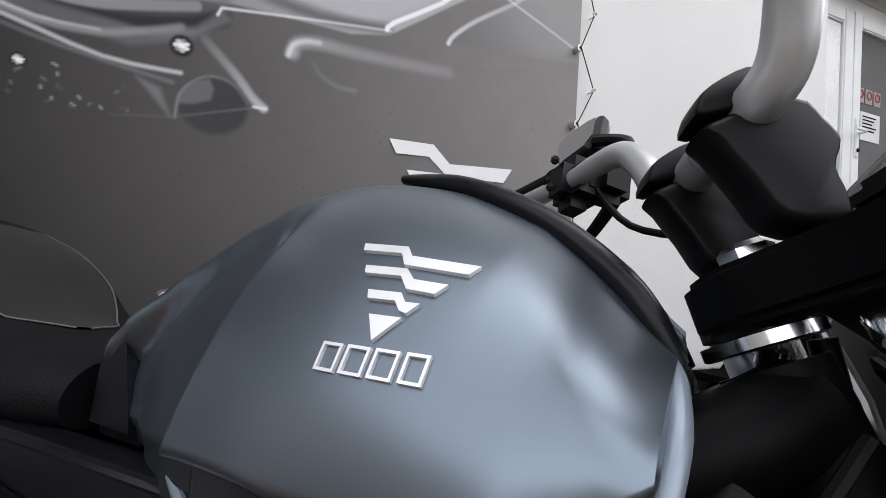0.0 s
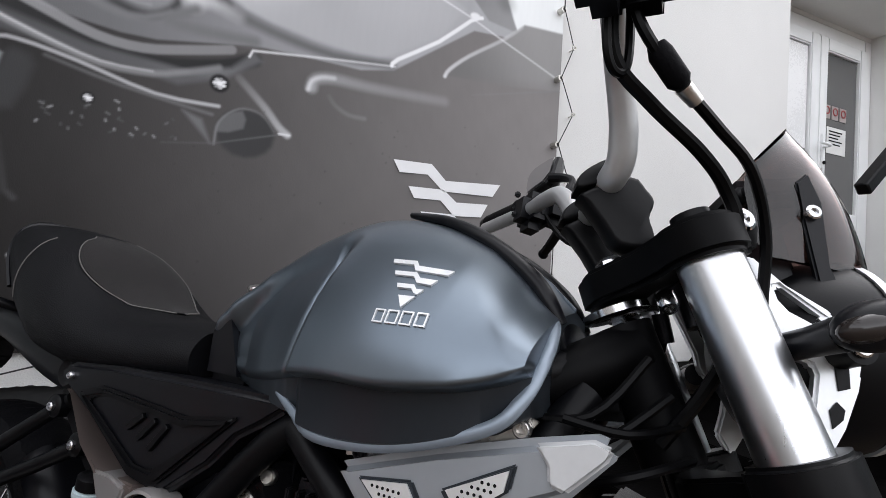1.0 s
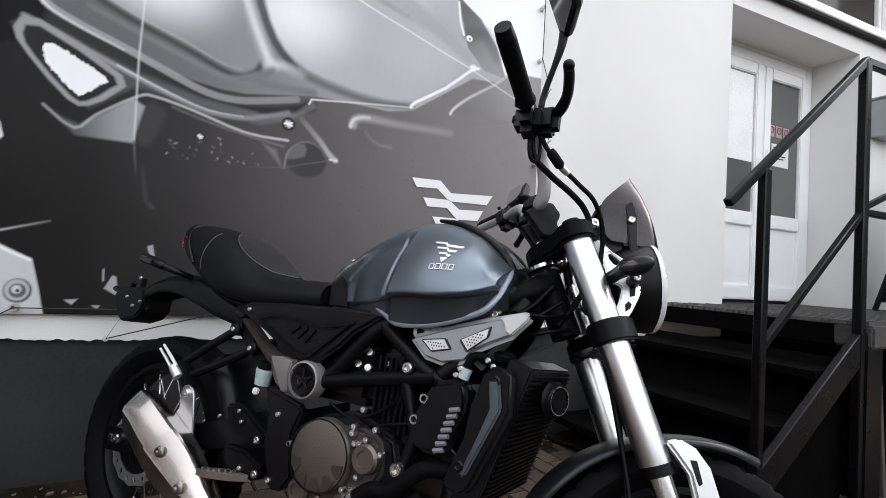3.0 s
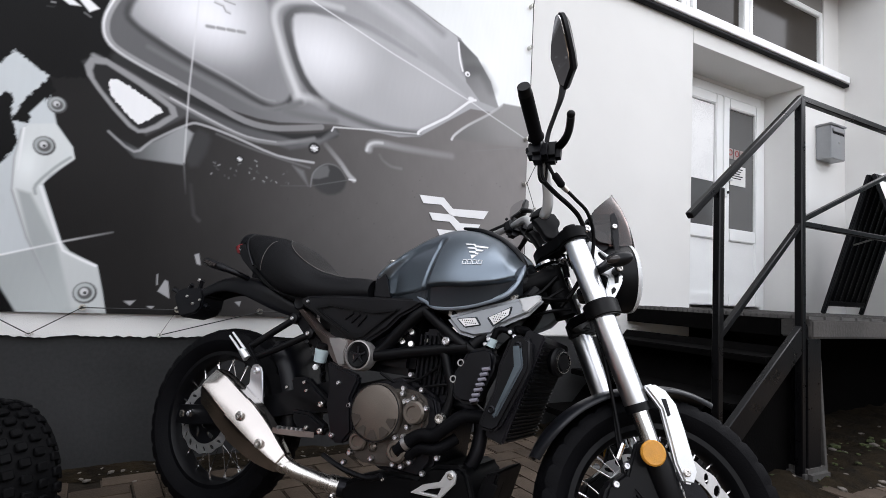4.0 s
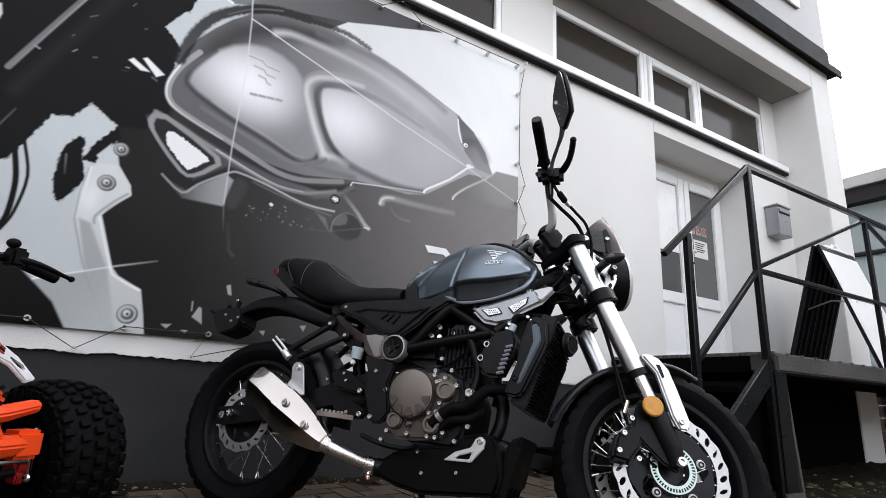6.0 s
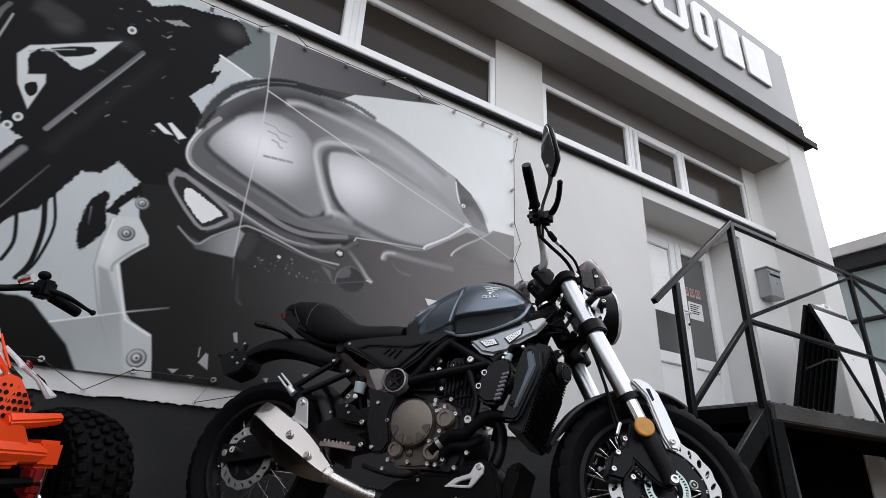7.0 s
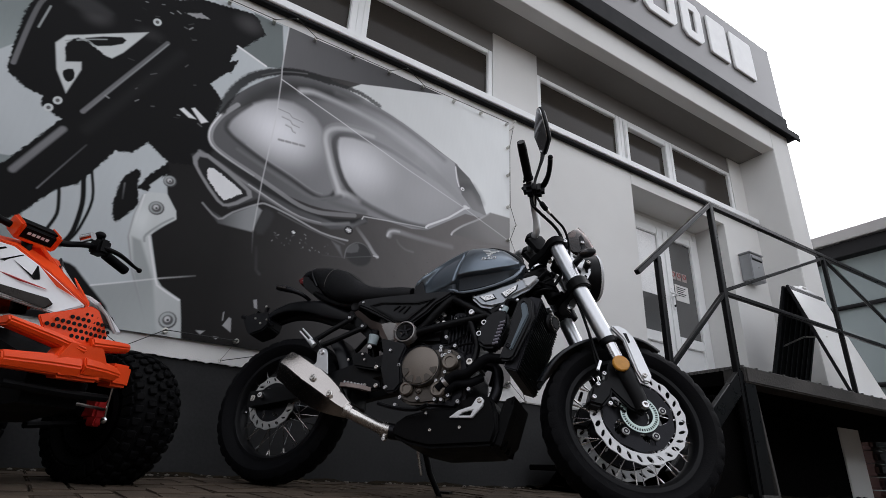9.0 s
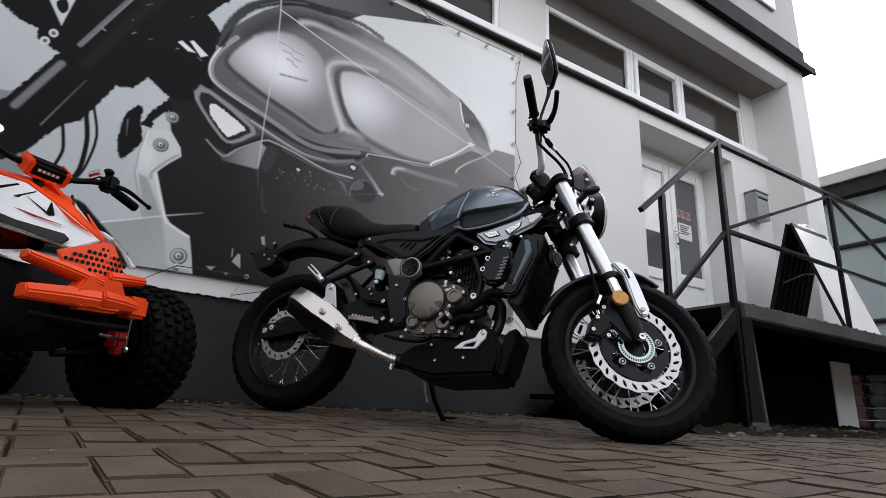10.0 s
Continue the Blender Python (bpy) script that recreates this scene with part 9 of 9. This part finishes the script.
lf.faces.new([lf.verts.new(p) for p in ((1.46, -0.10, 0.004), (1.50, -0.115, 0.012), (1.515, -0.09, 0.006), (1.48, -0.075, 0.010))])
solid("dry_leaf", lf, mat("dry_leaf_brown", (0.30, 0.16, 0.09), 0.7, var=0.2, scale=40), "small dry brown leaf on the paving", "leaf")

# ---- paving: single blocks with sunken joints ----
PAVE = thing("pavement", "worn brown-grey concrete block paving with open joints", "pavement", kind="structure")
M_JOINT = mat("sand_joint", (0.020, 0.016, 0.012), 0.95, var=0.4, scale=30, bump=0.002, spec=0.1)


def paver_material(joined=False):
    m = mat("worn_paver", (0.072, 0.054, 0.040), 0.82, var=0.30, scale=7, bump=0.0022, bscale=150, spec=0.2)
    nt = m.node_tree
    oi = nt.nodes.new("ShaderNodeNewGeometry" if joined else "ShaderNodeObjectInfo")
    bsdf = nt.nodes["Principled BSDF"]
    src = bsdf.inputs["Base Color"].links[0].from_socket
    hs = nt.nodes.new("ShaderNodeHueSaturation")
    mr = nt.nodes.new("ShaderNodeMapRange")
    mr.inputs["To Min"].default_value, mr.inputs["To Max"].default_value = 0.75, 1.25
    nt.links.new(oi.outputs["Random Per Island" if joined else "Random"], mr.inputs["Value"])
    nt.links.new(mr.outputs[0], hs.inputs["Value"])
    nt.links.new(src, hs.inputs["Color"])
    nt.links.new(hs.outputs[0], bsdf.inputs["Base Color"])
    return m


M_PAVE = paver_material()
PL, PW, GAP = 0.180, 0.090, 0.0045
ANG = radians(5.5)
O_X, O_Y = -0.163, -0.666


def paver_mesh(seed):
    r = random.Random(seed)
    bm = box(-PL / 2 + GAP / 2, PL / 2 - GAP / 2, -PW / 2 + GAP / 2, PW / 2 - GAP / 2, -0.05, 0.0, 0.0)
    top = [e for e in bm.edges if all(v.co.z > -0.01 for v in e.verts)]
    bmesh.ops.bevel(bm, geom=top, offset=0.0028 + 0.0015 * r.random(), segments=2, affect="EDGES")
    for v in bm.verts:
        v.co += Vector((r.uniform(-1, 1), r.uniform(-1, 1), r.uniform(-1, 1))) * 0.0012
    return mesh_of("paver", bm, M_PAVE, 50)


PAVERS = [paver_mesh(k) for k in range(6)]
M_PAVE_REST = paver_material(True)


def paver_spots():
    """Herringbone: (x, y, turned) of every block."""
    for j in range(-80, 45):
        for i in range(-80, 95):
            d = (i - j) % 4
            if d in (1, 2):
                continue
            u, v = ((i + 1) * PW, (j + 0.5) * PW) if d == 0 else ((i + 0.5) * PW, (j + 1) * PW)
            yield O_X + u * math.cos(ANG) - v * math.sin(ANG), O_Y + u * math.sin(ANG) + v * math.cos(ANG), d == 3


SLOPE = math.atan(0.027)
near, rest = [], []
for x, y, turned in paver_spots():
    if not (-5.0 < x < 6.5 and -5.0 < y < 1.30) or (x > 1.85 and y > 0.22):
        continue
    (near if math.hypot((x - 0.15) * 0.75, y + 0.45) < 0.95 and len(near) < 320 else rest).append((x, y, turned))
random.seed(5)
for x, y, turned in near:
    ob = new("paver", PAVERS[random.randrange(6)])
    ob.parent = PAVE
    ob.matrix_basis = Matrix.Translation((x, y, ground_z(x, y) + random.uniform(-0.002, 0.002))) @ pose(0, 0, 0, math.degrees(SLOPE) + random.uniform(-0.4, 0.4), random.uniform(-0.4, 0.4), 0) @ Matrix.Rotation(ANG + (math.pi / 2 if turned else 0) + (math.pi if random.random() < 0.5 else 0), 4, "Z")
verts, faces = [], []
src = PAVERS[0]
sv = [v.co.copy() for v in src.vertices]
sf = [tuple(p.vertices) for p in src.polygons]
for x, y, turned in rest:
    m = Matrix.Translation((x, y, ground_z(x, y) + random.uniform(-0.002, 0.002))) @ pose(0, 0, 0, math.degrees(SLOPE) + random.uniform(-0.4, 0.4), random.uniform(-0.4, 0.4), 0) @ Matrix.Rotation(ANG + (math.pi / 2 if turned else 0), 4, "Z")
    n = len(verts)
    verts += [m @ v for v in sv]
    faces += [tuple(n + k for k in f) for f in sf]
me = bpy.data.meshes.new("outer_pavers")
me.from_pydata(verts, [], faces)
me.materials.append(M_PAVE_REST)
me.shade_smooth()
me.set_sharp_from_angle(angle=radians(50))
outer = new("outer_pavers", me)
outer.parent = PAVE
tagged(outer, kind="stuff")
bm = bmesh.new()
for y0, y1 in ((-5.1, -4.0), (-4.0, 1.35)):
    bm.faces.new([bm.verts.new((x, y, ground_z(x, y) - 0.009)) for x, y in ((-5.1, y0), (6.6, y0), (6.6, y1), (-5.1, y1))])
part("joint_sand", bm, M_JOINT, PAVE)
